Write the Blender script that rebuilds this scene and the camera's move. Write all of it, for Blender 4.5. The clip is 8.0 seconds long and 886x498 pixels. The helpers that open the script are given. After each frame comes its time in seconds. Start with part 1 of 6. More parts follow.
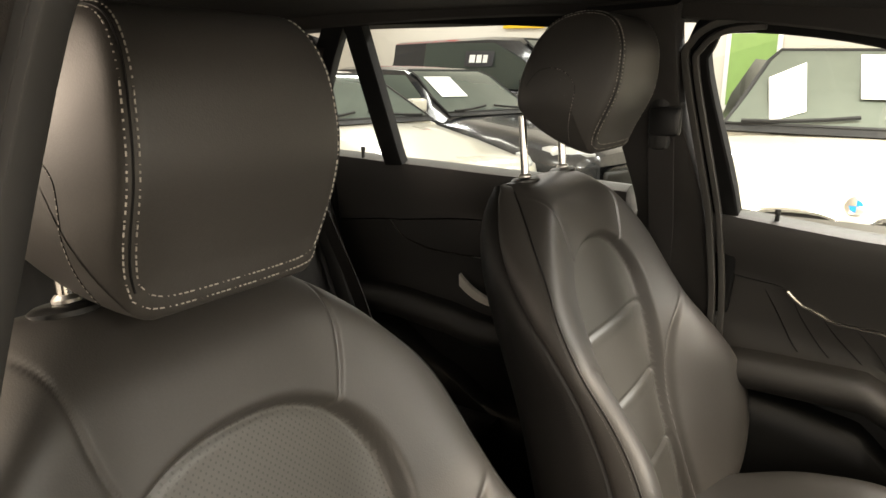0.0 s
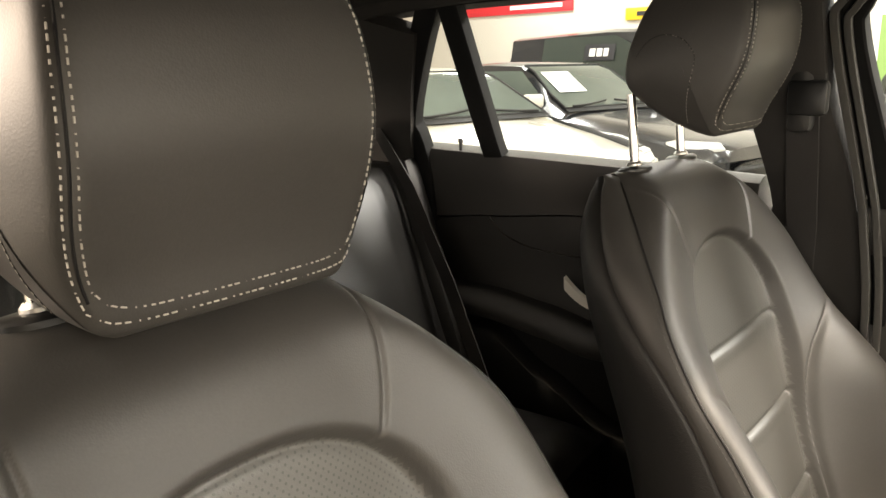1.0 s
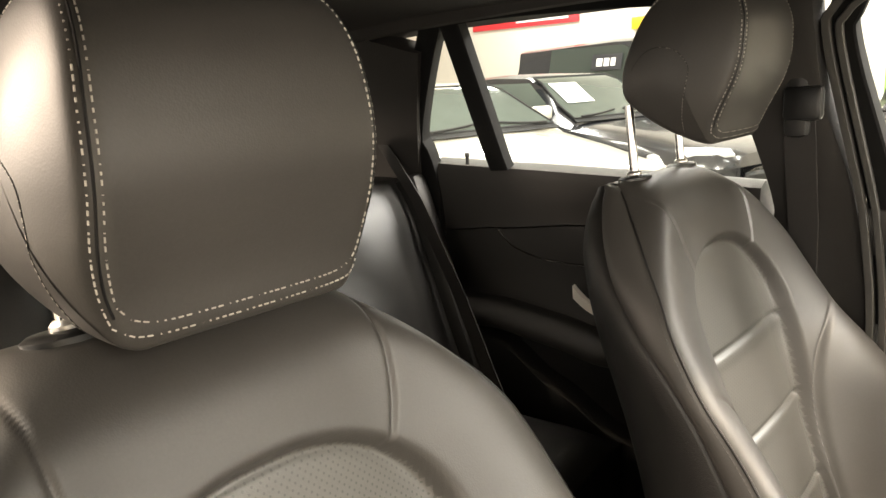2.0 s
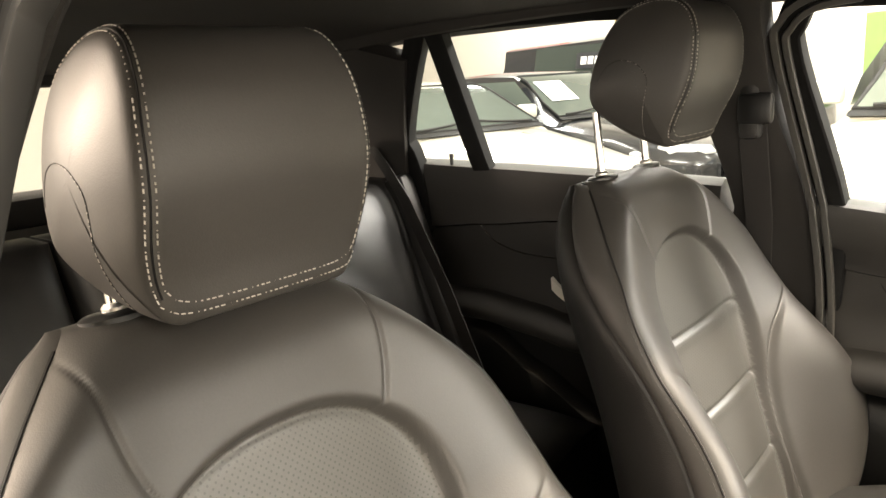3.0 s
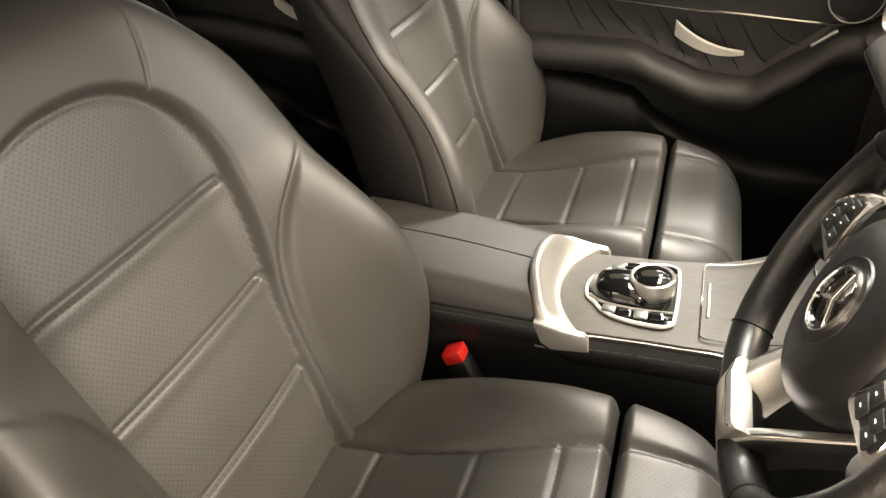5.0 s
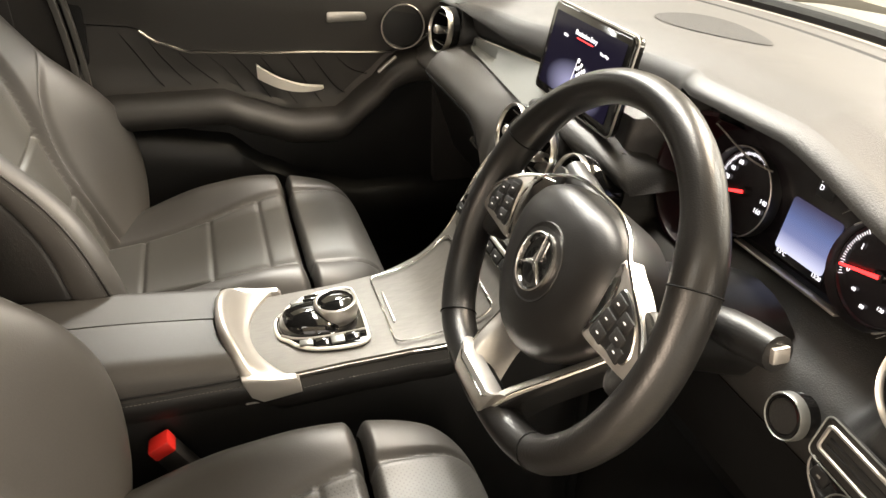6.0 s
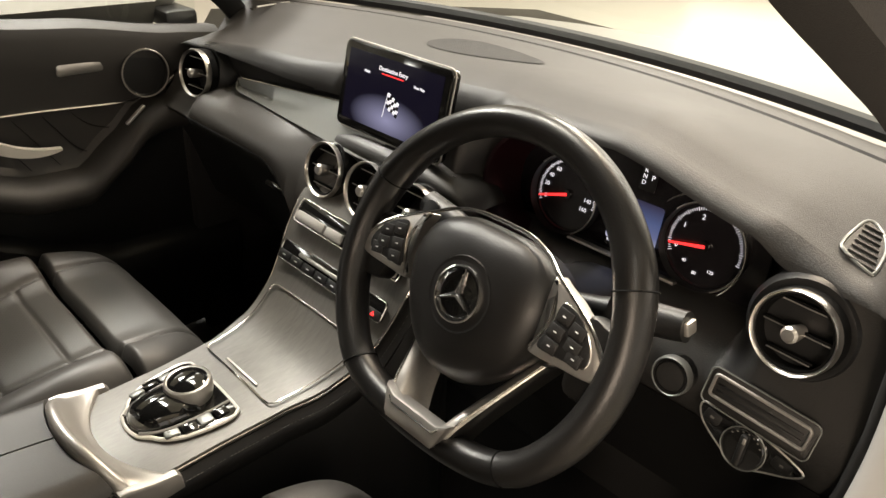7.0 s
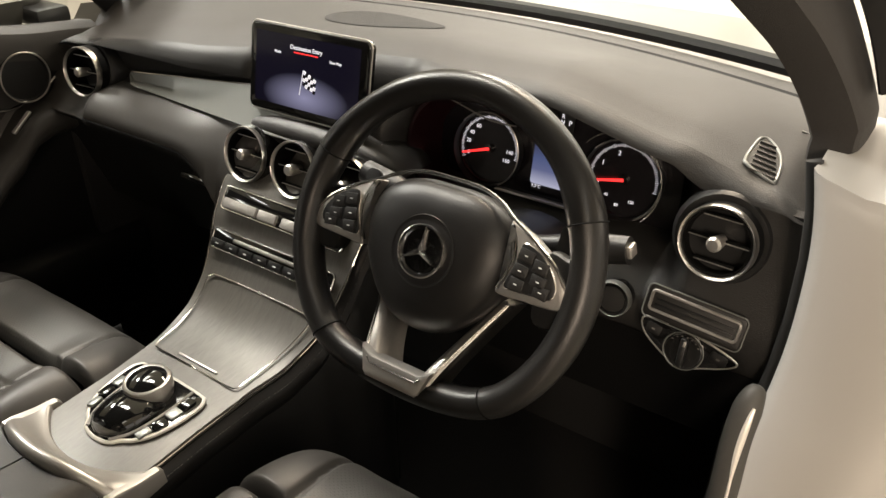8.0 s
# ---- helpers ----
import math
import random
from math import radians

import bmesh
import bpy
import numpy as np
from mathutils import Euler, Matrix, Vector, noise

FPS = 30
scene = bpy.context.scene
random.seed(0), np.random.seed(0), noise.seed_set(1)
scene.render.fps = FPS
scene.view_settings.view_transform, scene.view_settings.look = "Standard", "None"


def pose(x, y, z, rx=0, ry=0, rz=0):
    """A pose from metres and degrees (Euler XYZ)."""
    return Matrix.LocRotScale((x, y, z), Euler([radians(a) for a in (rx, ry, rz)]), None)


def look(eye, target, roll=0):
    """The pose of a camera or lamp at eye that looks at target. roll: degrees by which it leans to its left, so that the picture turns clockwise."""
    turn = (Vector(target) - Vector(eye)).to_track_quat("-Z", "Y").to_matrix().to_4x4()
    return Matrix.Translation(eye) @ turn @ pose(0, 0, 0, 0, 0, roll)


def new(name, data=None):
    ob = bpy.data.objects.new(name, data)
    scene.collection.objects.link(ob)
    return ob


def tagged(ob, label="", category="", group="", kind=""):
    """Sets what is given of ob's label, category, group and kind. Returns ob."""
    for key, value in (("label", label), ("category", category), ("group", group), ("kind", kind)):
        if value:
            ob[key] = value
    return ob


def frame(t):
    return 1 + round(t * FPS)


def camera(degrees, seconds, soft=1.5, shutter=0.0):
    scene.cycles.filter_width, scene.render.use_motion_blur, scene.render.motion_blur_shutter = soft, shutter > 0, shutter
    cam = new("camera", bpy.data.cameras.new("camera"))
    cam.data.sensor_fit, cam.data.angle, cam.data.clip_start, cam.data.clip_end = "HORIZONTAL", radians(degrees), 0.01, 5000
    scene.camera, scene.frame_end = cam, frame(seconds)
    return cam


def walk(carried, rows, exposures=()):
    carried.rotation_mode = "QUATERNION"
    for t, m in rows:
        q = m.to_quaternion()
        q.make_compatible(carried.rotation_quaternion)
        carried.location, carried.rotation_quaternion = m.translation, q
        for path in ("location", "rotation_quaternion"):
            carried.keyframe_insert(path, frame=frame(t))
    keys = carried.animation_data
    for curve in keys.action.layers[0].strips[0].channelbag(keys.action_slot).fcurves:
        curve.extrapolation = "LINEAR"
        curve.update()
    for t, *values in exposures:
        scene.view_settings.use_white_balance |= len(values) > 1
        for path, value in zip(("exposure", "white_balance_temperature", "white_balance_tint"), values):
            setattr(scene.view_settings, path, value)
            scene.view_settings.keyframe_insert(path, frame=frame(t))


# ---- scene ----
from mathutils.bvhtree import BVHTree

cam = camera(61.2, 8.0)
PATH = [
    (0, (0.191, -0.758, 1.384), (-0.805, 0.911, 0.913), 0.8),
    (0.5, (0.166, -0.668, 1.347), (-1.012, 0.875, 0.868), -0.7),
    (1, (0.152, -0.625, 1.352), (-1.103, 0.859, 0.881), -1.1),
    (2.5, (0.209, -0.669, 1.362), (-1.078, 0.801, 0.936), -3.5),
    (3, (0.246, -0.713, 1.375), (-1.017, 0.773, 0.932), -3.3),
    (3.5, (0.262, -0.751, 1.388), (-0.899, 0.772, 0.811), -2.8),
    (4, (0.263, -0.779, 1.385), (-0.689, 0.755, 0.523), -2.0),
    (4.2, (0.276, -0.791, 1.377), (-0.601, 0.731, 0.42), -2.1),
    (5.3, (0.315, -0.878, 1.365), (-0.013, 0.751, 0.251), -1.3),
    (5.5, (0.279, -0.879, 1.363), (0.171, 0.791, 0.267), -0.1),
    (6, (0.18, -0.878, 1.363), (0.711, 0.772, 0.365), 1.2),
    (6.5, (0.085, -0.846, 1.368), (1.011, 0.65, 0.417), 2.0),
    (7, (-0.005, -0.771, 1.393), (1.234, 0.482, 0.448), 2.7),
    (7.5, (-0.059, -0.748, 1.404), (1.32, 0.328, 0.435), 1.2),
    (8, (-0.094, -0.742, 1.405), (1.325, 0.243, 0.396), -0.1),
]
walk(cam, [(t, look(eye, target, roll)) for t, eye, target, roll in PATH],
     exposures=[(0, 0.42), (0.5, 0.7), (1.0, 1.0), (2.5, 1.32), (3.5, 1.30), (4.2, 1.05), (5.5, 0.90), (6.0, 0.85), (6.5, 0.25), (7.0, -0.05), (8.0, -0.22)])

# ---- light ----
world = bpy.data.worlds.new("world")
scene.world = world
world.use_nodes = True
wn = world.node_tree.nodes
wn["Background"].inputs[0].default_value = (1.0, 0.95, 0.86, 1)
wn["Background"].inputs[1].default_value = 0.6


def area_lamp(x, y, z, sx, sy, watts, colour=(1.0, 0.94, 0.83)):
    d = bpy.data.lights.new("strip_or_fill_light", "AREA")
    d.shape, d.size, d.size_y, d.energy, d.color = "RECTANGLE", sx, sy, watts, colour
    o = new("strip_or_fill_light", d)
    o.location = (x, y, z)
    return o


for lx, ly, watts in ((-6.0, 2.4, 40), (-2.5, 2.4, 45), (0.9, 2.4, 50), (2.4, 3.3, 28),
                      (-6.0, 5.4, 56), (-2.5, 5.4, 50), (1.0, 5.4, 30), (-6.0, 8.3, 64), (-2.5, 8.3, 60), (1.0, 8.3, 55),
                      (-1.2, -2.3, 20), (0.9, -2.3, 4), (3.0, -2.3, 10),
                      (4.6, -0.6, 90), (4.6, 1.6, 250), (6.6, -1.4, 100), (6.6, 0.6, 100), (6.6, 2.6, 100)):
    area_lamp(lx, ly, 3.55, 1.5, 0.35, watts, (1.0, 0.97, 0.91) if ly > 5 else (1.0, 0.94, 0.83))
# the strips over the bonnet, which shine in through the windscreen
area_lamp(1.02, 0.95, 3.55, 0.30, 1.2, 135, (1.0, 0.92, 0.81))
area_lamp(2.9, 0.1, 3.55, 0.20, 1.0, 160, (1.0, 0.82, 0.62))
# two unseen lamps added to lift the passenger seat, its headrest and the console
area_lamp(0.75, 1.9, 3.55, 0.5, 0.5, 18, (1.0, 0.97, 0.91))
o = area_lamp(0.8, 2.7, 3.4, 0.6, 0.6, 130, (1.0, 0.96, 0.88))
o.rotation_euler = Vector((-1.2, -2.3, -2.4)).to_track_quat("-Z", "Y").to_euler()
# warm lamp added high on the open door's side, for headrest flank and post
area_lamp(-5.4, -4.3, 2.6, 1.8, 1.8, 360, (1.0, 0.80, 0.62)).rotation_euler = (radians(72), 0, radians(-53))


def fill_panel(x, y, z, turn, wide, high, watts):
    d = bpy.data.lights.new("fill_panel", "AREA")
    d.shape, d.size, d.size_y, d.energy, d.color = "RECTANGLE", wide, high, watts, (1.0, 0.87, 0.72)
    o = new("fill_panel", d)
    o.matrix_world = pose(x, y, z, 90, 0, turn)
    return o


# light panels added in unseen openings of the south, west and east walls
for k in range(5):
    fill_panel(-7.6 + 3.1 * k, -7.0, 1.75, 0, 2.7, 2.7, (10, 12, 20, 25, 260)[k])
for k in range(2):
    fill_panel(-10.9, -5.2 + 3.1 * k, 1.75, -90, 2.7, 2.7, 20)

# the east pair is added to brighten the headrests' fronts
for k in range(2):
    fill_panel(8.95, -0.275 + 3.05 * k, 1.75, 90, 2.65, 2.7, 90)

# ---- materials ----
MATS = {}


def material(name, colour, rough=0.5, metal=0.0, grain=0.0, scale=200.0, bump=0.0, mottle=0.0, mscale=6.0, coat=0.0,
             emit=None, strength=0.0, voronoi=False, spec=0.5):
    m = bpy.data.materials.new(name)
    m.use_nodes = True
    nt = m.node_tree
    b = nt.nodes["Principled BSDF"]
    b.inputs["Base Color"].default_value = (*colour, 1)
    b.inputs["Roughness"].default_value = rough
    b.inputs["Metallic"].default_value = metal
    b.inputs["Coat Weight"].default_value = coat
    b.inputs["Coat Roughness"].default_value = 0.05
    b.inputs["Specular IOR Level"].default_value = spec
    tc = nt.nodes.new("ShaderNodeTexCoord")
    if mottle or grain:
        n1 = nt.nodes.new("ShaderNodeTexNoise")
        n1.inputs["Scale"].default_value, n1.inputs["Detail"].default_value = mscale, 5
        n2 = nt.nodes.new("ShaderNodeTexNoise")
        n2.inputs["Scale"].default_value, n2.inputs["Detail"].default_value = scale * 0.6, 3
        nt.links.new(tc.outputs["Object"], n1.inputs["Vector"])
        nt.links.new(tc.outputs["Object"], n2.inputs["Vector"])
        mix = nt.nodes.new("ShaderNodeMath")
        mix.operation = "MULTIPLY_ADD"
        mix.inputs[1].default_value = grain
        nt.links.new(n2.outputs["Fac"], mix.inputs[0])
        mm = nt.nodes.new("ShaderNodeMath")
        mm.operation = "MULTIPLY"
        mm.inputs[1].default_value = mottle
        nt.links.new(n1.outputs["Fac"], mm.inputs[0])
        nt.links.new(mm.outputs[0], mix.inputs[2])
        hsv = nt.nodes.new("ShaderNodeHueSaturation")
        hsv.inputs["Color"].default_value = (*colour, 1)
        add = nt.nodes.new("ShaderNodeMath")
        add.operation = "ADD"
        add.inputs[1].default_value = 1.0 - 0.5 * (grain + mottle)
        nt.links.new(mix.outputs[0], add.inputs[0])
        nt.links.new(add.outputs[0], hsv.inputs["Value"])
        nt.links.new(hsv.outputs[0], b.inputs["Base Color"])
        rr = nt.nodes.new("ShaderNodeMapRange")
        rr.inputs["To Min"].default_value, rr.inputs["To Max"].default_value = rough * 0.88, min(1, rough * 1.14)
        nt.links.new(n1.outputs["Fac"], rr.inputs["Value"])
        nt.links.new(rr.outputs[0], b.inputs["Roughness"])
    if bump:
        if voronoi:
            tex = nt.nodes.new("ShaderNodeTexVoronoi")
            tex.inputs["Scale"].default_value = scale
            out = tex.outputs["Distance"]
        else:
            tex = nt.nodes.new("ShaderNodeTexNoise")
            tex.inputs["Scale"].default_value, tex.inputs["Detail"].default_value = scale, 4
            out = tex.outputs["Fac"]
        nt.links.new(tc.outputs["Object"], tex.inputs["Vector"])
        bp = nt.nodes.new("ShaderNodeBump")
        bp.inputs["Strength"].default_value, bp.inputs["Distance"].default_value = bump, 0.0012
        nt.links.new(out, bp.inputs["Height"])
        nt.links.new(bp.outputs["Normal"], b.inputs["Normal"])
    if emit:
        b.inputs["Emission Color"].default_value = (*emit, 1)
        b.inputs["Emission Strength"].default_value = strength
    MATS[name] = m
    return m


leather = material("leather", (0.039, 0.0367, 0.0338), 0.47, spec=0.5, grain=0.25, scale=700, bump=0.06, mottle=0.3, mscale=9, voronoi=True)


def perforated(name, colour, flat):
    """Leather pierced by staggered rows of small holes; flat: on a level cushion, else on an upright back."""
    m = material(name, colour, 0.46, grain=0.3, scale=700, bump=0.06, mottle=0.25, mscale=9, voronoi=True, spec=0.5)
    nt = m.node_tree
    b = nt.nodes["Principled BSDF"]
    tc = nt.nodes.new("ShaderNodeTexCoord")
    sp = nt.nodes.new("ShaderNodeSeparateXYZ")
    cb = nt.nodes.new("ShaderNodeCombineXYZ")
    mp = nt.nodes.new("ShaderNodeMapping")
    mp.inputs["Rotation"].default_value = (0, 0, radians(45))
    vo = nt.nodes.new("ShaderNodeTexVoronoi")
    vo.voronoi_dimensions = "2D"
    vo.inputs["Scale"].default_value, vo.inputs["Randomness"].default_value = 205, 0.0
    rg = nt.nodes.new("ShaderNodeMapRange")
    rg.inputs["From Min"].default_value, rg.inputs["From Max"].default_value = 0.14, 0.24
    rg.inputs["To Min"].default_value, rg.inputs["To Max"].default_value = 0.50, 1.0
    mx = nt.nodes.new("ShaderNodeMix")
    mx.data_type, mx.blend_type = "RGBA", "MULTIPLY"
    mx.inputs[0].default_value = 1.0
    bp = nt.nodes.new("ShaderNodeBump")
    bp.inputs["Strength"].default_value, bp.inputs["Distance"].default_value = 0.25, 0.0006
    nt.links.new(tc.outputs["Object"], sp.inputs[0])
    nt.links.new(sp.outputs["Y"], cb.inputs["X"])
    nt.links.new(sp.outputs["X" if flat else "Z"], cb.inputs["Y"])
    nt.links.new(cb.outputs[0], mp.inputs["Vector"])
    nt.links.new(mp.outputs[0], vo.inputs["Vector"])
    nt.links.new(vo.outputs["Distance"], rg.inputs["Value"])
    old = b.inputs["Base Color"].links[0].from_socket
    nt.links.new(old, mx.inputs[6])
    nt.links.new(rg.outputs[0], mx.inputs[7])
    nt.links.new(mx.outputs[2], b.inputs["Base Color"])
    nt.links.new(b.inputs["Normal"].links[0].from_socket, bp.inputs["Normal"])
    nt.links.new(rg.outputs[0], bp.inputs["Height"])
    nt.links.new(bp.outputs[0], b.inputs["Normal"])
    return m


leather_perf = perforated("leather_perforated", (0.060, 0.058, 0.053), False)
cushion_perf = perforated("cushion_perforated", (0.052, 0.050, 0.046), True)
leather_smooth = material("leather_smooth", (0.0085, 0.0080, 0.0076), 0.40, grain=0.2, scale=700, bump=0.07, mottle=0.25, mscale=9, voronoi=True, spec=0.36)
wheel_leather = material("wheel_leather", (0.007, 0.0067, 0.0064), 0.31, grain=0.25, scale=700, bump=0.10, mottle=0.25, mscale=12, voronoi=True, spec=0.38)
wheel_perf = material("wheel_leather_pierced", (0.008, 0.0076, 0.0072), 0.38, grain=0.25, scale=520, bump=0.12, mottle=0.25, mscale=12, voronoi=True)
soft = material("soft_plastic", (0.0095, 0.009, 0.0083), 0.48, grain=0.3, scale=600, bump=0.4, mottle=0.25, mscale=7)
dash_skin = material("dash_skin", (0.0195, 0.018, 0.0163), 0.62, grain=0.25, scale=700, bump=0.4, mottle=0.2, mscale=6)
hard = material("hard_plastic", (0.006, 0.006, 0.006), 0.42, grain=0.2, scale=400, bump=0.15, mottle=0.3)
fabric = material("headliner_cloth", (0.023, 0.021, 0.0195), 0.9, grain=0.4, scale=900, bump=0.5, mottle=0.2)
carpet = material("carpet", (0.008, 0.008, 0.008), 0.95, grain=0.6, scale=700, bump=0.9, mottle=0.4)
gloss = material("gloss_black", (0.006, 0.006, 0.006), 0.08, coat=0.5)
chrome = material("chrome", (0.80, 0.78, 0.75), 0.20, 1.0, mottle=0.1, mscale=20)
satin = material("satin_silver", (0.56, 0.54, 0.51), 0.36, 0.92, grain=0.15, scale=500, mottle=0.1)
ring_metal = material("vent_ring_metal", (0.52, 0.50, 0.47), 0.30, 1.0, mottle=0.1, mscale=25)
bright_silver = material("bright_silver", (0.46, 0.445, 0.42), 0.34, 0.6, mottle=0.08, mscale=15)
handle_silver = material("handle_silver", (0.80, 0.77, 0.71), 0.32, 0.2, mottle=0.05, mscale=15)
thread_dark = material("dark_thread", (0.060, 0.056, 0.052), 0.8)
thread_grey = material("grey_thread", (0.10, 0.095, 0.088), 0.8)
thread = material("thread", (0.40, 0.38, 0.34), 0.8)
seal_grey = material("seal_rubber", (0.055, 0.053, 0.049), 0.55, grain=0.2, mottle=0.2)
# near-black for real gaps and for shade painted into vents, hub and knee panel
shade_gap_black = material("shade_and_gap_black", (0.0025, 0.0025, 0.0025), 0.75, grain=0.2, spec=0.12)
frame_plastic = material("frame_plastic", (0.007, 0.007, 0.007), 0.75, grain=0.2, mottle=0.2, spec=0.15)
rear_trim = material("dark_door_trim", (0.017, 0.016, 0.0148), 0.55, grain=0.25, scale=700, bump=0.2, mottle=0.2, mscale=6)
door_skin = material("door_skin", (0.026, 0.0245, 0.0225), 0.58, grain=0.25, scale=700, bump=0.35, mottle=0.25, mscale=6)
rubber = material("rubber", (0.012, 0.012, 0.012), 0.7, grain=0.2, mottle=0.2)
red = material("red_plastic", (0.55, 0.02, 0.015), 0.4)
webbing = material("belt_webbing", (0.020, 0.018, 0.017), 0.75, grain=0.5, scale=900, bump=0.6)
white_paint = material("white_car_paint", (0.50, 0.485, 0.42), 0.28, coat=0.7, mottle=0.05, mscale=2)
# same body paint twice: darkened against strong light, then lightened for the post
own_paint_dimmed = material("own_car_paint_dimmed", (0.135, 0.130, 0.117), 0.48, 0.4, coat=0.08, mottle=0.05, mscale=2)
own_paint_lit = material("own_paint_lit", (0.50, 0.49, 0.47), 0.34, 0.1, coat=0.4, mottle=0.05, mscale=2)
dark_paint = material("dark_car_paint", (0.022, 0.023, 0.026), 0.25, coat=0.7, mottle=0.1, mscale=2)
tint = material("car_window", (0.045, 0.056, 0.050), 0.08, coat=0.2)
# two lighter glass colours, pale walls' reflections put into tone and mottle
mid_tint = material("car_window_mid_reflection", (0.085, 0.105, 0.094), 0.09, coat=0.3, mottle=0.4, mscale=2.5)
pale_tint = material("car_window_pale_reflection", (0.12, 0.138, 0.118), 0.10, coat=0.3, mottle=0.5, mscale=2.5)
tyre_m = material("tyre", (0.015, 0.015, 0.015), 0.8, grain=0.3)
wall_m = material("wall_paint", (0.62, 0.59, 0.53), 0.8, grain=0.04, scale=60, bump=0.1, mottle=0.06, mscale=1.2)
floor_m = material("floor_tile", (0.36, 0.34, 0.295), 0.35, grain=0.1, scale=40, mottle=0.12, mscale=1.5)
red_sign = material("red_sign", (0.65, 0.03, 0.04), 0.5, mottle=0.05)
yellow_sign = material("yellow_sign", (0.80, 0.52, 0.02), 0.5, mottle=0.05)
green_sign = material("green_poster", (0.22, 0.36, 0.10), 0.5, mottle=0.35, mscale=5)
paper = material("paper", (0.82, 0.84, 0.83), 0.6, mottle=0.05)
mark_dark = material("dark_mark", (0.02, 0.02, 0.025), 0.4)
blue_m = material("blue_enamel", (0.02, 0.20, 0.55), 0.2)
lens_m = material("lamp_lens", (0.55, 0.57, 0.58), 0.08, coat=0.6, mottle=0.3, mscale=30)
ink = material("white_ink", (0.8, 0.8, 0.8), 0.5)
lit_white = material("lit_white", (0.8, 0.8, 0.8), 0.5, emit=(0.9, 0.88, 1.0), strength=0.75)
lit_red = material("lit_red", (0.6, 0.02, 0.02), 0.5, emit=(1.0, 0.03, 0.03), strength=2.2)
trim_metal = material("brushed_trim", (0.22, 0.227, 0.218), 0.38, 0.7, grain=0.12, scale=900, mottle=0.08, mscale=8)
grille_m = material("speaker_mesh", (0.010, 0.0095, 0.009), 0.75, grain=0.5, scale=1500, bump=0.9, voronoi=True)
# black gloss tinted dark red in place of a reflected red light
red_reflection = material("red_reflection_gloss", (0.010, 0.0025, 0.0035), 0.28, spec=0.35)
dial_m = material("dial_face", (0.006, 0.005, 0.006), 0.25)


def wood_material():
    m = bpy.data.materials.new("grey_ash_wood")
    m.use_nodes = True
    nt = m.node_tree
    b = nt.nodes["Principled BSDF"]
    tc = nt.nodes.new("ShaderNodeTexCoord")
    mp = nt.nodes.new("ShaderNodeMapping")
    mp.inputs["Scale"].default_value = (6, 90, 6)
    wv = nt.nodes.new("ShaderNodeTexWave")
    wv.inputs["Scale"].default_value, wv.inputs["Distortion"].default_value = 1.1, 9.0
    wv.inputs["Detail"].default_value = 4
    nz = nt.nodes.new("ShaderNodeTexNoise")
    nz.inputs["Scale"].default_value, nz.inputs["Detail"].default_value = 14, 6
    nt.links.new(tc.outputs["Object"], mp.inputs[0])
    nt.links.new(mp.outputs[0], wv.inputs["Vector"])
    nt.links.new(mp.outputs[0], nz.inputs["Vector"])
    mx = nt.nodes.new("ShaderNodeMath")
    mx.operation = "MULTIPLY_ADD"
    mx.inputs[1].default_value = 0.15
    nt.links.new(wv.outputs["Fac"], mx.inputs[0])
    nt.links.new(nz.outputs["Fac"], mx.inputs[2])
    cr = nt.nodes.new("ShaderNodeValToRGB")
    cr.color_ramp.elements[0].position, cr.color_ramp.elements[1].position = 0.3, 0.95
    cr.color_ramp.elements[0].color = (0.085, 0.081, 0.074, 1)
    cr.color_ramp.elements[1].color = (0.135, 0.129, 0.118, 1)
    nt.links.new(mx.outputs[0], cr.inputs[0])
    nt.links.new(cr.outputs[0], b.inputs["Base Color"])
    b.inputs["Roughness"].default_value = 0.40
    b.inputs["Metallic"].default_value = 0.30
    bp = nt.nodes.new("ShaderNodeBump")
    bp.inputs["Strength"].default_value, bp.inputs["Distance"].default_value = 0.06, 0.0004
    nt.links.new(mx.outputs[0], bp.inputs["Height"])
    nt.links.new(bp.outputs[0], b.inputs["Normal"])
    return m


wood = wood_material()


def glass_material():
    m = bpy.data.materials.new("clear_glass")
    m.use_nodes = True
    nt = m.node_tree
    out = nt.nodes["Material Output"]
    tr = nt.nodes.new("ShaderNodeBsdfTransparent")
    tr.inputs[0].default_value = (0.93, 0.96, 0.94, 1)
    gl = nt.nodes.new("ShaderNodeBsdfGlossy")
    gl.inputs["Roughness"].default_value = 0.01
    mx = nt.nodes.new("ShaderNodeMixShader")
    mx.inputs[0].default_value = 0.06
    nt.links.new(tr.outputs[0], mx.inputs[1])
    nt.links.new(gl.outputs[0], mx.inputs[2])
    nt.links.new(mx.outputs[0], out.inputs[0])
    return m


glass = glass_material()

# ---- building helpers ----
BASE = {}


def thing(name, loc, label, category, group="", kind=""):
    o = new(name)
    o.location = loc
    o.empty_display_size = 0.05
    BASE[o.name] = Vector(loc)
    return tagged(o, label, category, group, kind)


def finish(bm, sharp=35):
    bmesh.ops.remove_doubles(bm, verts=bm.verts, dist=1e-6)
    bmesh.ops.recalc_face_normals(bm, faces=bm.faces)
    me = bpy.data.meshes.new("mesh")
    bm.to_mesh(me)
    bm.free()
    me.shade_smooth()
    me.set_sharp_from_angle(angle=radians(sharp))
    return me


def part(name, bm, mat, parent, label="", sharp=35):
    off = BASE[parent.name]
    bmesh.ops.translate(bm, verts=bm.verts, vec=-off)
    me = finish(bm, sharp)
    me.materials.append(mat)
    o = new(name, me)
    o.parent = parent
    BASE[o.name] = off
    return tagged(o, label)


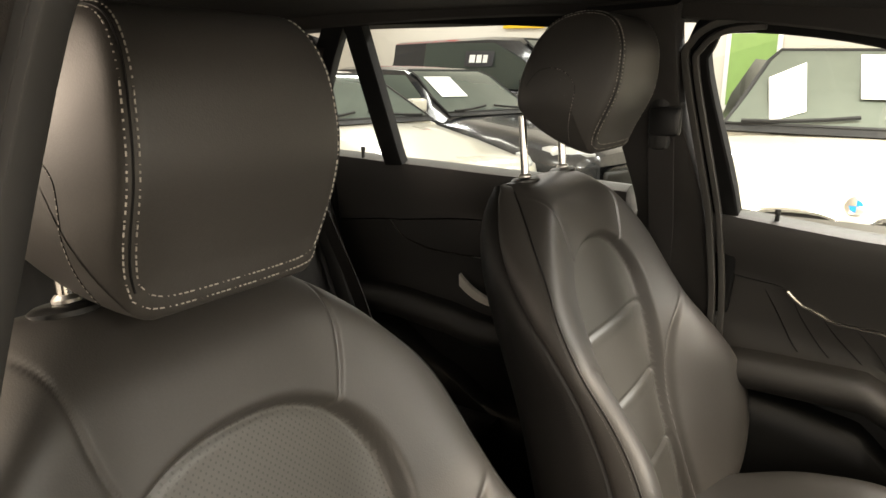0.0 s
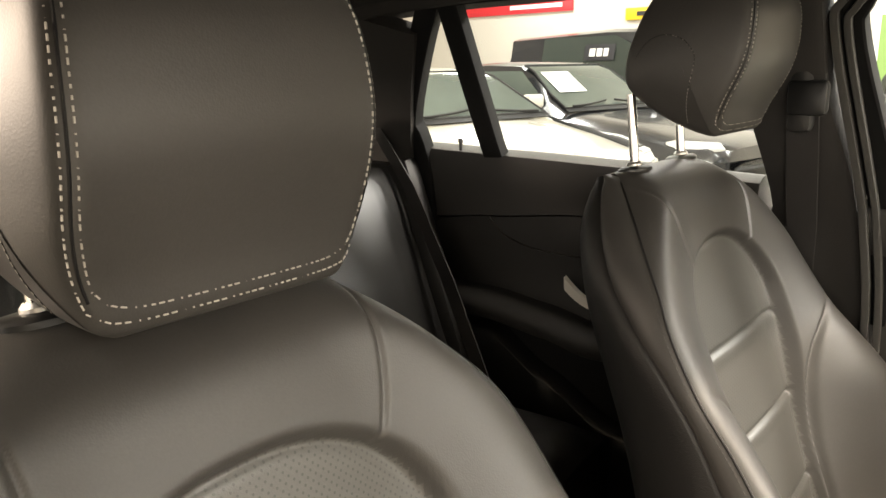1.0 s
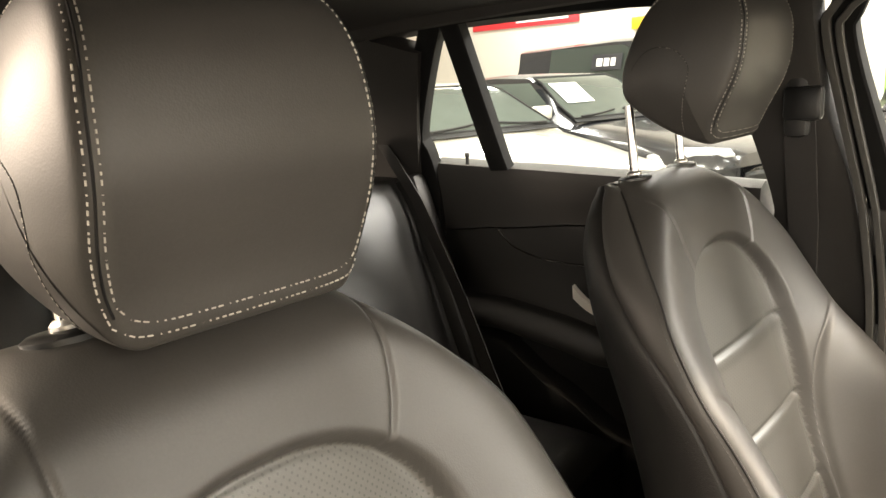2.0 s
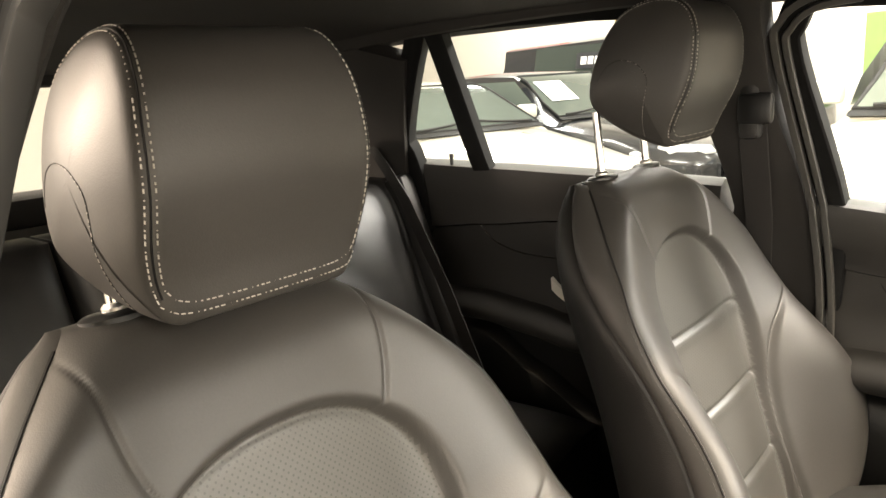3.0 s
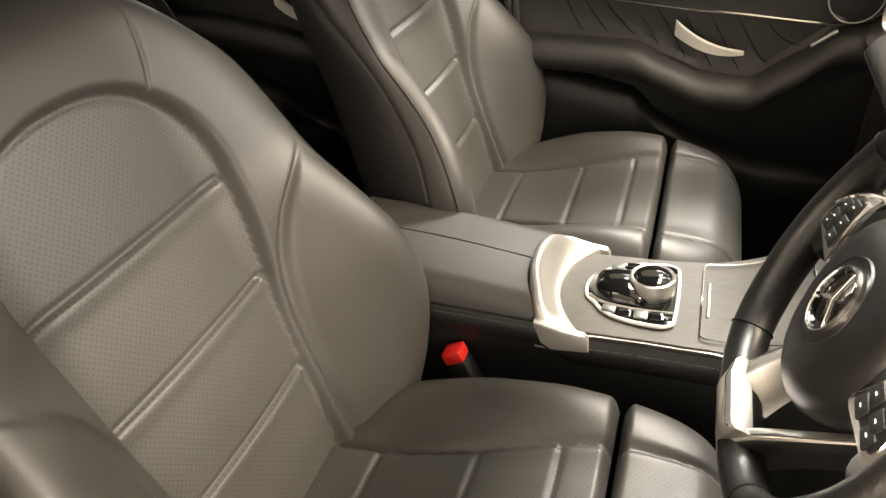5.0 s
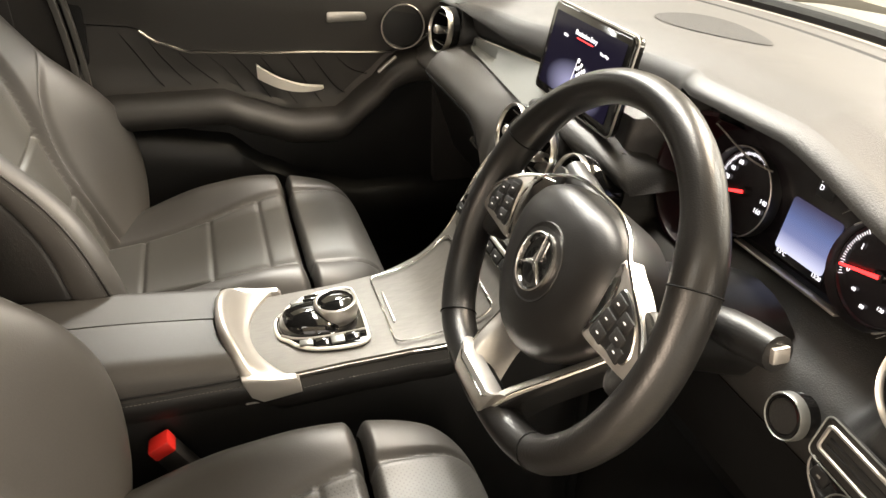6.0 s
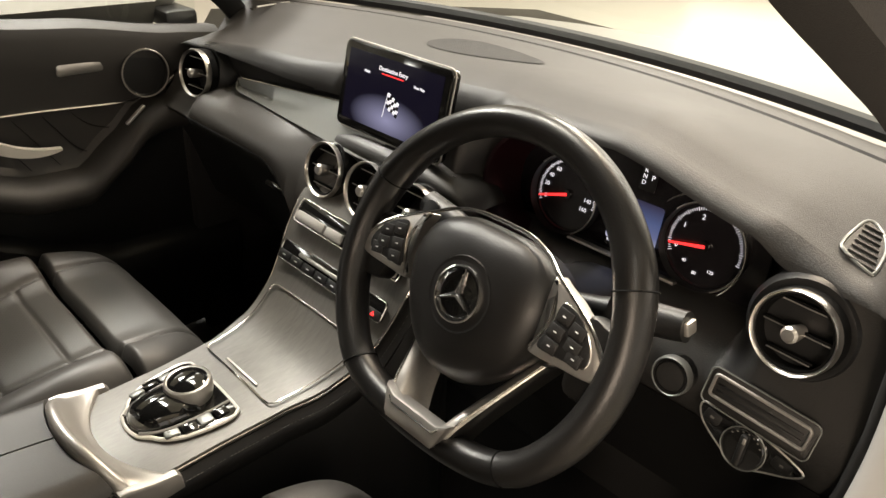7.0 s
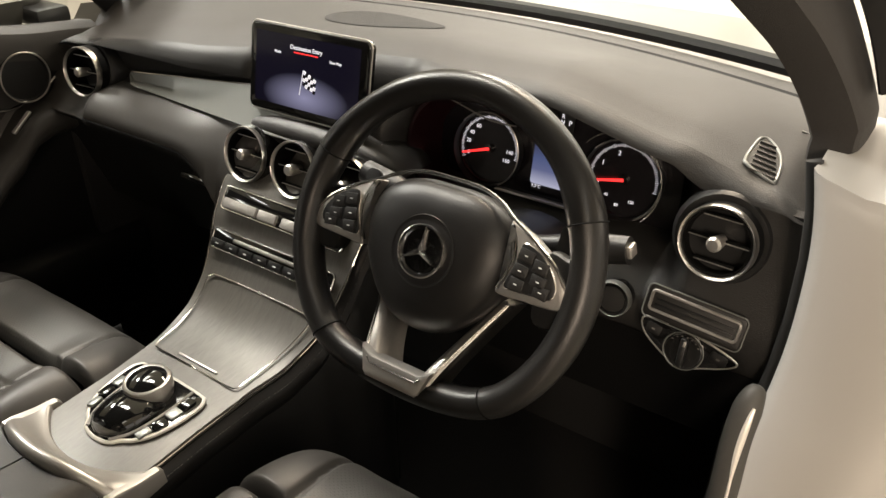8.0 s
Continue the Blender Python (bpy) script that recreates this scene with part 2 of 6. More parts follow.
def shell_part(name, verts, faces, normals, mat, parent, label=""):
    """A part of a larger skin that keeps the skin's own shading across the joint."""
    off = BASE[parent.name]
    me = bpy.data.meshes.new("mesh")
    me.from_pydata([v - off for v in verts], [], faces)
    me.shade_smooth()
    me.normals_split_custom_set_from_vertices(normals)
    me.materials.append(mat)
    o = new(name, me)
    o.parent = parent
    BASE[o.name] = off
    return tagged(o, label)


def grid_normals(pts):
    n, m = len(pts), len(pts[0])
    out = []
    for i in range(n):
        row = []
        for j in range(m):
            a = pts[min(i + 1, n - 1)][j] - pts[max(i - 1, 0)][j]
            b = pts[i][min(j + 1, m - 1)] - pts[i][max(j - 1, 0)]
            v = b.cross(a)
            row.append(v.normalized() if v.length > 1e-12 else Vector((0, 0, 1)))
        out.append(row)
    return out


def solo(name, bm, mat, label, category, group="", kind="", sharp=35):
    lo = [min(v.co[i] for v in bm.verts) for i in range(3)]
    hi = [max(v.co[i] for v in bm.verts) for i in range(3)]
    off = Vector(((lo[0] + hi[0]) / 2, (lo[1] + hi[1]) / 2, lo[2]))
    bmesh.ops.translate(bm, verts=bm.verts, vec=-off)
    me = finish(bm, sharp)
    me.materials.append(mat)
    o = new(name, me)
    o.location = off
    BASE[o.name] = off
    return tagged(o, label, category, group, kind)


def box(centre, size, bevel=0.0, m=None, bm=None, seg=2):
    own = bmesh.new()
    bmesh.ops.create_cube(own, size=1)
    bmesh.ops.scale(own, vec=size, verts=own.verts)
    if bevel:
        bmesh.ops.bevel(own, geom=own.edges[:], offset=bevel, segments=seg, affect="EDGES", profile=0.5)
    if m is not None:
        bmesh.ops.transform(own, matrix=m, verts=own.verts)
    bmesh.ops.translate(own, verts=own.verts, vec=centre)
    return merge(bm, own)


def merge(bm, own):
    if bm is None:
        return own
    me = bpy.data.meshes.new("tmp")
    own.to_mesh(me)
    own.free()
    bm.from_mesh(me)
    bpy.data.meshes.remove(me)
    return bm


def loft(sections, closed=True, caps=True, bm=None):
    """A skin over a list of sections, each with as many points as the next."""
    own = bmesh.new()
    rows = [[own.verts.new(p) for p in s] for s in sections]
    n = len(rows[0])
    for a, b in zip(rows, rows[1:]):
        for i in range(n if closed else n - 1):
            j = (i + 1) % n
            try:
                own.faces.new((a[i], a[j], b[j], b[i]))
            except ValueError:
                pass
    if caps and closed:
        own.faces.new(rows[0])
        own.faces.new(rows[-1])
    return merge(bm, own)


def tube(points, r, n=8, closed=False, bm=None, flat=1.0):
    """A round bar along a line of points; r may be a list."""
    pts = [Vector(p) for p in points]
    k = len(pts)
    rs = r if isinstance(r, (list, tuple)) else [r] * k
    secs = []
    ref = None
    for i, p in enumerate(pts):
        if closed:
            d = pts[(i + 1) % k] - pts[i - 1]
        else:
            d = pts[min(i + 1, k - 1)] - pts[max(i - 1, 0)]
        d.normalize()
        if ref is None:
            ref = d.orthogonal().normalized()
        ref = (ref - d * ref.dot(d)).normalized()
        side = d.cross(ref)
        secs.append([p + rs[i] * (math.cos(a) * ref + flat * math.sin(a) * side) for a in (2 * math.pi * j / n for j in range(n))])
    if closed:
        secs.append(secs[0])
    return loft(secs, True, not closed, bm)


def smooth_line(points, steps=8, closed=False):
    """Catmull-Rom line through points."""
    p = [Vector(q) for q in points]
    k = len(p)
    out = []
    for i in range(k if closed else k - 1):
        if closed:
            a, b, c, d = p[i - 1], p[i], p[(i + 1) % k], p[(i + 2) % k]
        else:
            a, b, c, d = p[max(i - 1, 0)], p[i], p[i + 1], p[min(i + 2, k - 1)]
        for s in range(steps):
            t = s / steps
            out.append(0.5 * ((2 * b) + (c - a) * t + (2 * a - 5 * b + 4 * c - d) * t * t + (3 * b - a - 3 * c + d) * t ** 3))
    if not closed:
        out.append(p[-1])
    return out


def prism(outline, m, depth, bevel=0.0, bm=None, seg=2):
    """A flat outline (x, y) raised by depth along its z, set by the matrix m."""
    own = bmesh.new()
    lo = [own.verts.new((x, y, 0)) for x, y in outline]
    f = own.faces.new(lo)
    res = bmesh.ops.extrude_face_region(own, geom=[f])
    top = [v for v in res["geom"] if isinstance(v, bmesh.types.BMVert)]
    bmesh.ops.translate(own, verts=top, vec=(0, 0, depth))
    if bevel:
        edges = [e for e in own.edges if all(v in top for v in e.verts)]
        bmesh.ops.bevel(own, geom=edges, offset=bevel, segments=seg, affect="EDGES", profile=0.5)
    bmesh.ops.transform(own, matrix=m, verts=own.verts)
    return merge(bm, own)


def lathe(profile, m, n=32, bm=None, caps=True):
    """Turns a profile of (radius, height) about z, set by the matrix m."""
    secs = [[m @ Vector((r * math.cos(a), r * math.sin(a), h)) for a in (2 * math.pi * j / n for j in range(n))] for r, h in profile]
    return loft(secs, True, caps, bm)


def rounded(w, h, r, n=5):
    """Outline of a rectangle w by h with round corners."""
    pts = []
    for cx, cy, a0 in ((w / 2 - r, h / 2 - r, 0), (-w / 2 + r, h / 2 - r, 90), (-w / 2 + r, -h / 2 + r, 180), (w / 2 - r, -h / 2 + r, 270)):
        for i in range(n + 1):
            a = radians(a0 + 90 * i / n)
            pts.append((cx + r * math.cos(a), cy + r * math.sin(a)))
    return pts


def frame_at(o, x, y, z):
    """Matrix with origin o and the axes x, y, z as columns."""
    return Matrix((Vector((*x, 0)), Vector((*y, 0)), Vector((*z, 0)), Vector((*o, 1)))).transposed()


def sstep(a, b, x):
    t = min(1, max(0, (x - a) / (b - a)))
    return t * t * (3 - 2 * t)


def lerp(table, x):
    if x <= table[0][0]:
        return table[0][1]
    for (a, va), (b, vb) in zip(table, table[1:]):
        if x <= b:
            t = (x - a) / (b - a)
            t = t * t * (3 - 2 * t) * 0.5 + t * 0.5
            return va + (vb - va) * t
    return table[-1][1]


def flow(table, x):
    """A smooth line through the nodes of a table, with no ripple between them."""
    n = len(table)
    if x <= table[0][0]:
        return table[0][1]
    for i in range(n - 1):
        (a, va), (b, vb) = table[i], table[i + 1]
        if x <= b:
            h = b - a
            sa = (vb - table[max(i - 1, 0)][1]) / (b - table[max(i - 1, 0)][0])
            sb = (table[min(i + 2, n - 1)][1] - va) / (table[min(i + 2, n - 1)][0] - a)
            t = (x - a) / h
            return va * (2 * t ** 3 - 3 * t * t + 1) + sa * h * (t ** 3 - 2 * t * t + t) + vb * (3 * t * t - 2 * t ** 3) + sb * h * (t ** 3 - t * t)
    return table[-1][1]


def text(body, m, size, mat, parent, name="lettering", align="CENTER", label=""):
    c = bpy.data.curves.new("lettering", "FONT")
    c.body, c.size, c.align_x, c.align_y, c.extrude = body, size, align, "CENTER", 0.0003
    c.materials.append(mat)
    tmp = new("tmp", c)
    me = bpy.data.meshes.new_from_object(tmp.evaluated_get(bpy.context.evaluated_depsgraph_get()))
    bpy.data.objects.remove(tmp)
    bm = bmesh.new()
    bm.from_mesh(me)
    bmesh.ops.transform(bm, matrix=m, verts=bm.verts)
    bpy.data.meshes.remove(me)
    return part(name, bm, mat, parent, label)

# ---- showroom ----
solo("floor", box((-1, 1.5, -0.05), (22, 20, 0.1)), floor_m, "pale cream tiled showroom floor", "floor", kind="structure")
solo("wall_north", box((-1, 9.9, 2.0), (22, 0.2, 4.2)), wall_m, "cream painted showroom wall behind the parked cars", "wall", kind="structure")
south = thing("wall_south", (-1, -7.1, 0), "showroom front with cream posts, its unseen openings holding added light panels", "wall", kind="structure")
part("plinth", box((-1.4, -7.1, 0.2), (15.5, 0.2, 0.4)), wall_m, south)
part("lintel", box((-1.4, -7.1, 3.6), (15.5, 0.2, 1.0)), wall_m, south)
for k in range(6):
    part("post", box((-9.15 + 3.1 * k, -7.1, 1.75), (0.4, 0.2, 2.7)), wall_m, south)
part("end_wall", box((-10.175, -7.1, 2.0), (1.65, 0.2, 4.2)), wall_m, south)
part("end_wall", box((8.275, -7.1, 2.0), (3.45, 0.2, 4.2)), wall_m, south)
west = thing("wall_west", (-11, 0.5, 0), "cream showroom wall, its unseen end opened for added light panels", "wall", kind="structure")
part("solid_wall", box((-11, 4.6, 2.0), (0.2, 10.6, 4.2)), wall_m, west)
part("plinth", box((-11, -3.85, 0.2), (0.2, 6.3, 0.4)), wall_m, west)
part("lintel", box((-11, -3.85, 3.6), (0.2, 6.3, 1.0)), wall_m, west)
for y in (-6.75, -3.65, -0.60):
    part("post", box((-11, y, 1.75), (0.2, 0.4 if y > -6 else 0.5, 2.7)), wall_m, west)
east = thing("wall_east", (9.1, 1.4, 0), "cream showroom wall, its unseen middle opened for added light panels", "wall", kind="structure")
part("solid_wall", box((9.1, -4.5, 2.0), (0.2, 5.0, 4.2)), wall_m, east)
part("solid_wall", box((9.1, 7.15, 2.0), (0.2, 5.3, 4.2)), wall_m, east)
part("plinth", box((9.1, 1.25, 0.2), (0.2, 6.5, 0.4)), wall_m, east)
part("lintel", box((9.1, 1.25, 3.6), (0.2, 6.5, 1.0)), wall_m, east)
for y in (-1.8, 1.25, 4.3):
    part("post", box((9.1, y, 1.75), (0.2, 0.4, 2.7)), wall_m, east)
solo("ceiling", box((-1, 1.5, 4.1), (22, 20, 0.2)), wall_m, "plain white showroom ceiling", "ceiling", kind="structure")


# ---- the car's shell ----
def lean(x, z, d=0.0, side=1):
    """A point of the leaning side glass plane; d: outwards."""
    return Vector((x, side * ((0.665 if side > 0 else 0.695) - 0.40 * max(0.0, z - 1.13) + d), z))


solo("car_floor", box((-0.55, 0, 0.32), (3.3, 1.58, 0.06)), carpet, "black carpeted car floor", "carpet", kind="structure")
HEAD = [(-1.75, 1.44), (-1.4, 1.50), (-0.8, 1.535), (-0.2, 1.54), (0.2, 1.52), (0.42, 1.475)]
ROOF = [(-1.85, 1.48), (-1.4, 1.56), (-0.8, 1.60), (-0.2, 1.605), (0.2, 1.58), (0.44, 1.53)]


def roof_skin(tab, half, drop, thick):
    """A crowned roof sheet."""
    x0, x1 = tab[0][0], tab[-1][0]
    secs = []
    for i in range(25):
        x = x0 + (x1 - x0) * i / 24
        zc = lerp(tab, x)
        ys = [-half + 2 * half * j / 16 for j in range(17)]
        secs.append([Vector((x, y, zc - drop * abs(y / half) ** 3)) for y in ys] + [Vector((x, y, zc + thick - drop * abs(y / half) ** 3)) for y in reversed(ys)])
    return loft(secs)


solo("roof_headliner", roof_skin(HEAD, 0.57, 0.075, 0.04), fabric, "dark cloth headliner under the car roof", "headliner", kind="structure")

def bar(points, wide, thick, mat, name, parent=None, side=1, label="", category="", kind="", bevel=0.3):
    """A flat padded bar along points (x, z) of the side plane: wide along the plane, thick across it."""
    secs = []
    if len(points) > 3:
        n = len(points) - 1
        if isinstance(wide, (list, tuple)):
            ws_ = [(k, w) for k, w in enumerate(wide)]
            wide = [lerp(ws_, k / 5) for k in range(5 * n + 1)]
        points = [tuple(v) for v in smooth_line(points, 5)]
    pts = [lean(x, z, d, side) for x, z, d in points]
    for i, p in enumerate(pts):
        d = (pts[min(i + 1, len(pts) - 1)] - pts[max(i - 1, 0)]).normalized()
        nrm = Vector((0, side * 0.928, 0.371))
        s = d.cross(nrm).normalized()
        w = wide[i] if isinstance(wide, (list, tuple)) else wide
        ring = []
        for a in range(12):
            ang = 2 * math.pi * a / 12
            cx, cy = math.cos(ang), math.sin(ang)
            ring.append(p + s * (w / 2) * math.copysign(abs(cx) ** bevel, cx) + nrm * (thick / 2) * math.copysign(abs(cy) ** bevel, cy))
        secs.append(ring)
    bm = loft(secs)
    if parent is None:
        return solo(name, bm, mat, label, category, kind=kind)
    return part(name, bm, mat, parent, label)


def side_shell(side):
    """Pillars, roof rail and body side of one flank."""
    pil = thing("b_pillar", lean(-0.18, 0.4, 0.03, side), "dark trimmed centre door pillar of the car", "pillar", kind="structure")
    bar([(-0.17, 0.40, 0.05), (-0.165, 0.9, 0.03), (-0.155, 1.13, 0.02), (-0.185, 1.30, 0.0), (-0.195, 1.42, -0.01), (-0.20, 1.49, -0.03)],
        [0.24, 0.22, 0.13, 0.12, 0.13, 0.16], 0.07, fabric, "pillar_trim", pil, side)
    bar([(-0.075, 0.45, 0.0), (-0.062, 0.9, -0.006), (-0.083, 1.13, -0.016), (-0.120, 1.38, -0.020), (-0.112, 1.43, -0.020), (-0.07, 1.460, -0.020), (0.0, 1.466, -0.020)],
        0.012, 0.016, seal_grey if side > 0 else rubber, "door_seal", pil, side)
    bar([(-0.055, 0.45, 0.0), (-0.045, 0.9, -0.004), (-0.066, 1.13, -0.012), (-0.104, 1.375, -0.016), (-0.097, 1.42, -0.016), (-0.06, 1.447, -0.016), (0.0, 1.454, -0.016)],
        0.010, 0.014, seal_grey if side > 0 else rubber, "door_seal", pil, side)
    belt = thing("seat_belt", lean(-0.17, 0.6, -0.05, side), "black webbing seat belt hanging on the pillar", "seat belt")
    bar([(-0.16, 0.62, -0.035), (-0.165, 1.1, -0.03), (-0.16, 1.28, -0.042)], 0.047, 0.003, webbing, "webbing", belt, side)
    c = lean(-0.15 if side > 0 else -0.20, 1.30, -0.05 if side > 0 else -0.02, side)
    part("belt_guide", box(c, (0.055, 0.022, 0.05), 0.008), hard, belt)
    part("belt_slider", box(c + Vector((-0.01, side * 0.01, 0.02)), (0.035, 0.03, 0.14), 0.01), soft, belt)
    # roof rail and rear pillars
    bar([(-1.7, 1.40, 0), (-1.2, 1.475, 0), (-0.8, 1.505, 0), (-0.3, 1.515, 0), (0.1, 1.485, 0), (0.40, 1.42, 0.0)], 0.075, 0.06, fabric, "roof_rail", None, side,
        "dark cloth-covered roof rail above the doors", "roof rail", "structure")
    bar([(-1.12, 0.9, 0.0), (-1.10, 1.12, 0.0), (-1.03, 1.30, 0.0), (-0.98, 1.45, 0.0)], [0.20, 0.17, 0.16, 0.20], 0.05, fabric, "c_pillar", None, side,
        "dark trimmed rear pillar beside the back seat", "pillar", "structure")
    run = [(0.36, 1.45, 0.01), (0.55, 1.335, 0.012), (0.72, 1.235, 0.012), (0.93, 1.115, 0.0)]
    if side < 0:
        run = [(0.36, 1.462, -0.01), (0.42, 1.420, -0.025), (0.505, 1.366, -0.035), (0.595, 1.312, -0.035), (0.672, 1.262, -0.035), (0.722, 1.205, -0.033), (0.740, 1.150, -0.030), (0.738, 1.105, -0.028)]
    bar(run, [0.075, 0.075, 0.085, 0.12] if side > 0 else [0.08, 0.10, 0.115, 0.118, 0.118, 0.115, 0.11, 0.11], 0.05, fabric, "a_pillar", None, side,
        "dark cloth-covered windscreen pillar", "pillar", "structure")
    if side < 0:
        bar([(x + 0.062, z + 0.060, 0.030) for x, z, d in run], 0.13, 0.05, rubber, "pillar_outer_cover", None, side, "black outer cover of the windscreen pillar", "pillar", "structure")


side_shell(1)
side_shell(-1)

# hinge post of the open driver's door, body paint lightened to look lit
POST = [(0.615, -0.661, 1.118), (0.608, -0.673, 1.07), (0.604, -0.679, 1.02), (0.600, -0.681, 0.95), (0.596, -0.678, 0.89), (0.590, -0.671, 0.83), (0.575, -0.655, 0.72), (0.54, -0.640, 0.56), (0.46, -0.63, 0.36)]
SECT = ((0.03, 0.002), (0.014, 0.0), (0.006, 0.004), (0.0, 0.014), (-0.008, 0.05), (-0.010, 0.10), (0.0, 0.15), (0.03, 0.185), (0.09, 0.20), (0.2, 0.20), (0.2, 0.0))
post = [[Vector((p.x + dx, p.y - dy, p.z - (0.010 * min(1, dy / 0.05) if i < 2 else 0))) for dx, dy in SECT] for i, p in enumerate(smooth_line(POST, 4))]
solo("door_hinge_post", loft(post), own_paint_lit, "body post beside the open driver's door, its paint lightened to look lit", "body post", kind="structure", sharp=60)
solo("door_opening_seal", tube([(x + 0.032, y + 0.003, z) for x, y, z in POST], 0.008, 12), rubber, "black rubber seal along the door opening", "seal", kind="structure")
kick = thing("kick_panel", (0.62, -0.65, 0.55), "dark padded kick panel with a silver strip beside the footwell", "trim panel", kind="structure")
kp_line = smooth_line([(0.575, -0.672, 0.898), (0.562, -0.668, 0.882), (0.548, -0.666, 0.840), (0.535, -0.668, 0.785), (0.52, -0.668, 0.70), (0.50, -0.66, 0.56)], 5)
part("pad", tube(kp_line, [0.003 + 0.012 * math.sqrt(min(1, k / 6)) for k in range(len(kp_line))], 14), seal_grey, kick)
part("silver_strip", tube([p + Vector((-0.015, -0.006, 0.0)) for p in kp_line[4:17]], [0.0016 + 0.0022 * math.sin(math.pi * min(1, k / 9)) for k in range(13)], 8), handle_silver, kick, "bright silver strip")
wing = [[Vector((x, y, z)) for y, z in ((-0.62, zt), (-0.80, zt - 0.03), (-0.90, zt - 0.12), (-0.93, 0.6), (-0.90, 0.3), (-0.7, 0.3), (-0.66, 0.8))] for x, zt in ((0.80, 1.09), (1.2, 1.06), (1.7, 1.0), (2.1, 0.90))]
wing_l = [[Vector((p.x, -p.y, p.z)) for p in s] for s in wing]
own = thing("car_body", (1.2, 0, 0.3), "body of the pale car around its cabin, its paint darkened against strong light", "car body", kind="structure")
part("wing", loft(wing), own_paint_dimmed, own)
part("wing", loft(wing_l), own_paint_dimmed, own)
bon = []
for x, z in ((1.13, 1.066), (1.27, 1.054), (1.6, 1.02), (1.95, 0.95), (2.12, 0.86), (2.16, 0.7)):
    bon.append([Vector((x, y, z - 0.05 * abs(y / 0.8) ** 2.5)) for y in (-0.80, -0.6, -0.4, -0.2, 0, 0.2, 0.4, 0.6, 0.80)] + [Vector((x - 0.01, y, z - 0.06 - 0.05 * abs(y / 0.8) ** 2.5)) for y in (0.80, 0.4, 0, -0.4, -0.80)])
part("bonnet", loft(bon), own_paint_dimmed, own, sharp=60)
part("roof_panel", roof_skin(ROOF, 0.63, 0.06, 0.02), own_paint_dimmed, own)
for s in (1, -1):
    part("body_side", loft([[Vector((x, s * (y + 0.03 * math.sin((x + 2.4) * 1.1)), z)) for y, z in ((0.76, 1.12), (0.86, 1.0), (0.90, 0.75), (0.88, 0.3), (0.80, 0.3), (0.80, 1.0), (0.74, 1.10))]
                            for x in ((-2.4, -1.8, -1.1, -0.5, 0.1, 0.65) if s > 0 else (-2.4, -1.8, -1.1, -0.5, -0.22))]), own_paint_dimmed, own)
part("door_sill", box((0.2, -0.76, 0.36), (0.85, 0.18, 0.12), 0.02), own_paint_dimmed, own)
part("tailgate", loft([[Vector((x - 0.10 * (1 - abs(y / 0.86) ** 2.5), y, z)) for y in (-0.86, -0.75, -0.5, -0.2, 0.2, 0.5, 0.75, 0.86)] + [Vector((-1.85, 0.86, z)), Vector((-1.85, -0.86, z))] for x, z in ((-2.36, 0.32), (-2.42, 0.45), (-2.40, 0.70), (-2.32, 0.95), (-2.22, 1.10))]), own_paint_dimmed, own, sharp=60)
part("front_bumper", loft([[Vector((x + 0.10 * (1 - abs(y / 0.88) ** 2.5), y, z)) for y in (-0.88, -0.75, -0.5, -0.2, 0.2, 0.5, 0.75, 0.88)] + [Vector((1.95, 0.88, z)), Vector((1.95, -0.88, z))] for x, z in ((2.10, 0.24), (2.20, 0.34), (2.22, 0.55), (2.16, 0.74), (2.08, 0.86))]), own_paint_dimmed, own, sharp=60)
for s in (1, -1):
    for x in (1.42, -1.42):
        wm = frame_at((x, s * 0.80, 0.36), (1, 0, 0), (0, 0, 1), (0, s, 0)) if s < 0 else frame_at((x, 0.80, 0.36), (-1, 0, 0), (0, 0, 1), (0, 1, 0))
        wl = part("wheel", lathe([(0.355, -0.11), (0.36, 0.06), (0.335, 0.115), (0.255, 0.12), (0.24, 0.10), (0.0, 0.08)], wm, 36), tyre_m, own)
        part("wheel_rim", lathe([(0.24, 0.10), (0.238, 0.118), (0.215, 0.112), (0.07, 0.116), (0.0, 0.118)], wm, 28), satin, wl)
    part("sill_panel", box((-0.35, s * 0.86, 0.30), (2.3, 0.10, 0.14), 0.03), own_paint_dimmed, own)
    part("rear_side_glass", loft([[Vector((x, s * 0.735, 1.10)) for x in (-1.75, -1.45, -1.12)], [Vector((x, s * 0.60, 1.42)) for x in (-1.60, -1.40, -1.06)]], closed=False), tint, own)
part("front_panel", box((1.0, 0, 0.70), (0.05, 1.5, 0.6)), hard, own)
ws = thing("windscreen", (0.75, 0, 1.09), "clear sloping windscreen", "windscreen", kind="structure")
p = part("pane", loft([[Vector((0.43 + 0.70 * t - (0.10 + 0.03 * t) * (y / 0.6) ** 2, y * (1 + 0.10 * t), 1.485 - 0.395 * t)) for y in (-0.56, -0.4, -0.2, 0, 0.2, 0.4, 0.56)] for t in (0, 0.25, 0.5, 0.75, 1)], closed=False), glass, ws)
p.visible_shadow = False
part("black_edge", tube([(1.122 - 0.34 * y * y, y, 1.099) for y in [i * 0.05 - 0.65 for i in range(27)]], 0.013), rubber, ws)
mir = thing("door_mirror", (0.66, 0.86, 1.06), "dark exterior mirror on the passenger door", "mirror")
part("mirror_housing", loft([[Vector((0.66 + 0.055 * w * math.cos(a) + dx, y, 1.125 + 0.075 * w * math.copysign(abs(math.sin(a)) ** 0.6, math.sin(a)))) for a in [2 * math.pi * j / 24 for j in range(24)]] for y, w, dx in ((0.765, 0.5, 0.02), (0.785, 0.85, 0.01), (0.83, 1.0, 0.0), (0.92, 1.0, 0.0), (0.97, 0.85, 0.012), (0.985, 0.5, 0.02))]), own_paint_dimmed, mir)
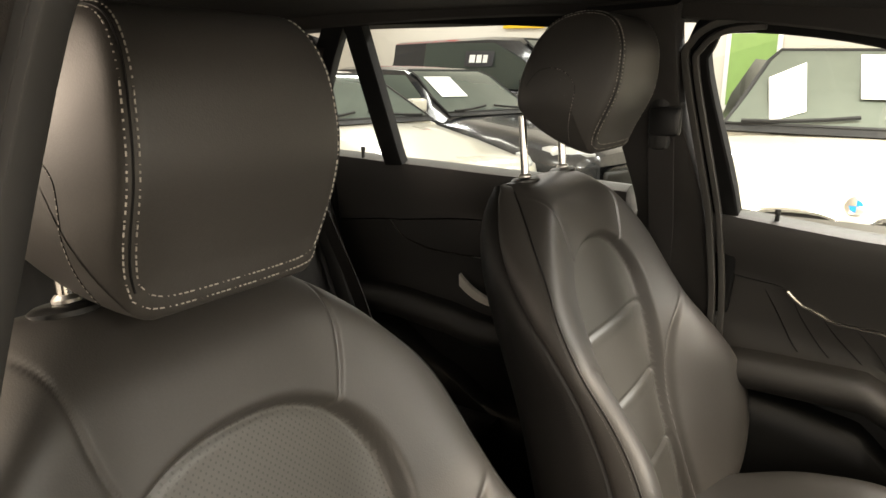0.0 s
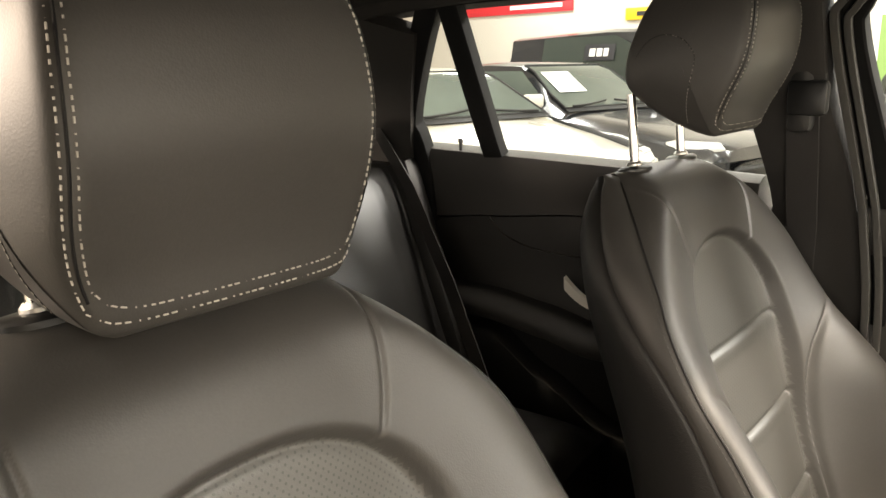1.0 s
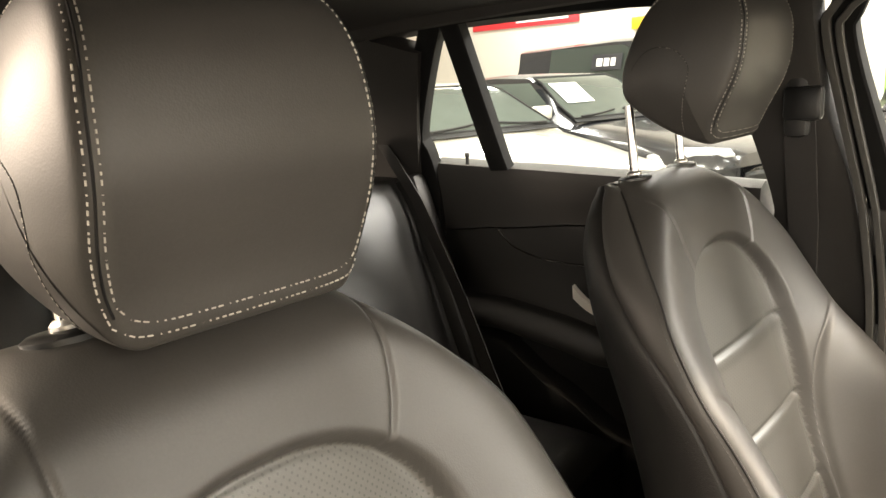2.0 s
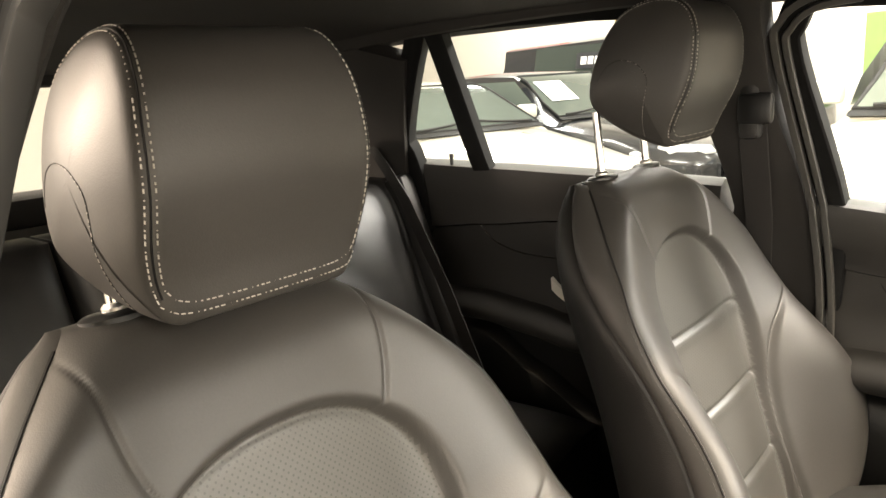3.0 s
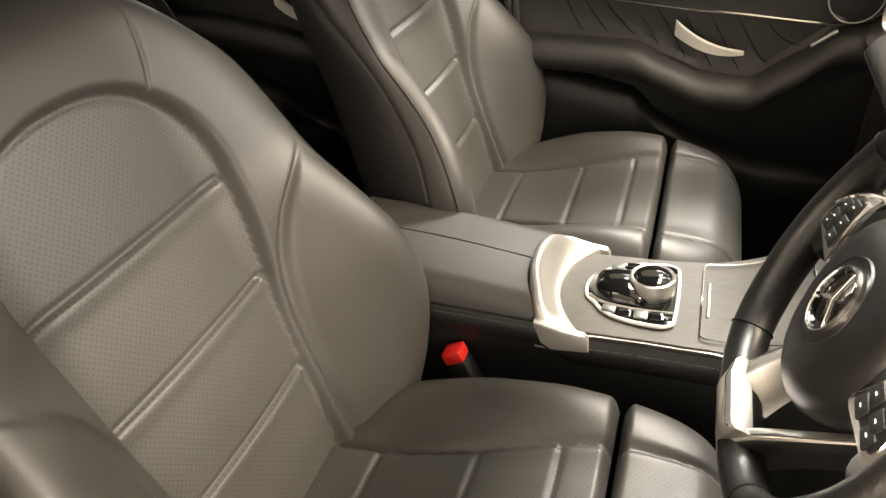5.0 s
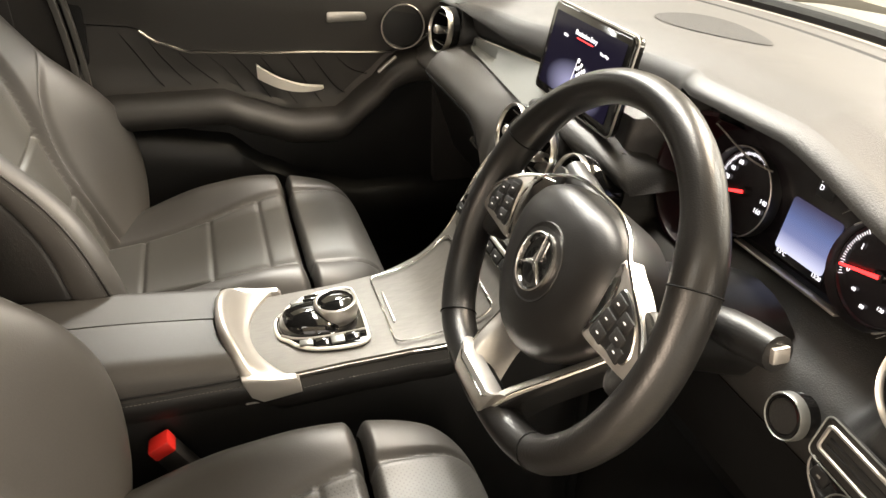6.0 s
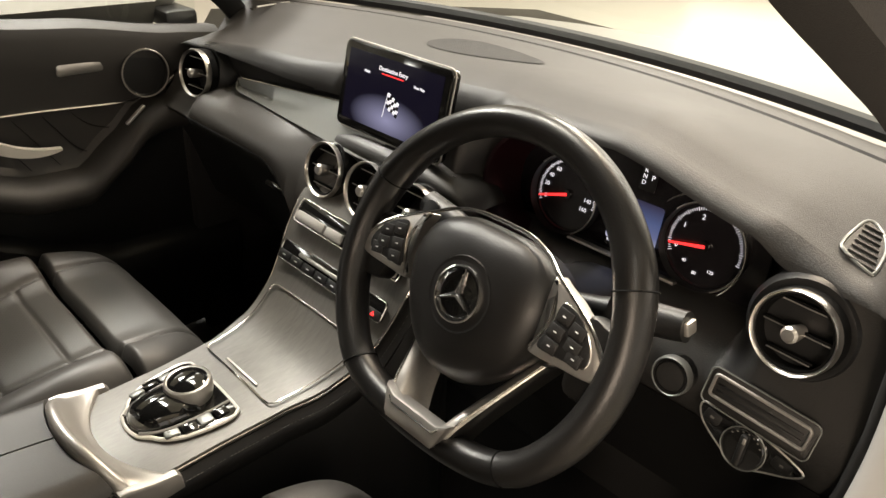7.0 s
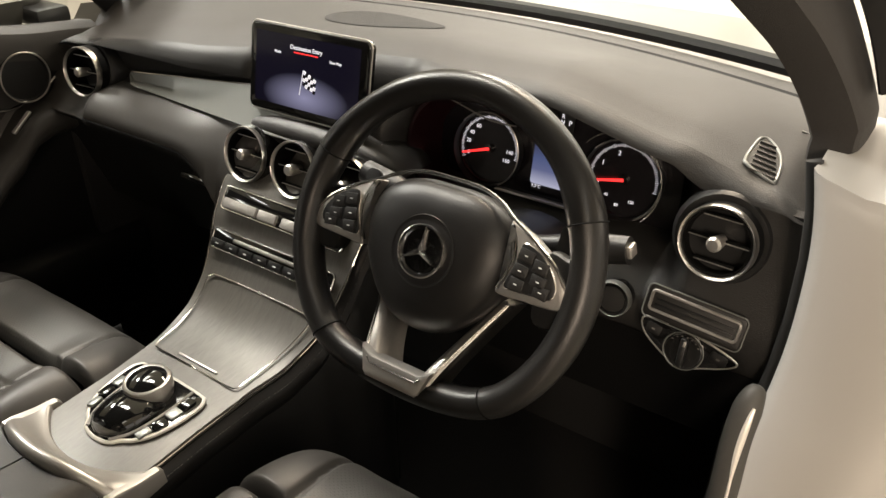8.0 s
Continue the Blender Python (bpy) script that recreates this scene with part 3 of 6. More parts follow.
part("mirror_glass", box((0.607, 0.872, 1.125), (0.006, 0.165, 0.105), 0.002), chrome, mir, "silvered mirror glass")
part("mirror_foot", box((0.69, 0.76, 1.065), (0.07, 0.10, 0.035), 0.01), hard, mir)
rw = thing("rear_window", (-1.8, 0, 1.1), "clear rear window of the car", "window", kind="structure")
part("surround", box((-1.80, 0, 1.44), (0.10, 1.2, 0.06), 0.02), fabric, rw)
p = part("pane", loft([[Vector((x, y, z)) for y in (-0.62, -0.3, 0, 0.3, 0.62)] for x, z in ((-2.22, 1.11), (-2.02, 1.30), (-1.84, 1.46))], closed=False), glass, rw)
p.visible_shadow = False
part("ledge", box((-1.86, 0, 1.10), (0.16, 1.4, 0.08), 0.02), fabric, rw)
part("rear_post", box((-1.72, 0.60, 1.25), (0.25, 0.12, 0.45), 0.03), fabric, rw)
part("rear_post", box((-1.72, -0.60, 1.25), (0.25, 0.12, 0.45), 0.03), fabric, rw)


# ---- doors ----
def table_line(tab):
    return lambda x: lerp(tab, x)


def door_panel(root, x0, x1, sill, zc, za, zp, trim, pleats, side=1, n=40):
    upper, mid, arm, low = [], [], [], []
    for i in range(n + 1):
        x = x0 + (x1 - x0) * i / n
        s, c, a, p = sill(x), zc(x), za(x), zp(x)
        def P(y, z):
            return Vector((x, side * y, z))
        upper.append([P(0.73, s - 0.03), P(0.72, s), P(0.675, s + 0.004), P(0.655, s - 0.006), P(0.650, s - 0.025), P(0.664, s - 0.08), P(0.674, c + 0.02), P(0.676, c + 0.004), P(0.70, c), P(0.73, c)])
        mid.append([P(0.73, c), P(0.696, c - 0.003), P(0.699, (a + c) / 2), P(0.700, a + 0.02), P(0.69, a + 0.004), P(0.73, a)])
        arm.append([P(0.71, a + 0.006), P(0.668, a + 0.005), P(0.646, a + 0.001), P(0.631, a - 0.007), P(0.623, a - 0.020), P(0.623, a - 0.034), P(0.631, a - 0.048), P(0.652, a - 0.060), P(0.71, a - 0.07)])
        low.append([P(0.72, a - 0.03), P(0.688, a - 0.055), P(0.690, p + 0.012), P(0.664, p), P(0.655, p - 0.012), P(0.652, p - 0.06), P(0.665, 0.45), P(0.68, 0.38), P(0.73, 0.38)])
    part("upper_panel", loft(upper), door_skin, root)
    part("middle_panel", loft(mid), trim, root)
    for k in range(pleats):
        xa = x0 + 0.10 + (x1 - x0 - 0.30) * k / (pleats - 1)
        pts = []
        for j in range(9):
            t = j / 8
            x = xa + 0.075 * t
            c, a = zc(x) - 0.006, za(x) + 0.012
            pts.append(Vector((x, side * 0.6975, c + (a - c) * t)))
        if x0 < pts[0].x and pts[-1].x < x1 - 0.12 and pts[0].z - pts[-1].z > 0.03:
            part("pleat", tube(pts, 0.0012, 5), leather_smooth, root)
    part("armrest", loft(arm), door_skin, root, sharp=70)
    part("lower_panel", loft(low), hard, root)


def pull_handle(root, x0, z0, y, length, side=1):
    """A silver door release: a curved, tapering lever."""
    secs = []
    for i in range(15):
        t = i / 14
        w = 0.023 * (1 - t) ** 0.7 + 0.003
        x = x0 + length * t
        z = z0 - 0.045 * (1 - (1 - t) ** 2.2)
        yy = y - 0.012 * math.sin(math.pi * (0.2 + 0.8 * t))
        secs.append([Vector((x + dx, side * (yy + dy), z + dz)) for dx, dy, dz in ((0, -0.006, w / 2), (0, 0.004, w / 2 + 0.002), (0, 0.006, -w / 2), (0, -0.004, -w / 2 - 0.001))])
    h = part("door_release", loft(secs), handle_silver, root, "silver door release lever")
    return h


fd = thing("door_1", (0.3, 0.69, 0.38), "closed dark front passenger door with leather trim", "car door", kind="structure")
sill_f = table_line([(-0.1, 1.138), (0.2, 1.114), (0.45, 1.09), (0.64, 1.06), (0.75, 1.05)])
chr_f = table_line([(-0.1, 1.02), (0.05, 1.005), (0.09, 0.975), (0.146, 0.953), (0.33, 0.940), (0.546, 0.928), (0.60, 0.938), (0.65, 0.97), (0.75, 0.985)])
arm_f = table_line([(-0.1, 0.862), (0.0, 0.868), (0.20, 0.866), (0.25, 0.842), (0.34, 0.81), (0.43, 0.808), (0.50, 0.86), (0.56, 0.915), (0.60, 0.925), (0.75, 0.93)])
pok_f = table_line([(-0.1, 0.80), (0.03, 0.795), (0.196, 0.765), (0.271, 0.705), (0.377, 0.649), (0.48, 0.62), (0.75, 0.612)])
door_panel(fd, -0.085, 0.74, sill_f, chr_f, arm_f, pok_f, leather, 11)
part("chrome_line", tube([(x, 0.674, chr_f(x) + 0.001) for x in [0.06 + 0.58 * i / 40 for i in range(41)]], 0.0028, 6), chrome, fd, "thin chrome trim line")
pull_handle(fd, 0.272, 0.905, 0.684, 0.135)
part("tweeter_cover", box((0.46, 0.667, 1.011), (0.085, 0.012, 0.026), 0.006), satin, fd, "small silver speaker cover")
part("speaker", lathe([(0.046, 0.0), (0.046, 0.006), (0.043, 0.006), (0.041, 0.002), (0.0, 0.003)], frame_at((0.575, 0.660, 0.985), (1, 0, 0), (0, 0, 1), (0, -1, 0))), hard, fd)
part("speaker_ring", tube([(0.575 + 0.0455 * math.cos(a), 0.652, 0.985 + 0.0455 * math.sin(a)) for a in [2 * math.pi * i / 40 for i in range(40)]], 0.0016, 6, True), satin, fd)
part("window_switch", box((0.535, 0.632, 0.915), (0.05, 0.010, 0.006), 0.002, pose(0, 0, 0, 0, -38, 0)), satin, fd)
part("lock_pin", lathe([(0.004, 0), (0.004, 0.016), (0.0055, 0.018), (0.005, 0.026), (0, 0.027)], pose(0.03, 0.668, 1.122), 10), hard, fd)
bar([(-0.06, 0.95, 0.02), (-0.055, 1.13, 0.012), (-0.105, 1.37, 0.006), (-0.10, 1.43, 0.006), (-0.05, 1.468, 0.006), (0.16, 1.445, 0.006), (0.36, 1.375, 0.006), (0.55, 1.275, 0.006), (0.74, 1.13, 0.006), (0.80, 1.06, 0.006)],
    0.045, 0.035, frame_plastic, "window_frame", fd)
g = part("pane", loft([[lean(x, z, 0.012) for x, z in ((-0.07, 1.10), (0.1, 1.10), (0.3, 1.08), (0.5, 1.08), (0.70, 1.06))], [lean(x, z, 0.012) for x, z in ((-0.10, 1.40), (0.1, 1.46), (0.3, 1.41), (0.5, 1.31), (0.70, 1.17))]], closed=False), glass, fd)
g.visible_shadow = False

rd = thing("door_2", (-0.6, 0.69, 0.38), "closed dark rear door with leather trim", "car door", kind="structure")
sill_r = table_line([(-1.0, 1.182), (-0.75, 1.176), (-0.5, 1.170), (-0.2, 1.16)])
split_r = table_line([(-1.05, 1.004), (-0.974, 1.013), (-0.825, 1.030), (-0.60, 1.054), (-0.2, 1.075)])
CHROME = [(-0.826, 1.028), (-0.806, 1.008), (-0.783, 0.991), (-0.72, 0.9725), (-0.654, 0.968), (-0.60, 0.968), (-0.45, 0.972), (-0.25, 0.975)]
arm_r = table_line([(-1.0, 0.86), (-0.80, 0.865), (-0.66, 0.85), (-0.55, 0.83), (-0.2, 0.85)])
pok_r = table_line([(-1.0, 0.79), (-0.80, 0.78), (-0.66, 0.70), (-0.5, 0.62), (-0.2, 0.60)])
door_panel(rd, -1.05, -0.24, sill_r, split_r, arm_r, pok_r, rear_trim, 0)
part("chrome_line", tube([(x, 0.693, flow(CHROME, x)) for x in [-0.825 + 0.5 * i / 60 for i in range(61)]], 0.0022, 6), chrome, rd, "thin chrome trim line")
pull_handle(rd, -0.612, 0.918, 0.672, 0.125)
part("lock_pin", lathe([(0.004, 0), (0.004, 0.016), (0.0055, 0.018), (0.005, 0.026), (0, 0.027)], pose(-0.87, 0.650, 1.176), 10), hard, rd)
bar([(-0.99, 1.0, 0.006), (-0.985, 1.19, 0.006), (-0.985, 1.26, 0.006), (-0.86, 1.455, 0.006), (-0.80, 1.49, 0.006), (-0.5, 1.49, 0.006), (-0.23, 1.475, 0.006)], 0.05, 0.035, frame_plastic, "window_frame", rd)
bar([(-0.780, 1.172, 0.008), (-0.782, 1.2, 0.006), (-0.80, 1.49, 0.004)], 0.05, 0.03, frame_plastic, "window_bar", rd)
g = part("pane", loft([[lean(x, 1.15, 0.012) for x in (-0.97, -0.78, -0.5, -0.22)], [lean(x, z, 0.012) for x, z in ((-0.97, 1.30), (-0.80, 1.48), (-0.5, 1.49), (-0.22, 1.48))]], closed=False), glass, rd)
g.visible_shadow = False

# ---- dashboard ----
dash = thing("dashboard", (0.8, 0, 0.6), "black leather-grained dashboard with silver and grey trim", "dashboard")
ZL = [(-0.66, 1.054), (-0.62, 1.066), (-0.515, 1.090), (-0.335, 1.124), (-0.15, 1.118), (0.1, 1.104), (0.3, 1.085), (0.62, 1.052), (0.68, 1.04)]
XL = [(-0.66, 0.665), (-0.515, 0.68), (-0.335, 0.69), (-0.18, 0.695), (-0.12, 0.712), (0.10, 0.705), (0.17, 0.668), (0.3, 0.655), (0.68, 0.650)]


def strip_top(y):
    """Height of the trim strip's upper edge."""
    return 1.003 + 0.040 * min(1.15, max(0.0, (0.468 - y) / 0.37))


def strip_foot(y):
    return 0.660 - 0.030 * min(1.2, max(0.0, (0.468 - y) / 0.33))


def in_cluster(y):
    return sstep(-0.562, -0.508, y) * (1 - sstep(-0.150, -0.105, y))

def pad_line(y):
    """Profile of the pad from the windscreen to its rolled front edge: (x, z)."""
    zl, xl, k = lerp(ZL, y), lerp(XL, y), in_cluster(y)
    xw = 1.097 - 0.37 * y * y
    end = 0.03 * sstep(0.62, 0.68, abs(y))
    h = min(0.055, max(0.014, zl - 1.046)) * (1 - k) + 0.024 * k
    out = [(xw + 0.05, 1.06), (xw, 1.090), (xw - 0.05, 1.094), (xw - 0.054, 1.088), (xw - 0.060, 1.088), (xw - 0.064, 1.095), (xw - 0.12, 1.10)]
    out.append((0.5 * (xl + 0.09) + 0.5 * (xw - 0.12), 0.5 * (1.10 + zl) + 0.004))
    for c, d in ((0.090, 0.005), (0.062, 0.001), (0.040, -0.005)):
        out.append((xl + c, zl + d - end * 0.3))
    for j in range(1, 8):
        t = math.pi / 2 * j / 7
        out.append((xl + 0.040 * (1 - math.sin(t)) + 0.001, zl - 0.005 - (h - 0.005) * (1 - math.cos(t)) - end * 0.3 * math.cos(t)))
    return out, zl - h


def pad_z(x, y):
    pl = pad_line(y)[0]
    for (xa, za), (xb, zb) in zip(pl[6:], pl[7:]):
        if xb <= x <= xa:
            return za + (zb - za) * (xa - x) / max(1e-6, xa - xb)
    return 1.10


top, face = [], []
N = 260
for i in range(N + 1):
    y = -0.668 + 1.345 * i / N
    zl, xl, k = lerp(ZL, y), lerp(XL, y), in_cluster(y)
    xw = 1.097 - 0.37 * y * y
    pl, zb = pad_line(y)
    top.append([Vector((xx, y, zz)) for xx, zz in pl + [(xl + 0.014 + 0.01 * k, zb - 0.006 + 0.02 * k), (xl + 0.08, zb - 0.004 + 0.02 * k), (xw + 0.05, 1.0)]])
    left = sstep(0.06, 0.13, y)
    # fascia: passenger side bulges, driver side recessed for the gauges
    side = sstep(0.50, 0.56, y)
    zs, xs_ = strip_top(y), strip_foot(y)
    sink = 0.085 * max(0.0, min(1.0, (0.275 - y) / 0.105)) ** 2.6
    prof_l = [(xl + 0.02, zb + 0.004), (0.676, zs + 0.008), (0.688, zs - 0.006), (xs_ + 0.006, 0.985), (0.614 + 0.03 * side, 0.972 - 0.15 * sink), (0.593 + 0.045 * side, 0.955 - 0.5 * sink), (0.583 + 0.04 * side, 0.937 - sink), (0.590 + 0.01 * side, 0.916 - sink), (0.635, 0.890 - sink), (0.70, 0.70)]
    prof_r = [(xl + 0.02, zb + 0.004), (0.672, 1.045), (0.668, 1.02), (0.660, 0.985), (0.652, 0.955), (0.640, 0.925), (0.632, 0.895), (0.640, 0.855), (0.665, 0.80), (0.70, 0.70)]
    prof_c = [(0.78, zb + 0.02), (0.778, 1.05), (0.776, 1.02), (0.772, 0.985), (0.768, 0.945), (0.690, 0.918), (0.655, 0.895), (0.655, 0.855), (0.67, 0.80), (0.70, 0.70)]
    row = []
    for a, b, c in zip(prof_l, prof_r, prof_c):
        px = b[0] * (1 - left) + a[0] * left
        pz = b[1] * (1 - left) + a[1] * left
        px, pz = px * (1 - k) + c[0] * k, pz * (1 - k) + c[1] * k
        row.append(Vector((px, y, pz)))
    face.append(row + [Vector((0.95, y, 0.70)), Vector((0.95, y, 1.0))])
part("upper_pad", loft([s[:13] + [s[12] - Vector((0, 0, 0.01)), s[-1]] for s in top]), dash_skin, dash, sharp=28)
part("pad_front", loft([[s[12] + Vector((0.004, 0, -0.004))] + s[12:-1] for s in top]), soft, dash, "black rolled front edge of the dashboard", sharp=40)
part("fascia", loft(face), soft, dash, sharp=60)
# paler skin ends at the lip; the dark fascia below paints its shade
part("lower_fascia", loft([[p + Vector((-0.0015, 0, 0)) for p in r[3:7]] + [r[7] + Vector((-0.0010, 0, 0.006)), r[7] + Vector((0.03, 0, 0.004)), r[3] + Vector((0.02, 0, -0.03))] for r in face if r[0].y > 0.10]), leather, dash, "soft grained lower panel before the passenger", sharp=60)
part("glovebox_handle", box((0, 0, 0), (0.010, 0.062, 0.012), 0.004, pose(0.596, 0.235, 0.884, 0, 35, 0)), gloss, dash, "glossy black glovebox handle")
part("glovebox_gap", tube([r[6] + Vector((-0.001, 0, -0.004)) for r in face if 0.20 < r[0].y < 0.62], 0.0022, 6), shade_gap_black, dash)
# overlay whose black puts the shade under the dash into its colour
part("knee_panel", loft([[p + Vector((-0.002, 0, 0)) for p in r[7:-2]] + [r[-3] + Vector((0.05, 0, 0)), r[7] + Vector((0.03, 0, -0.02))] for r in face if r[0].y < -0.14]), shade_gap_black, dash, "panel over the driver's knees, blackened for the shade under the dash", sharp=60)
part("demister_strip", box((0, 0, 0), (0.085, 0.005, 0.003), 0.001, pose(0.835, 0.600, pad_z(0.835, 0.600) + 0.001, 0, 0, 8)), satin, dash, "thin silver demister strip")
# passenger trim strip, narrowing to a rounded tip
st = []
for i in range(41):
    t = i / 40
    y = 0.466 - 0.45 * t
    zt, xb, zb = strip_top(y), strip_foot(y), 0.986 + 0.004 * t
    k = min(1, math.sqrt(t / 0.03 + 0.02))
    xt = 0.6685
    xb, zb = xt + (xb - 0.002 - xt) * k, zt + (zb - zt) * k
    xm, zm = 0.5 * (xt + xb) + 0.003 * k, 0.5 * (zt + zb) - 0.004 * k
    st.append([Vector((xt + 0.006, y, zt + 0.001)), Vector((xt, y, zt + 0.001)), Vector((xm, y, zm)), Vector((xb, y, zb + 0.002)), Vector((xb - 0.0015, y, zb)), Vector((xb + 0.006, y, zb - 0.006)), Vector((xt + 0.006, y, zt - 0.012))])
part("trim_strip", loft(st), trim_metal, dash, "grey brushed metal trim strip")
part("trim_line", tube([s[1] + Vector((0, 0, 0.0006)) for s in st], 0.0012, 6), chrome, dash)
# rounded brow over the centre vents
brow = []
for i in range(41):
    t = -1 + 2 * i / 40
    k = (1 - abs(t) ** 3.2) ** 0.6
    y = 0.004 + 0.162 * t
    brow.append([Vector((x, y, 0.965 + (z - 0.965) * k)) for x, z in ((0.67, 0.965), (0.636 + 0.02 * (1 - k), 0.972), (0.622 + 0.03 * (1 - k), 0.992), (0.624 + 0.03 * (1 - k), 1.002), (0.632 + 0.02 * (1 - k), 1.009), (0.650, 1.014), (0.690, 1.016), (0.72, 1.0))])
part("vent_brow", loft(brow), soft, dash, sharp=70)
# speaker grille in the pad: a pointed oval
gr = []
for i in range(48):
    a = 2 * math.pi * i / 48
    x, y = 0.885 - 0.055 * math.sin(a) * (1 - 0.35 * math.cos(a)), 0.052 - 0.118 * math.cos(a)
    gr.append((x, y))
bm = bmesh.new()
rows = [[bm.verts.new((0.885 + (x - 0.885) * q, 0.052 + (y - 0.052) * q, pad_z(0.885 + (x - 0.885) * q, 0.052 + (y - 0.052) * q) + 0.0012)) for x, y in gr] for q in (1.0, 0.75, 0.5, 0.25, 0.05)]
for ra, rb_ in zip(rows, rows[1:]):
    for i in range(48):
        bm.faces.new((ra[i], ra[(i + 1) % 48], rb_[(i + 1) % 48], rb_[i]))
bm.faces.new(rows[-1])
part("speaker_grille", bm, grille_m, dash, "dark finely pierced speaker grille")


def round_vent(c, axis, r, parent, name="air_vent", slats=4):
    z = Vector(axis).normalized()
    x = Vector((0, -1, 0))
    x = (x - z * x.dot(z)).normalized()
    y = z.cross(x)
    m = frame_at(c, x, y, z)
    # inside and slats are coloured near-black in place of the vent's shade
    v = part(name, lathe([(r * 1.02, -0.055), (r * 1.05, -0.012), (r * 0.99, 0.0), (r * 0.87, 0.001), (r * 0.85, -0.012), (r * 0.80, -0.035), (0, -0.036)], m, 40), shade_gap_black, parent, "round black air vent with a silver ring")
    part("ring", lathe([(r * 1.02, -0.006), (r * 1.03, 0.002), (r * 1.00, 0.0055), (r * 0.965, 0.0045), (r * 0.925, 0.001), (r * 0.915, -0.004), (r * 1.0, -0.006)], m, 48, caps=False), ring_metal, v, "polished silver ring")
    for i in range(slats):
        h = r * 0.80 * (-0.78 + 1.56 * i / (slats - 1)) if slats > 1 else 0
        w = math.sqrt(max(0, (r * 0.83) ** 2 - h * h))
        part("slat", box((0, 0, 0), (2 * w, 0.0030, 0.018), 0.001, m @ pose(0, h, -0.014, -14, 0, 0)), shade_gap_black, v)
        part("slat_edge", box((0, 0, 0), (2 * w * 0.97, 0.0011, 0.0011), 0, m @ pose(0, h + 0.001, -0.003)), satin, v)
    part("knob", lathe([(0.0065, -0.014), (0.0085, 0.004), (0.0085, 0.010), (0.006, 0.013), (0, 0.0135)], m, 16), satin, v, "satin silver vent knob")
    return v


round_vent((0.646, -0.586, 1.005), (-1, 0.10, 0.18), 0.0415, dash, slats=3)
round_vent((0.622, 0.541, 1.003), (-1, -0.14, 0.18), 0.0430, dash, slats=3)
# housings behind the outer vents
for s in (-1, 1):
    part("vent_housing", lathe([(0.060, -0.07), (0.056, -0.016), (0.050, -0.006), (0.0, -0.01)], frame_at((0.642, 0.546, 1.002) if s > 0 else (0.654, -0.586, 1.004), (0, -1, 0), (0.2, 0, 0.98), (-0.98, 0, 0.2)), 32), hard, dash)
# side demister, flush in the pad
dz0 = pad_z(0.735, -0.598)
dgx, dgy = (pad_z(0.735, -0.606) - pad_z(0.675, -0.606)) / 0.06, (pad_z(0.700, -0.580) - pad_z(0.700, -0.630)) / 0.05
dax, day = Vector((0, -1, -dgy)).normalized(), Vector((1, 0, dgx)).normalized()
dm = frame_at((0.735, -0.598, dz0 + 0.0030), dax, day, dax.cross(day).normalized())
DO = [(-0.021, 0.010), (-0.017, 0.038), (-0.006, 0.042), (0.012, 0.026), (0.023, 0.002), (0.027, -0.034), (0.020, -0.040), (-0.016, -0.026), (-0.022, -0.012)]
DO = [(0.80 * x, 0.80 * y) for x, y in DO]
dl = [(v.x, v.y) for v in smooth_line([(x, y, 0) for x, y in DO], 4, True)]
part("demister_recess", prism([(x * 0.92, y * 0.92) for x, y in dl], dm @ pose(0, 0, -0.012), 0.0125), hard, dash)
part("demister_frame", tube([dm @ Vector((x, y, 0.0)) for x, y in dl], 0.0020, 8, True), trim_metal, dash, "thin grey demister frame")
for i in range(7):
    b = 0.024 - 0.0085 * i
    part("demister_slat", box((0, 0, 0), (0.0178 + 0.0020 * i, 0.0014, 0.003), 0.0004, dm @ pose(-0.003 + 0.0015 * i, b, 0.001)), seal_grey, dash)
for s in (-1, 1):
    part("footwell_side", box((0.83, s * (0.685 if s > 0 else 0.645), 0.66), (0.36 if s > 0 else 0.30, 0.03, 0.62), 0.004), carpet, dash)
part("footwell_front", box((0.965, 0, 0.66), (0.03, 1.36, 0.64)), carpet, dash)

# ---- instruments ----
display_m = bpy.data.materials.new("display_picture")
display_m.use_nodes = True
nt = display_m.node_tree
b = nt.nodes["Principled BSDF"]
b.inputs["Base Color"].default_value = (0.01, 0.01, 0.02, 1)
b.inputs["Roughness"].default_value = 0.2
tc = nt.nodes.new("ShaderNodeTexCoord")
sx = nt.nodes.new("ShaderNodeSeparateXYZ")
cr = nt.nodes.new("ShaderNodeValToRGB")
for q, c in ((0.35, (0.16, 0.18, 0.34)), (0.62, (0.10, 0.13, 0.28))):
    cr.color_ramp.elements.new(q).color = (*c, 1)
cr.color_ramp.elements[0].color = (0.62, 0.62, 0.80, 1)
cr.color_ramp.elements[3].color = (0.04, 0.035, 0.07, 1)
nt.links.new(tc.outputs["Generated"], sx.inputs[0])
nt.links.new(sx.outputs["Z"], cr.inputs[0])
nt.links.new(cr.outputs[0], b.inputs["Emission Color"])
b.inputs["Emission Strength"].default_value = 0.8
clu = thing("instrument_cluster", (0.75, -0.35, 0.92), "black instrument cluster with two lit round dials", "instrument cluster")
part("backing", box((0.762, -0.31, 0.995), (0.006, 0.40, 0.16), 0.002, None), dial_m, clu)


def on_face(y, z, d=0.0, roll=0.0):
    """Matrix on the instrument face: x to the driver's right, y up, z towards the driver."""
    zc = Vector((-0.985, 0, 0.17))
    x = Vector((0, -1, 0))
    return frame_at(Vector((0.752, y, z)) + zc * d, x, zc.cross(x), zc) @ pose(0, 0, 0, 0, 0, roll)


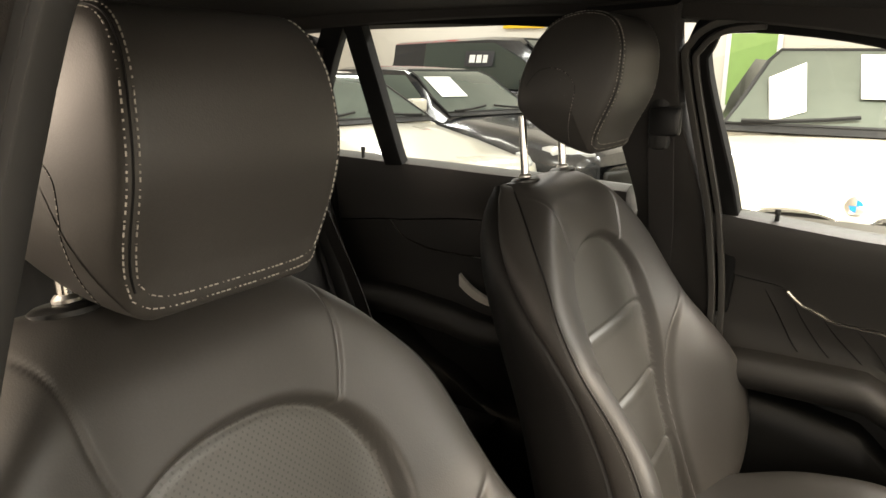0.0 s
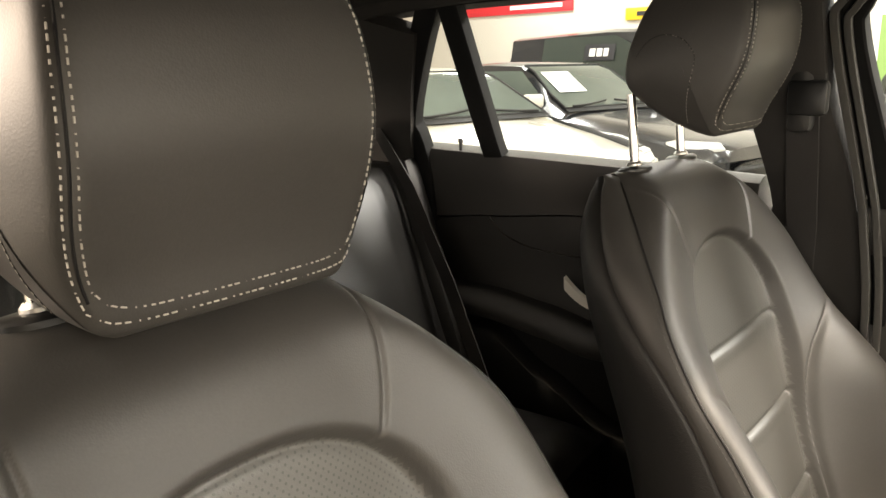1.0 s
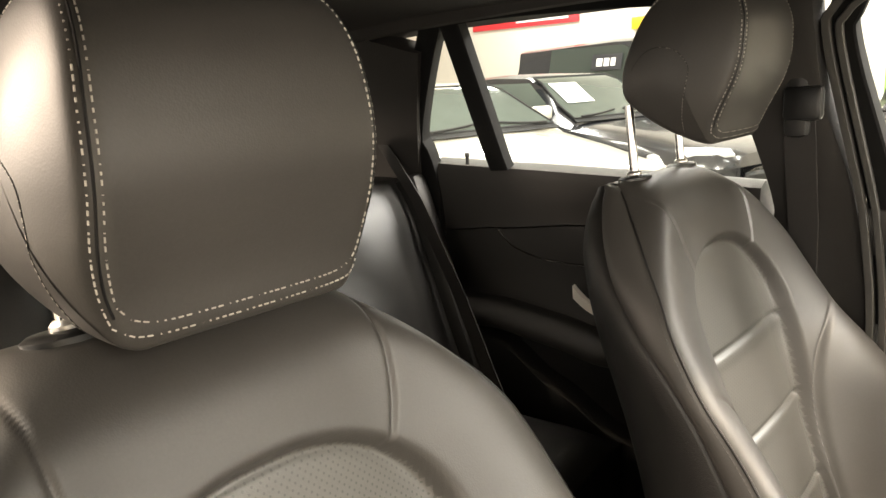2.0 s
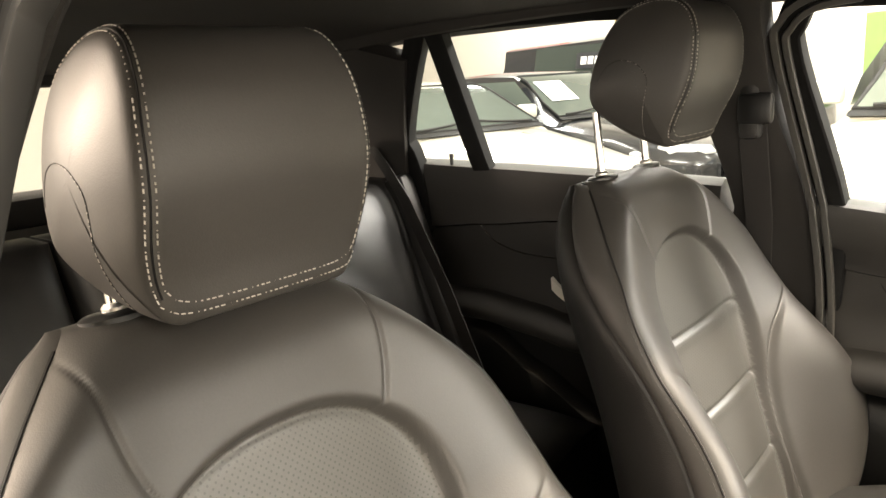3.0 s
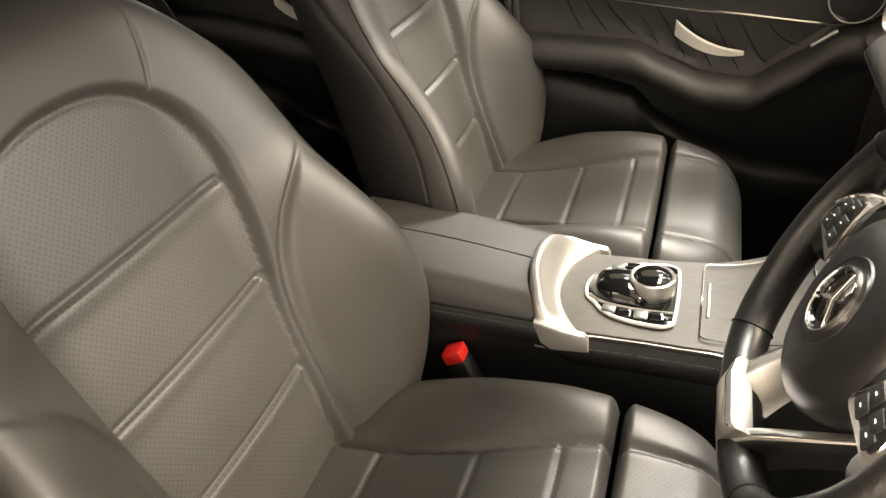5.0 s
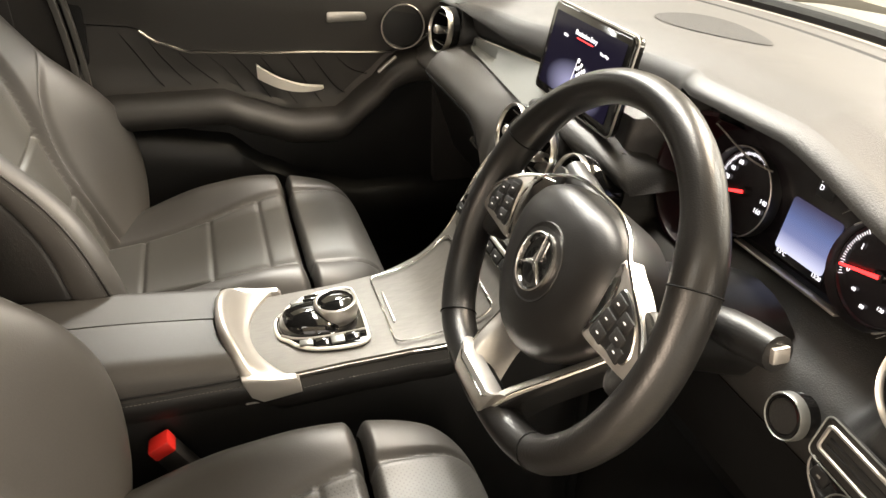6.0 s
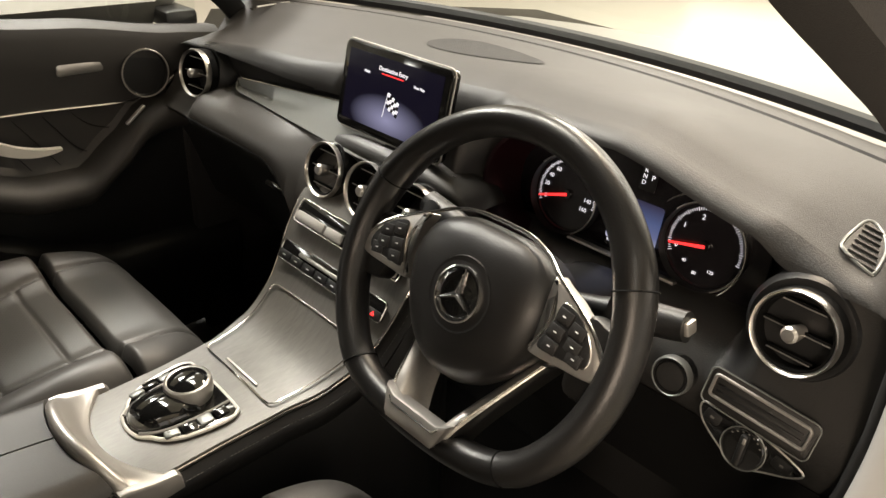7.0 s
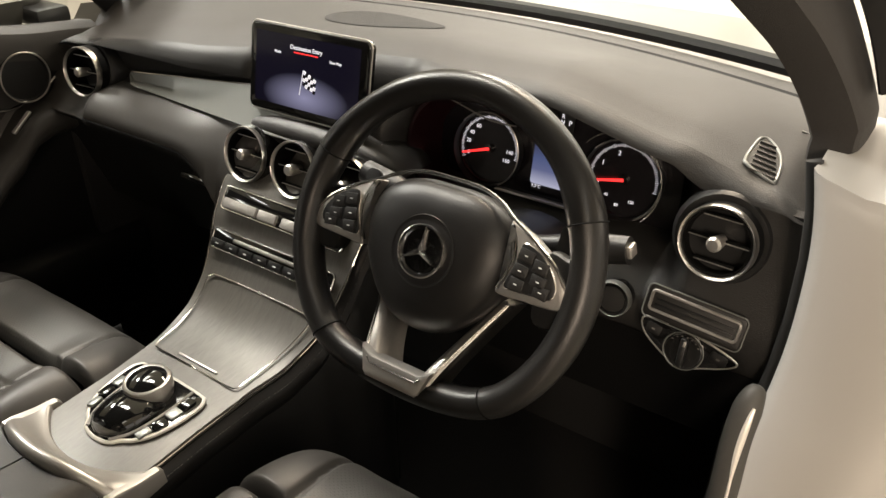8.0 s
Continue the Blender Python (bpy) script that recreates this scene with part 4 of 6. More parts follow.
def dial(y, z, r, marks, needle, figures):
    m = on_face(y, z)
    d = part("dial", lathe([(r * 1.02, -0.006), (r * 1.02, 0.001), (r * 0.97, 0.001), (r * 0.95, -0.001), (0, -0.001)], m, 48), dial_m, clu, "round black dial with white marks")
    part("bezel", lathe([(r * 1.045, -0.004), (r * 1.05, 0.010), (r * 1.035, 0.013), (r * 1.02, 0.008), (r * 1.01, -0.002)], m, 48), hard, d)
    part("bezel_line", tube([m @ Vector((r * 1.045 * math.cos(q), r * 1.045 * math.sin(q), 0.0115)) for q in [radians(-60 + 200 * j / 40) for j in range(41)]], 0.0010, 6), satin, d)
    bm = None
    for i in range(marks + 1):
        a = radians(205 - 215 * i / marks)
        long = 0.005 if i % 5 == 0 else 0.003
        bm = box((0, 0, 0), (long, 0.0006, 0.0005), 0, m @ pose(r * 0.88 * math.cos(a), r * 0.88 * math.sin(a), 0.001, 0, 0, math.degrees(a)), bm)
    tagged(part("dial_scale", bm, lit_white, d), kind="stuff")
    a = radians(needle)
    bm = prism([(-0.002, -0.0020), (-0.002, 0.0020), (r * 0.86, 0.0011), (r * 0.86, -0.0011)], m @ pose(0, 0, 0.005, 0, 0, needle), 0.001)
    part("needle", bm, lit_red, d, "red needle")
    part("needle_hub", lathe([(0.0065, 0.0), (0.0065, 0.004), (0.0, 0.0045)], m, 20), gloss, d)
    for txt, ang, rr, sz in figures:
        b = radians(ang)
        text(txt, m @ pose(rr * r * math.cos(b), rr * r * math.sin(b), 0.0012), sz * 0.78, lit_white, d, "numeral")


dial(-0.235, 0.9945, 0.0500, 80, 198, [("0", 200, 0.70, 0.010), ("20", 172, 0.70, 0.010), ("40", 150, 0.70, 0.010), ("60", 126, 0.70, 0.010), ("140", 2, 0.66, 0.010), ("160", -22, 0.62, 0.010)])
dial(-0.435, 0.9990, 0.0500, 60, 192, [("0", 197, 0.70, 0.011), ("1", 152, 0.68, 0.011), ("2", 108, 0.68, 0.011), ("40", 232, 0.62, 0.007), ("80", 265, 0.70, 0.007), ("120", 300, 0.62, 0.007)])
dsp = part("display", prism(rounded(0.070, 0.060, 0.004), on_face(-0.339, 0.992, -0.0025), 0.002), display_m, clu, "lit blue-white information display")
part("display_bar", box((0, 0, 0), (0.072, 0.012, 0.001), 0, on_face(-0.339, 0.957, 0.000)), dial_m, dsp)
text("9.5°C", on_face(-0.312, 0.957, 0.001), 0.0062, lit_white, dsp)
text("13:20", on_face(-0.366, 0.957, 0.001), 0.0062, lit_white, dsp)
gear = part("gear_display", prism(rounded(0.022, 0.034, 0.002), on_face(-0.352, 1.058, 0.004), 0.001), hard, clu)
text("R\nN\nD", on_face(-0.347, 1.058, 0.006), 0.0075, lit_white, gear)
text("P", on_face(-0.358, 1.058, 0.006), 0.009, lit_white, gear)
# inner wall beside the speed dial, hood lines and the far dial's bright lip
# the wall's red is a reflection put into its colour
wall = []
for k in range(25):
    a = radians(95 + 170 * k / 24)
    wall.append([on_face(-0.215, 0.993, d) @ Vector((r * 1.06 * math.cos(a), r * math.sin(a), 0)) for d, r in ((-0.006, 0.062), (0.02, 0.070), (0.045, 0.076), (0.050, 0.078), (0.050, 0.083), (0.02, 0.083))])
part("inner_wall", loft(wall, False, False), red_reflection, clu, "dark inner wall of the cluster with a painted red reflection", sharp=60)
part("hood_line", tube(smooth_line([on_face(y, z, 0.014) @ Vector((0, 0, 0)) for y, z in ((-0.172, 1.0585), (-0.195, 1.0525), (-0.222, 1.0445), (-0.250, 1.0390), (-0.284, 1.0400))], 5), 0.0011, 6), satin, clu)
part("tacho_lip", tube([on_face(-0.432, 1.001, 0.022) @ Vector((0.0600 * math.cos(a), 0.0610 * math.sin(a), 0)) for a in [radians(140 - 185 * j / 48) for j in range(49)]], [0.0006 + 0.0013 * math.sin(math.pi * j / 48) for j in range(49)], 8), chrome, clu, "bright curved lip of the rev dial")
part("lower_lip", box((0, 0, 0), (0.16, 0.004, 0.012), 0.0015, on_face(-0.335, 0.942, 0.012)), satin, clu)

# ---- centre screen ----
scr = thing("centre_screen", (0.66, -0.005, 1.0), "flat black infotainment screen on the dashboard", "screen")
zc = Vector((-0.97, -0.0, 0.20)).normalized()
xs = Vector((0, -1, 0))
SM = frame_at((0.656, 0.0155, 1.0795), xs, zc.cross(xs), zc)
part("housing", prism(rounded(0.226, 0.126, 0.010), SM @ pose(0, 0, -0.012), 0.014, 0.003), gloss, scr)
part("edge_frame", tube([SM @ Vector((x, y, -0.003)) for x, y in rounded(0.228, 0.128, 0.011)], 0.0015, 6, True), satin, scr)
face_m = bpy.data.materials.new("screen_picture")
face_m.use_nodes = True
nt = face_m.node_tree
b = nt.nodes["Principled BSDF"]
tc = nt.nodes.new("ShaderNodeTexCoord")
mp = nt.nodes.new("ShaderNodeMapping")
mp.inputs["Location"].default_value = (-0.5, -0.22, 0)
mp.inputs["Scale"].default_value = (1.0, 1.25, 0.0)
gd = nt.nodes.new("ShaderNodeTexGradient")
gd.gradient_type = "SPHERICAL"
cr = nt.nodes.new("ShaderNodeValToRGB")
cr.color_ramp.elements[0].color = (0.004, 0.003, 0.010, 1)
cr.color_ramp.elements[0].position = 0.58
cr.color_ramp.elements[1].color = (0.30, 0.29, 0.44, 1)
cr.color_ramp.elements[1].position = 1.0
nt.links.new(tc.outputs["Generated"], mp.inputs[0])
nt.links.new(mp.outputs[0], gd.inputs[0])
nt.links.new(gd.outputs[0], cr.inputs[0])
nt.links.new(cr.outputs[0], b.inputs["Emission Color"])
b.inputs["Emission Strength"].default_value = 1.0
b.inputs["Base Color"].default_value = (0.005, 0.005, 0.006, 1)
b.inputs["Roughness"].default_value = 0.12
bm = bmesh.new()
vs = [bm.verts.new((x, y, 0)) for x, y in ((-0.100, -0.050), (0.100, -0.050), (0.100, 0.052), (-0.100, 0.052))]
bm.faces.new(vs)
me = bpy.data.meshes.new("mesh")
bm.to_mesh(me)
bm.free()
me.materials.append(face_m)
pic = new("display", me)
pic.parent = scr
pic.matrix_local = Matrix.Translation(-Vector(scr.location)) @ SM @ pose(0, 0, 0.0028)
BASE[pic.name] = BASE["centre_screen"]
text("Destination Entry", SM @ pose(0.0, 0.036, 0.0032), 0.0086, lit_white, scr)
part("title_underline", box((0, 0, 0), (0.046, 0.0011, 0.0004), 0, SM @ pose(0, 0.0295, 0.0034)), lit_red, scr)
text("Mode", SM @ pose(-0.055, 0.026, 0.0032), 0.0055, lit_white, scr)
text("View Map", SM @ pose(0.056, 0.026, 0.0032), 0.0055, lit_white, scr)
for i in range(5):
    for j in range(4):
        part("flag_check", box((0, 0, 0), (0.0050, 0.0052, 0.0004), 0, SM @ pose(-0.001 + 0.0050 * i, 0.004 - 0.0052 * j - 0.0022 * i - 0.001 * math.sin(i * 1.6), 0.0034, 0, 0, -20)), lit_white if (i + j) % 2 == 0 else dial_m, scr)
part("flag_pole", box((0, 0, 0), (0.0009, 0.036, 0.0004), 0, SM @ pose(-0.006, -0.011, 0.0036, 0, 0, -9)), lit_white, scr)
part("stand", box((0.678, 0.0155, 1.005), (0.03, 0.12, 0.06), 0.01), hard, scr)


def stitches(line, root, parent, gap=0.0062, r=0.00055, yarn=None):
    pts, acc = line, 0.0
    own = bmesh.new()
    for a, b in zip(pts, pts[1:]):
        d = b - a
        ln = d.length
        if ln < 1e-7:
            continue
        t = -acc
        while t + gap <= ln + 1e-9:
            t += gap
            p0 = a + d * (max(0, t - gap * 0.62) / ln)
            p1 = a + d * (min(ln, t) / ln)
            ax = (p1 - p0)
            if ax.length < 1e-6:
                continue
            s1 = ax.orthogonal().normalized() * r
            s2 = ax.normalized().cross(s1)
            v = [own.verts.new(p) for p in (p0 + s1, p0 + s2, p0 - s1, p0 - s2, p1 + s1, p1 + s2, p1 - s1, p1 - s2)]
            for k in range(4):
                own.faces.new((v[k], v[(k + 1) % 4], v[4 + (k + 1) % 4], v[4 + k]))
        acc = ln - t
    return tagged(part("stitching", own, yarn or thread, parent), kind="stuff")


# ---- centre console ----
con = thing("centre_console", (0.3, 0, 0.36), "centre console with grey wood panel and silver controls", "console")
CP = [(0.165, 0.7345), (0.215, 0.737), (0.27, 0.740), (0.33, 0.7435), (0.385, 0.748), (0.43, 0.755), (0.465, 0.768), (0.495, 0.788), (0.518, 0.814), (0.538, 0.845), (0.558, 0.880), (0.584, 0.914), (0.616, 0.938), (0.642, 0.970), (0.655, 1.005)]
HW = [(0.16, 0.092), (0.22, 0.094), (0.30, 0.094), (0.38, 0.098), (0.45, 0.112), (0.50, 0.124), (0.56, 0.140), (0.595, 0.146), (0.620, 0.140), (0.64, 0.115)]
cpl = smooth_line([(x, 0, z) for x, z in CP], 4)


def con_at(s, y, lift=0.0):
    """A point and frame on the console's top at the way s (0..1) along it."""
    f = s * (len(cpl) - 1)
    i = min(int(f), len(cpl) - 2)
    p = cpl[i].lerp(cpl[i + 1], f - i)
    d = (cpl[i + 1] - cpl[i]).normalized()
    n = Vector((-d.z, 0, d.x))
    return Vector((p.x, y, p.z)) + n * lift, d, n


secs = []
for i, p in enumerate(cpl):
    h = lerp(HW, p.x)
    d = cpl[min(i + 1, len(cpl) - 1)] - cpl[max(i - 1, 0)]
    d.normalize()
    n = Vector((-d.z, 0, d.x))
    ring = []
    for t in (-1, -0.97, -0.9, -0.6, -0.3, 0, 0.3, 0.6, 0.9, 0.97, 1):
        ring.append(Vector((p.x, t * h, p.z)) + n * (-0.004 if abs(t) == 1 else 0.0 - 0.004 * t * t))
    low = Vector((p.x, 0, p.z)) - n * 0.016
    ring += [Vector((low.x, h, low.z)), Vector((low.x, -h, low.z))]
    secs.append(ring)
part("wood_panel", loft(secs), wood, con, "grey open-pore wood panel")
for s in (-1, 1):
    part("edge_line", tube([Vector((p.x, s * (lerp(HW, p.x) + 0.0015), p.z - 0.008)) for p in cpl], 0.0013 if s < 0 else 0.0008, 6), chrome, con)
    wall, pad = [], []
    xs = [-0.18 + 0.04 * k for k in range(10)]
    for x, zt in [(x, 0.742) for x in xs] + [(p.x, p.z - 0.014) for p in cpl if p.x > 0.21]:
        h = lerp(HW, x) + 0.004
        pad.append([Vector((x, s * (h - 0.02), zt)), Vector((x, s * (h - 0.002), zt)), Vector((x, s * (h + 0.006), zt - 0.010)), Vector((x, s * (h + 0.009), zt - 0.026)), Vector((x, s * (h + 0.004), zt - 0.040)), Vector((x, s * (h - 0.02), zt - 0.042))])
        wall.append([Vector((x, s * (h - 0.03), zt - 0.03)), Vector((x, s * (h - 0.001), zt - 0.043)), Vector((x, s * (h + 0.004), zt - 0.09)), Vector((x, s * (h + 0.010), 0.36)), Vector((x, s * (h - 0.03), 0.36))])
    part("side_pad", loft(pad), leather_smooth, con)
    part("side_wall", loft(wall), hard, con)
    stitches([w[2] + Vector((0, s * 0.0008, 0.001)) for w in pad], con, con, 0.005, 0.0004, thread_grey)

# armrest lids
for s in (-1, 1):
    secs = []
    for i in range(15):
        x = -0.16 + 0.300 * i / 14
        z = 0.792 - 0.020 * ((x + 0.16) / 0.315) + 0.006 * math.sin(math.pi * i / 14)
        e = sstep(0, 0.06, i / 14)
        ring = []
        for a in range(17):
            t = a / 16
            y = s * (0.0015 + 0.097 * t)
            r = 1 - max(0, (t - 0.7) / 0.3) ** 3
            ring.append(Vector((x + (0.024 * t ** 2.2 if i == 14 else 0), y, z - 0.02 * (1 - r) - 0.004 * t - 0.02 * (1 - e))))
        ring += [Vector((x, s * 0.099, z - 0.05)), Vector((x, s * 0.0015, z - 0.05))]
        secs.append(ring)
    part("armrest_lid", loft(secs), leather, con, "padded leather armrest lid", sharp=50)
part("lid_seam", box((0.0, 0, 0.742), (0.33, 0.200, 0.004), 0.001), hard, con)
# silver crescent between armrest and panel
band = []
for i in range(33):
    t = -1 + 2 * i / 32
    y = 0.101 * t
    xo = 0.146 + 0.026 * abs(t) ** 2.2
    xi = 0.184 + 0.040 * abs(t) ** 2.1
    zo = 0.786 - 0.038 * abs(t) ** 3
    zb = 0.7385
    band.append([Vector((xo - 0.004, y, 0.70)), Vector((xo - 0.004, y, zo - 0.004)), Vector((xo, y, zo)), Vector((xo + 0.006, y, zo)), Vector((xo + 0.010, y, zo - 0.003))] + [Vector((xo + 0.010 + (xi - xo - 0.012) * q, y, zb + 0.001 + (zo - zb - 0.004) * (1 - q) ** 2.0)) for q in (0.12, 0.25, 0.4, 0.55, 0.7, 0.85, 1.0)] + [Vector((xi, y, zb - 0.0005)), Vector((xi + 0.002, y, 0.70))])
part("silver_crescent", loft(band), bright_silver, con, "bright satin silver crescent trim", sharp=50)
for s in (-1, 1):
    part("crescent_foot", prism([(0.166, 0.747), (0.178, 0.747), (0.205, 0.741), (0.233, 0.738), (0.238, 0.732), (0.240, 0.712), (0.190, 0.706), (0.176, 0.716), (0.166, 0.742)], frame_at((0, -0.100 if s < 0 else 0.110, 0), (1, 0, 0), (0, 0, 1), (0, -1, 0)), 0.010, 0.003), bright_silver, con)
# tray lid outline and handle slot
def con_x(x, y, lift=0.0):
    """As con_at, by the way forwards."""
    for j in range(len(cpl) - 1):
        if cpl[j].x <= x <= cpl[j + 1].x:
            return con_at((j + (x - cpl[j].x) / (cpl[j + 1].x - cpl[j].x)) / (len(cpl) - 1), y, lift)
    return con_at(1.0, y, lift)


half = [(0.372, 0.0), (0.372, 0.070), (0.373, 0.080), (0.379, 0.085), (0.395, 0.0865), (0.42, 0.089), (0.45, 0.094), (0.475, 0.100), (0.492, 0.105), (0.499, 0.104), (0.503, 0.097), (0.504, 0.06), (0.504, 0.0)]
loop = half + [(x, -y) for x, y in half[-2:0:-1]]
ring = []
for (xa, ya), (xb, yb) in zip(loop, loop[1:] + loop[:1]):
    k = max(1, int(math.hypot(xb - xa, yb - ya) / 0.008))
    ring += [con_x(xa + (xb - xa) * j / k, ya + (yb - ya) * j / k, 0.0008)[0] for j in range(k)]
part("tray_outline", tube(ring, 0.0013, 6, True), chrome, con, "thin chrome line round the tray lid")
q, d, n = con_x(0.381, 0.0, 0.001)
part("tray_pull", box((0, 0, 0), (0.0035, 0.078, 0.003), 0.001, frame_at(q, d, Vector((0, 1, 0)), n)), satin, con)
# rotary controller
q, d, n = con_at(0.150, 0.0, 0.0)
CM = frame_at(q, d, Vector((0, 1, 0)), n)
pad = [(0.060, -0.066), (0.064, -0.055), (0.066, 0.0), (0.064, 0.055), (0.060, 0.066), (0.048, 0.071), (0.018, 0.069), (-0.012, 0.061), (-0.032, 0.047), (-0.041, 0.034), (-0.052, 0.022), (-0.056, 0.0), (-0.052, -0.022), (-0.041, -0.034), (-0.032, -0.047), (-0.012, -0.061), (0.018, -0.069), (0.048, -0.071)]
padl = [(v.x, v.y) for v in smooth_line([(x, y, 0) for x, y in pad], 5, True)]
ctl = part("controller_base", prism(padl, CM, 0.004, 0.002), gloss, con, "glossy black control panel")
part("base_ring", tube([CM @ Vector((x, y, 0.002)) for x, y in padl], 0.0028, 8, True), handle_silver, ctl, "silver surround")
part("palm_rest", loft([[CM @ Vector((x, y * w, z)) for y, z in ((-1, 0.003), (-0.97, 0.010 * h), (-0.8, 0.019 * h), (-0.45, 0.025 * h), (0, 0.027 * h), (0.45, 0.025 * h), (0.8, 0.019 * h), (0.97, 0.010 * h), (1, 0.003))] for x, w, h in ((-0.052, 0.008, 0.25), (-0.048, 0.020, 0.60), (-0.038, 0.029, 0.90), (-0.018, 0.035, 1.0), (0.008, 0.037, 0.95), (0.022, 0.036, 0.6), (0.028, 0.034, 0.3))], False, False), gloss, ctl, "glossy black palm rest")
for e in (-1, 1):
    part("palm_rim", tube(smooth_line([CM @ Vector((x, e * y, 0.0055)) for x, y in ((-0.050, 0.022), (-0.030, 0.036), (0.0, 0.043), (0.035, 0.045), (0.062, 0.044))], 5), 0.0020, 6), bright_silver, ctl)
part("dial_ring", lathe([(0.0285, 0.004), (0.0285, 0.010), (0.0305, 0.012), (0.0310, 0.026), (0.0298, 0.0300), (0.0275, 0.0312), (0.0255, 0.0300), (0.0, 0.0300)], CM @ pose(0.031, 0.002, 0), 40), satin, ctl, "silver rotary dial")
part("dial_top", lathe([(0.0258, 0.0300), (0.020, 0.0340), (0.010, 0.0358), (0.0, 0.0362)], CM @ pose(0.031, 0.002, 0), 32), gloss, ctl)
for i in range(4):
    for e in (-1, 1):
        x = -0.020 + 0.021 * i
        part("control_key", box((0, 0, 0), (0.0185, 0.015 if i else 0.011, 0.005), 0.0018, CM @ pose(x, e * (0.0555 if i else 0.050), 0.006, e * -8, 0, e * (8 - 3 * i))), gloss if i % 2 else trim_metal, ctl)


# centre stack: three vents, two rows of keys
for y in (0.100, 0.0, -0.100):
    q, d, n = con_at(0.90, y, 0.0)
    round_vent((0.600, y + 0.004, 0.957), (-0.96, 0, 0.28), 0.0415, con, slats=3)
    part("vent_tube", lathe([(0.044, -0.05), (0.044, -0.010), (0.0425, -0.003), (0.038, -0.004)], frame_at((0.600, y + 0.004, 0.957), (0, -1, 0), (0.28, 0, 0.96), (-0.96, 0, 0.28)), 36, caps=False), gloss, con)
for s0, w, h, mat, y in ((0.742, 0.245, 0.036, satin, 0.0), (0.630, 0.245, 0.030, gloss, 0.0)):
    q, d, n = con_at(s0, y, 0.001)
    m = frame_at(q, Vector((0, -1, 0)), d, n)
    row = part("switch_strip", prism(rounded(w, h, 0.006), m, 0.004, 0.001), gloss, con, "strip of small switches on the centre stack")
    part("row_frame", tube([m @ Vector((x, yy, 0.004)) for x, yy in rounded(w, h, 0.006)], 0.0013, 6, True), chrome, row)
    if mat is satin:
        part("key_window", box((0, 0, 0), (w * 0.96, h * 0.38, 0.004), 0.001, m @ pose(0, h * 0.25, 0.003)), gloss, row)
        for kx, kw in ((-0.082, 0.070), (-0.024, 0.038), (0.024, 0.038), (0.082, 0.070)):
            part("key", box((0, 0, 0), (kw, h * 0.42, 0.008), 0.0025, m @ pose(kx, -h * 0.22, 0.005)), bright_silver, row)
    else:
        for i in range(8):
            kx = -w / 2 + w * (i + 0.5) / 8
            part("key", box((0, 0, 0), (w / 8 - 0.002, h * 0.42, 0.005), 0.0015, m @ pose(kx, -h * 0.24, 0.004)), hard, row)
            part("key_mark", box((0, 0, 0), (0.006, 0.0012, 0.0004), 0, m @ pose(kx, -h * 0.24, 0.0068)), ink, row)
    if mat is gloss:
        part("hazard_mark", prism([(-0.0035, -0.003), (0.0035, -0.003), (0, 0.0035)], m @ pose(0.108, -h * 0.22, 0.008), 0.0006), lit_red, row, "lit red warning triangle")
        part("slot_trim", box((0, 0, 0), (w * 0.62, 0.006, 0.006), 0.002, m @ pose(0, h * 0.18, 0.005)), satin, row)

# ---- driver's lower panel ----
low = thing("driver_panel", (0.66, -0.58, 0.75), "black lower dash panel with start button and light switch", "dash panel")
FM = frame_at((0.646, -0.483, 0.897), (0, -1, 0), (0.2, 0, 0.98), (-0.98, 0, 0.2))
sb = part("start_button", lathe([(0.021, -0.01), (0.021, 0.010), (0.0195, 0.014), (0.017, 0.014), (0.0165, 0.011), (0.0, 0.011)], FM, 32), gloss, low)
part("button_ring", lathe([(0.0225, 0.004), (0.0225, 0.012), (0.021, 0.0145), (0.0200, 0.013), (0.0205, 0.004)], FM, 32), trim_metal, sb)
part("button_cap", lathe([(0.0165, 0.008), (0.016, 0.0135), (0.0, 0.0145)], FM, 32), soft, sb)
SB = frame_at((0.636, -0.581, 0.914), (0.0, -0.997, -0.08), (0.2, -0.08, 0.98), (-0.98, 0, 0.2))
slot = part("vent_slot", prism(rounded(0.112, 0.040, 0.006), SB, 0.006, 0.002), soft, low)
part("slot_trim", tube([SB @ Vector((x, y + 0.002, 0.007)) for x, y in rounded(0.100, 0.024, 0.004)], 0.0019, 6, True), satin, slot)
part("slot_border", tube([SB @ Vector((x, y, 0.006)) for x, y in rounded(0.114, 0.042, 0.007)], 0.0008, 5, True), trim_metal, slot)
for i in range(3):
    part("slot_blade", box((0, 0, 0), (0.09, 0.003, 0.004), 0.001, SB @ pose(0, 0.004 - 0.007 * i, 0.006)), hard, slot)
LB = frame_at((0.636, -0.579, 0.8735), (0, -0.997, -0.08), (0.2, -0.08, 0.98), (-0.98, 0, 0.2))
ls = part("light_switch", prism([(v.x, v.y) for v in smooth_line([(-0.054, 0.014, 0), (-0.02, 0.017, 0), (0.02, 0.013, 0), (0.056, 0.004, 0), (0.052, -0.006, 0), (0.024, -0.020, 0), (0, -0.030, 0), (-0.024, -0.021, 0), (-0.050, -0.004, 0)], 4, True)], LB, 0.006, 0.002), gloss, low)
part("switch_rim", tube([LB @ Vector((v.x, v.y, 0.005)) for v in smooth_line([(-0.054, 0.014, 0), (-0.02, 0.017, 0), (0.02, 0.013, 0), (0.056, 0.004, 0), (0.052, -0.006, 0), (0.024, -0.020, 0), (0, -0.030, 0), (-0.024, -0.021, 0), (-0.050, -0.004, 0)], 4, True)], 0.0013, 6, True), satin, ls)
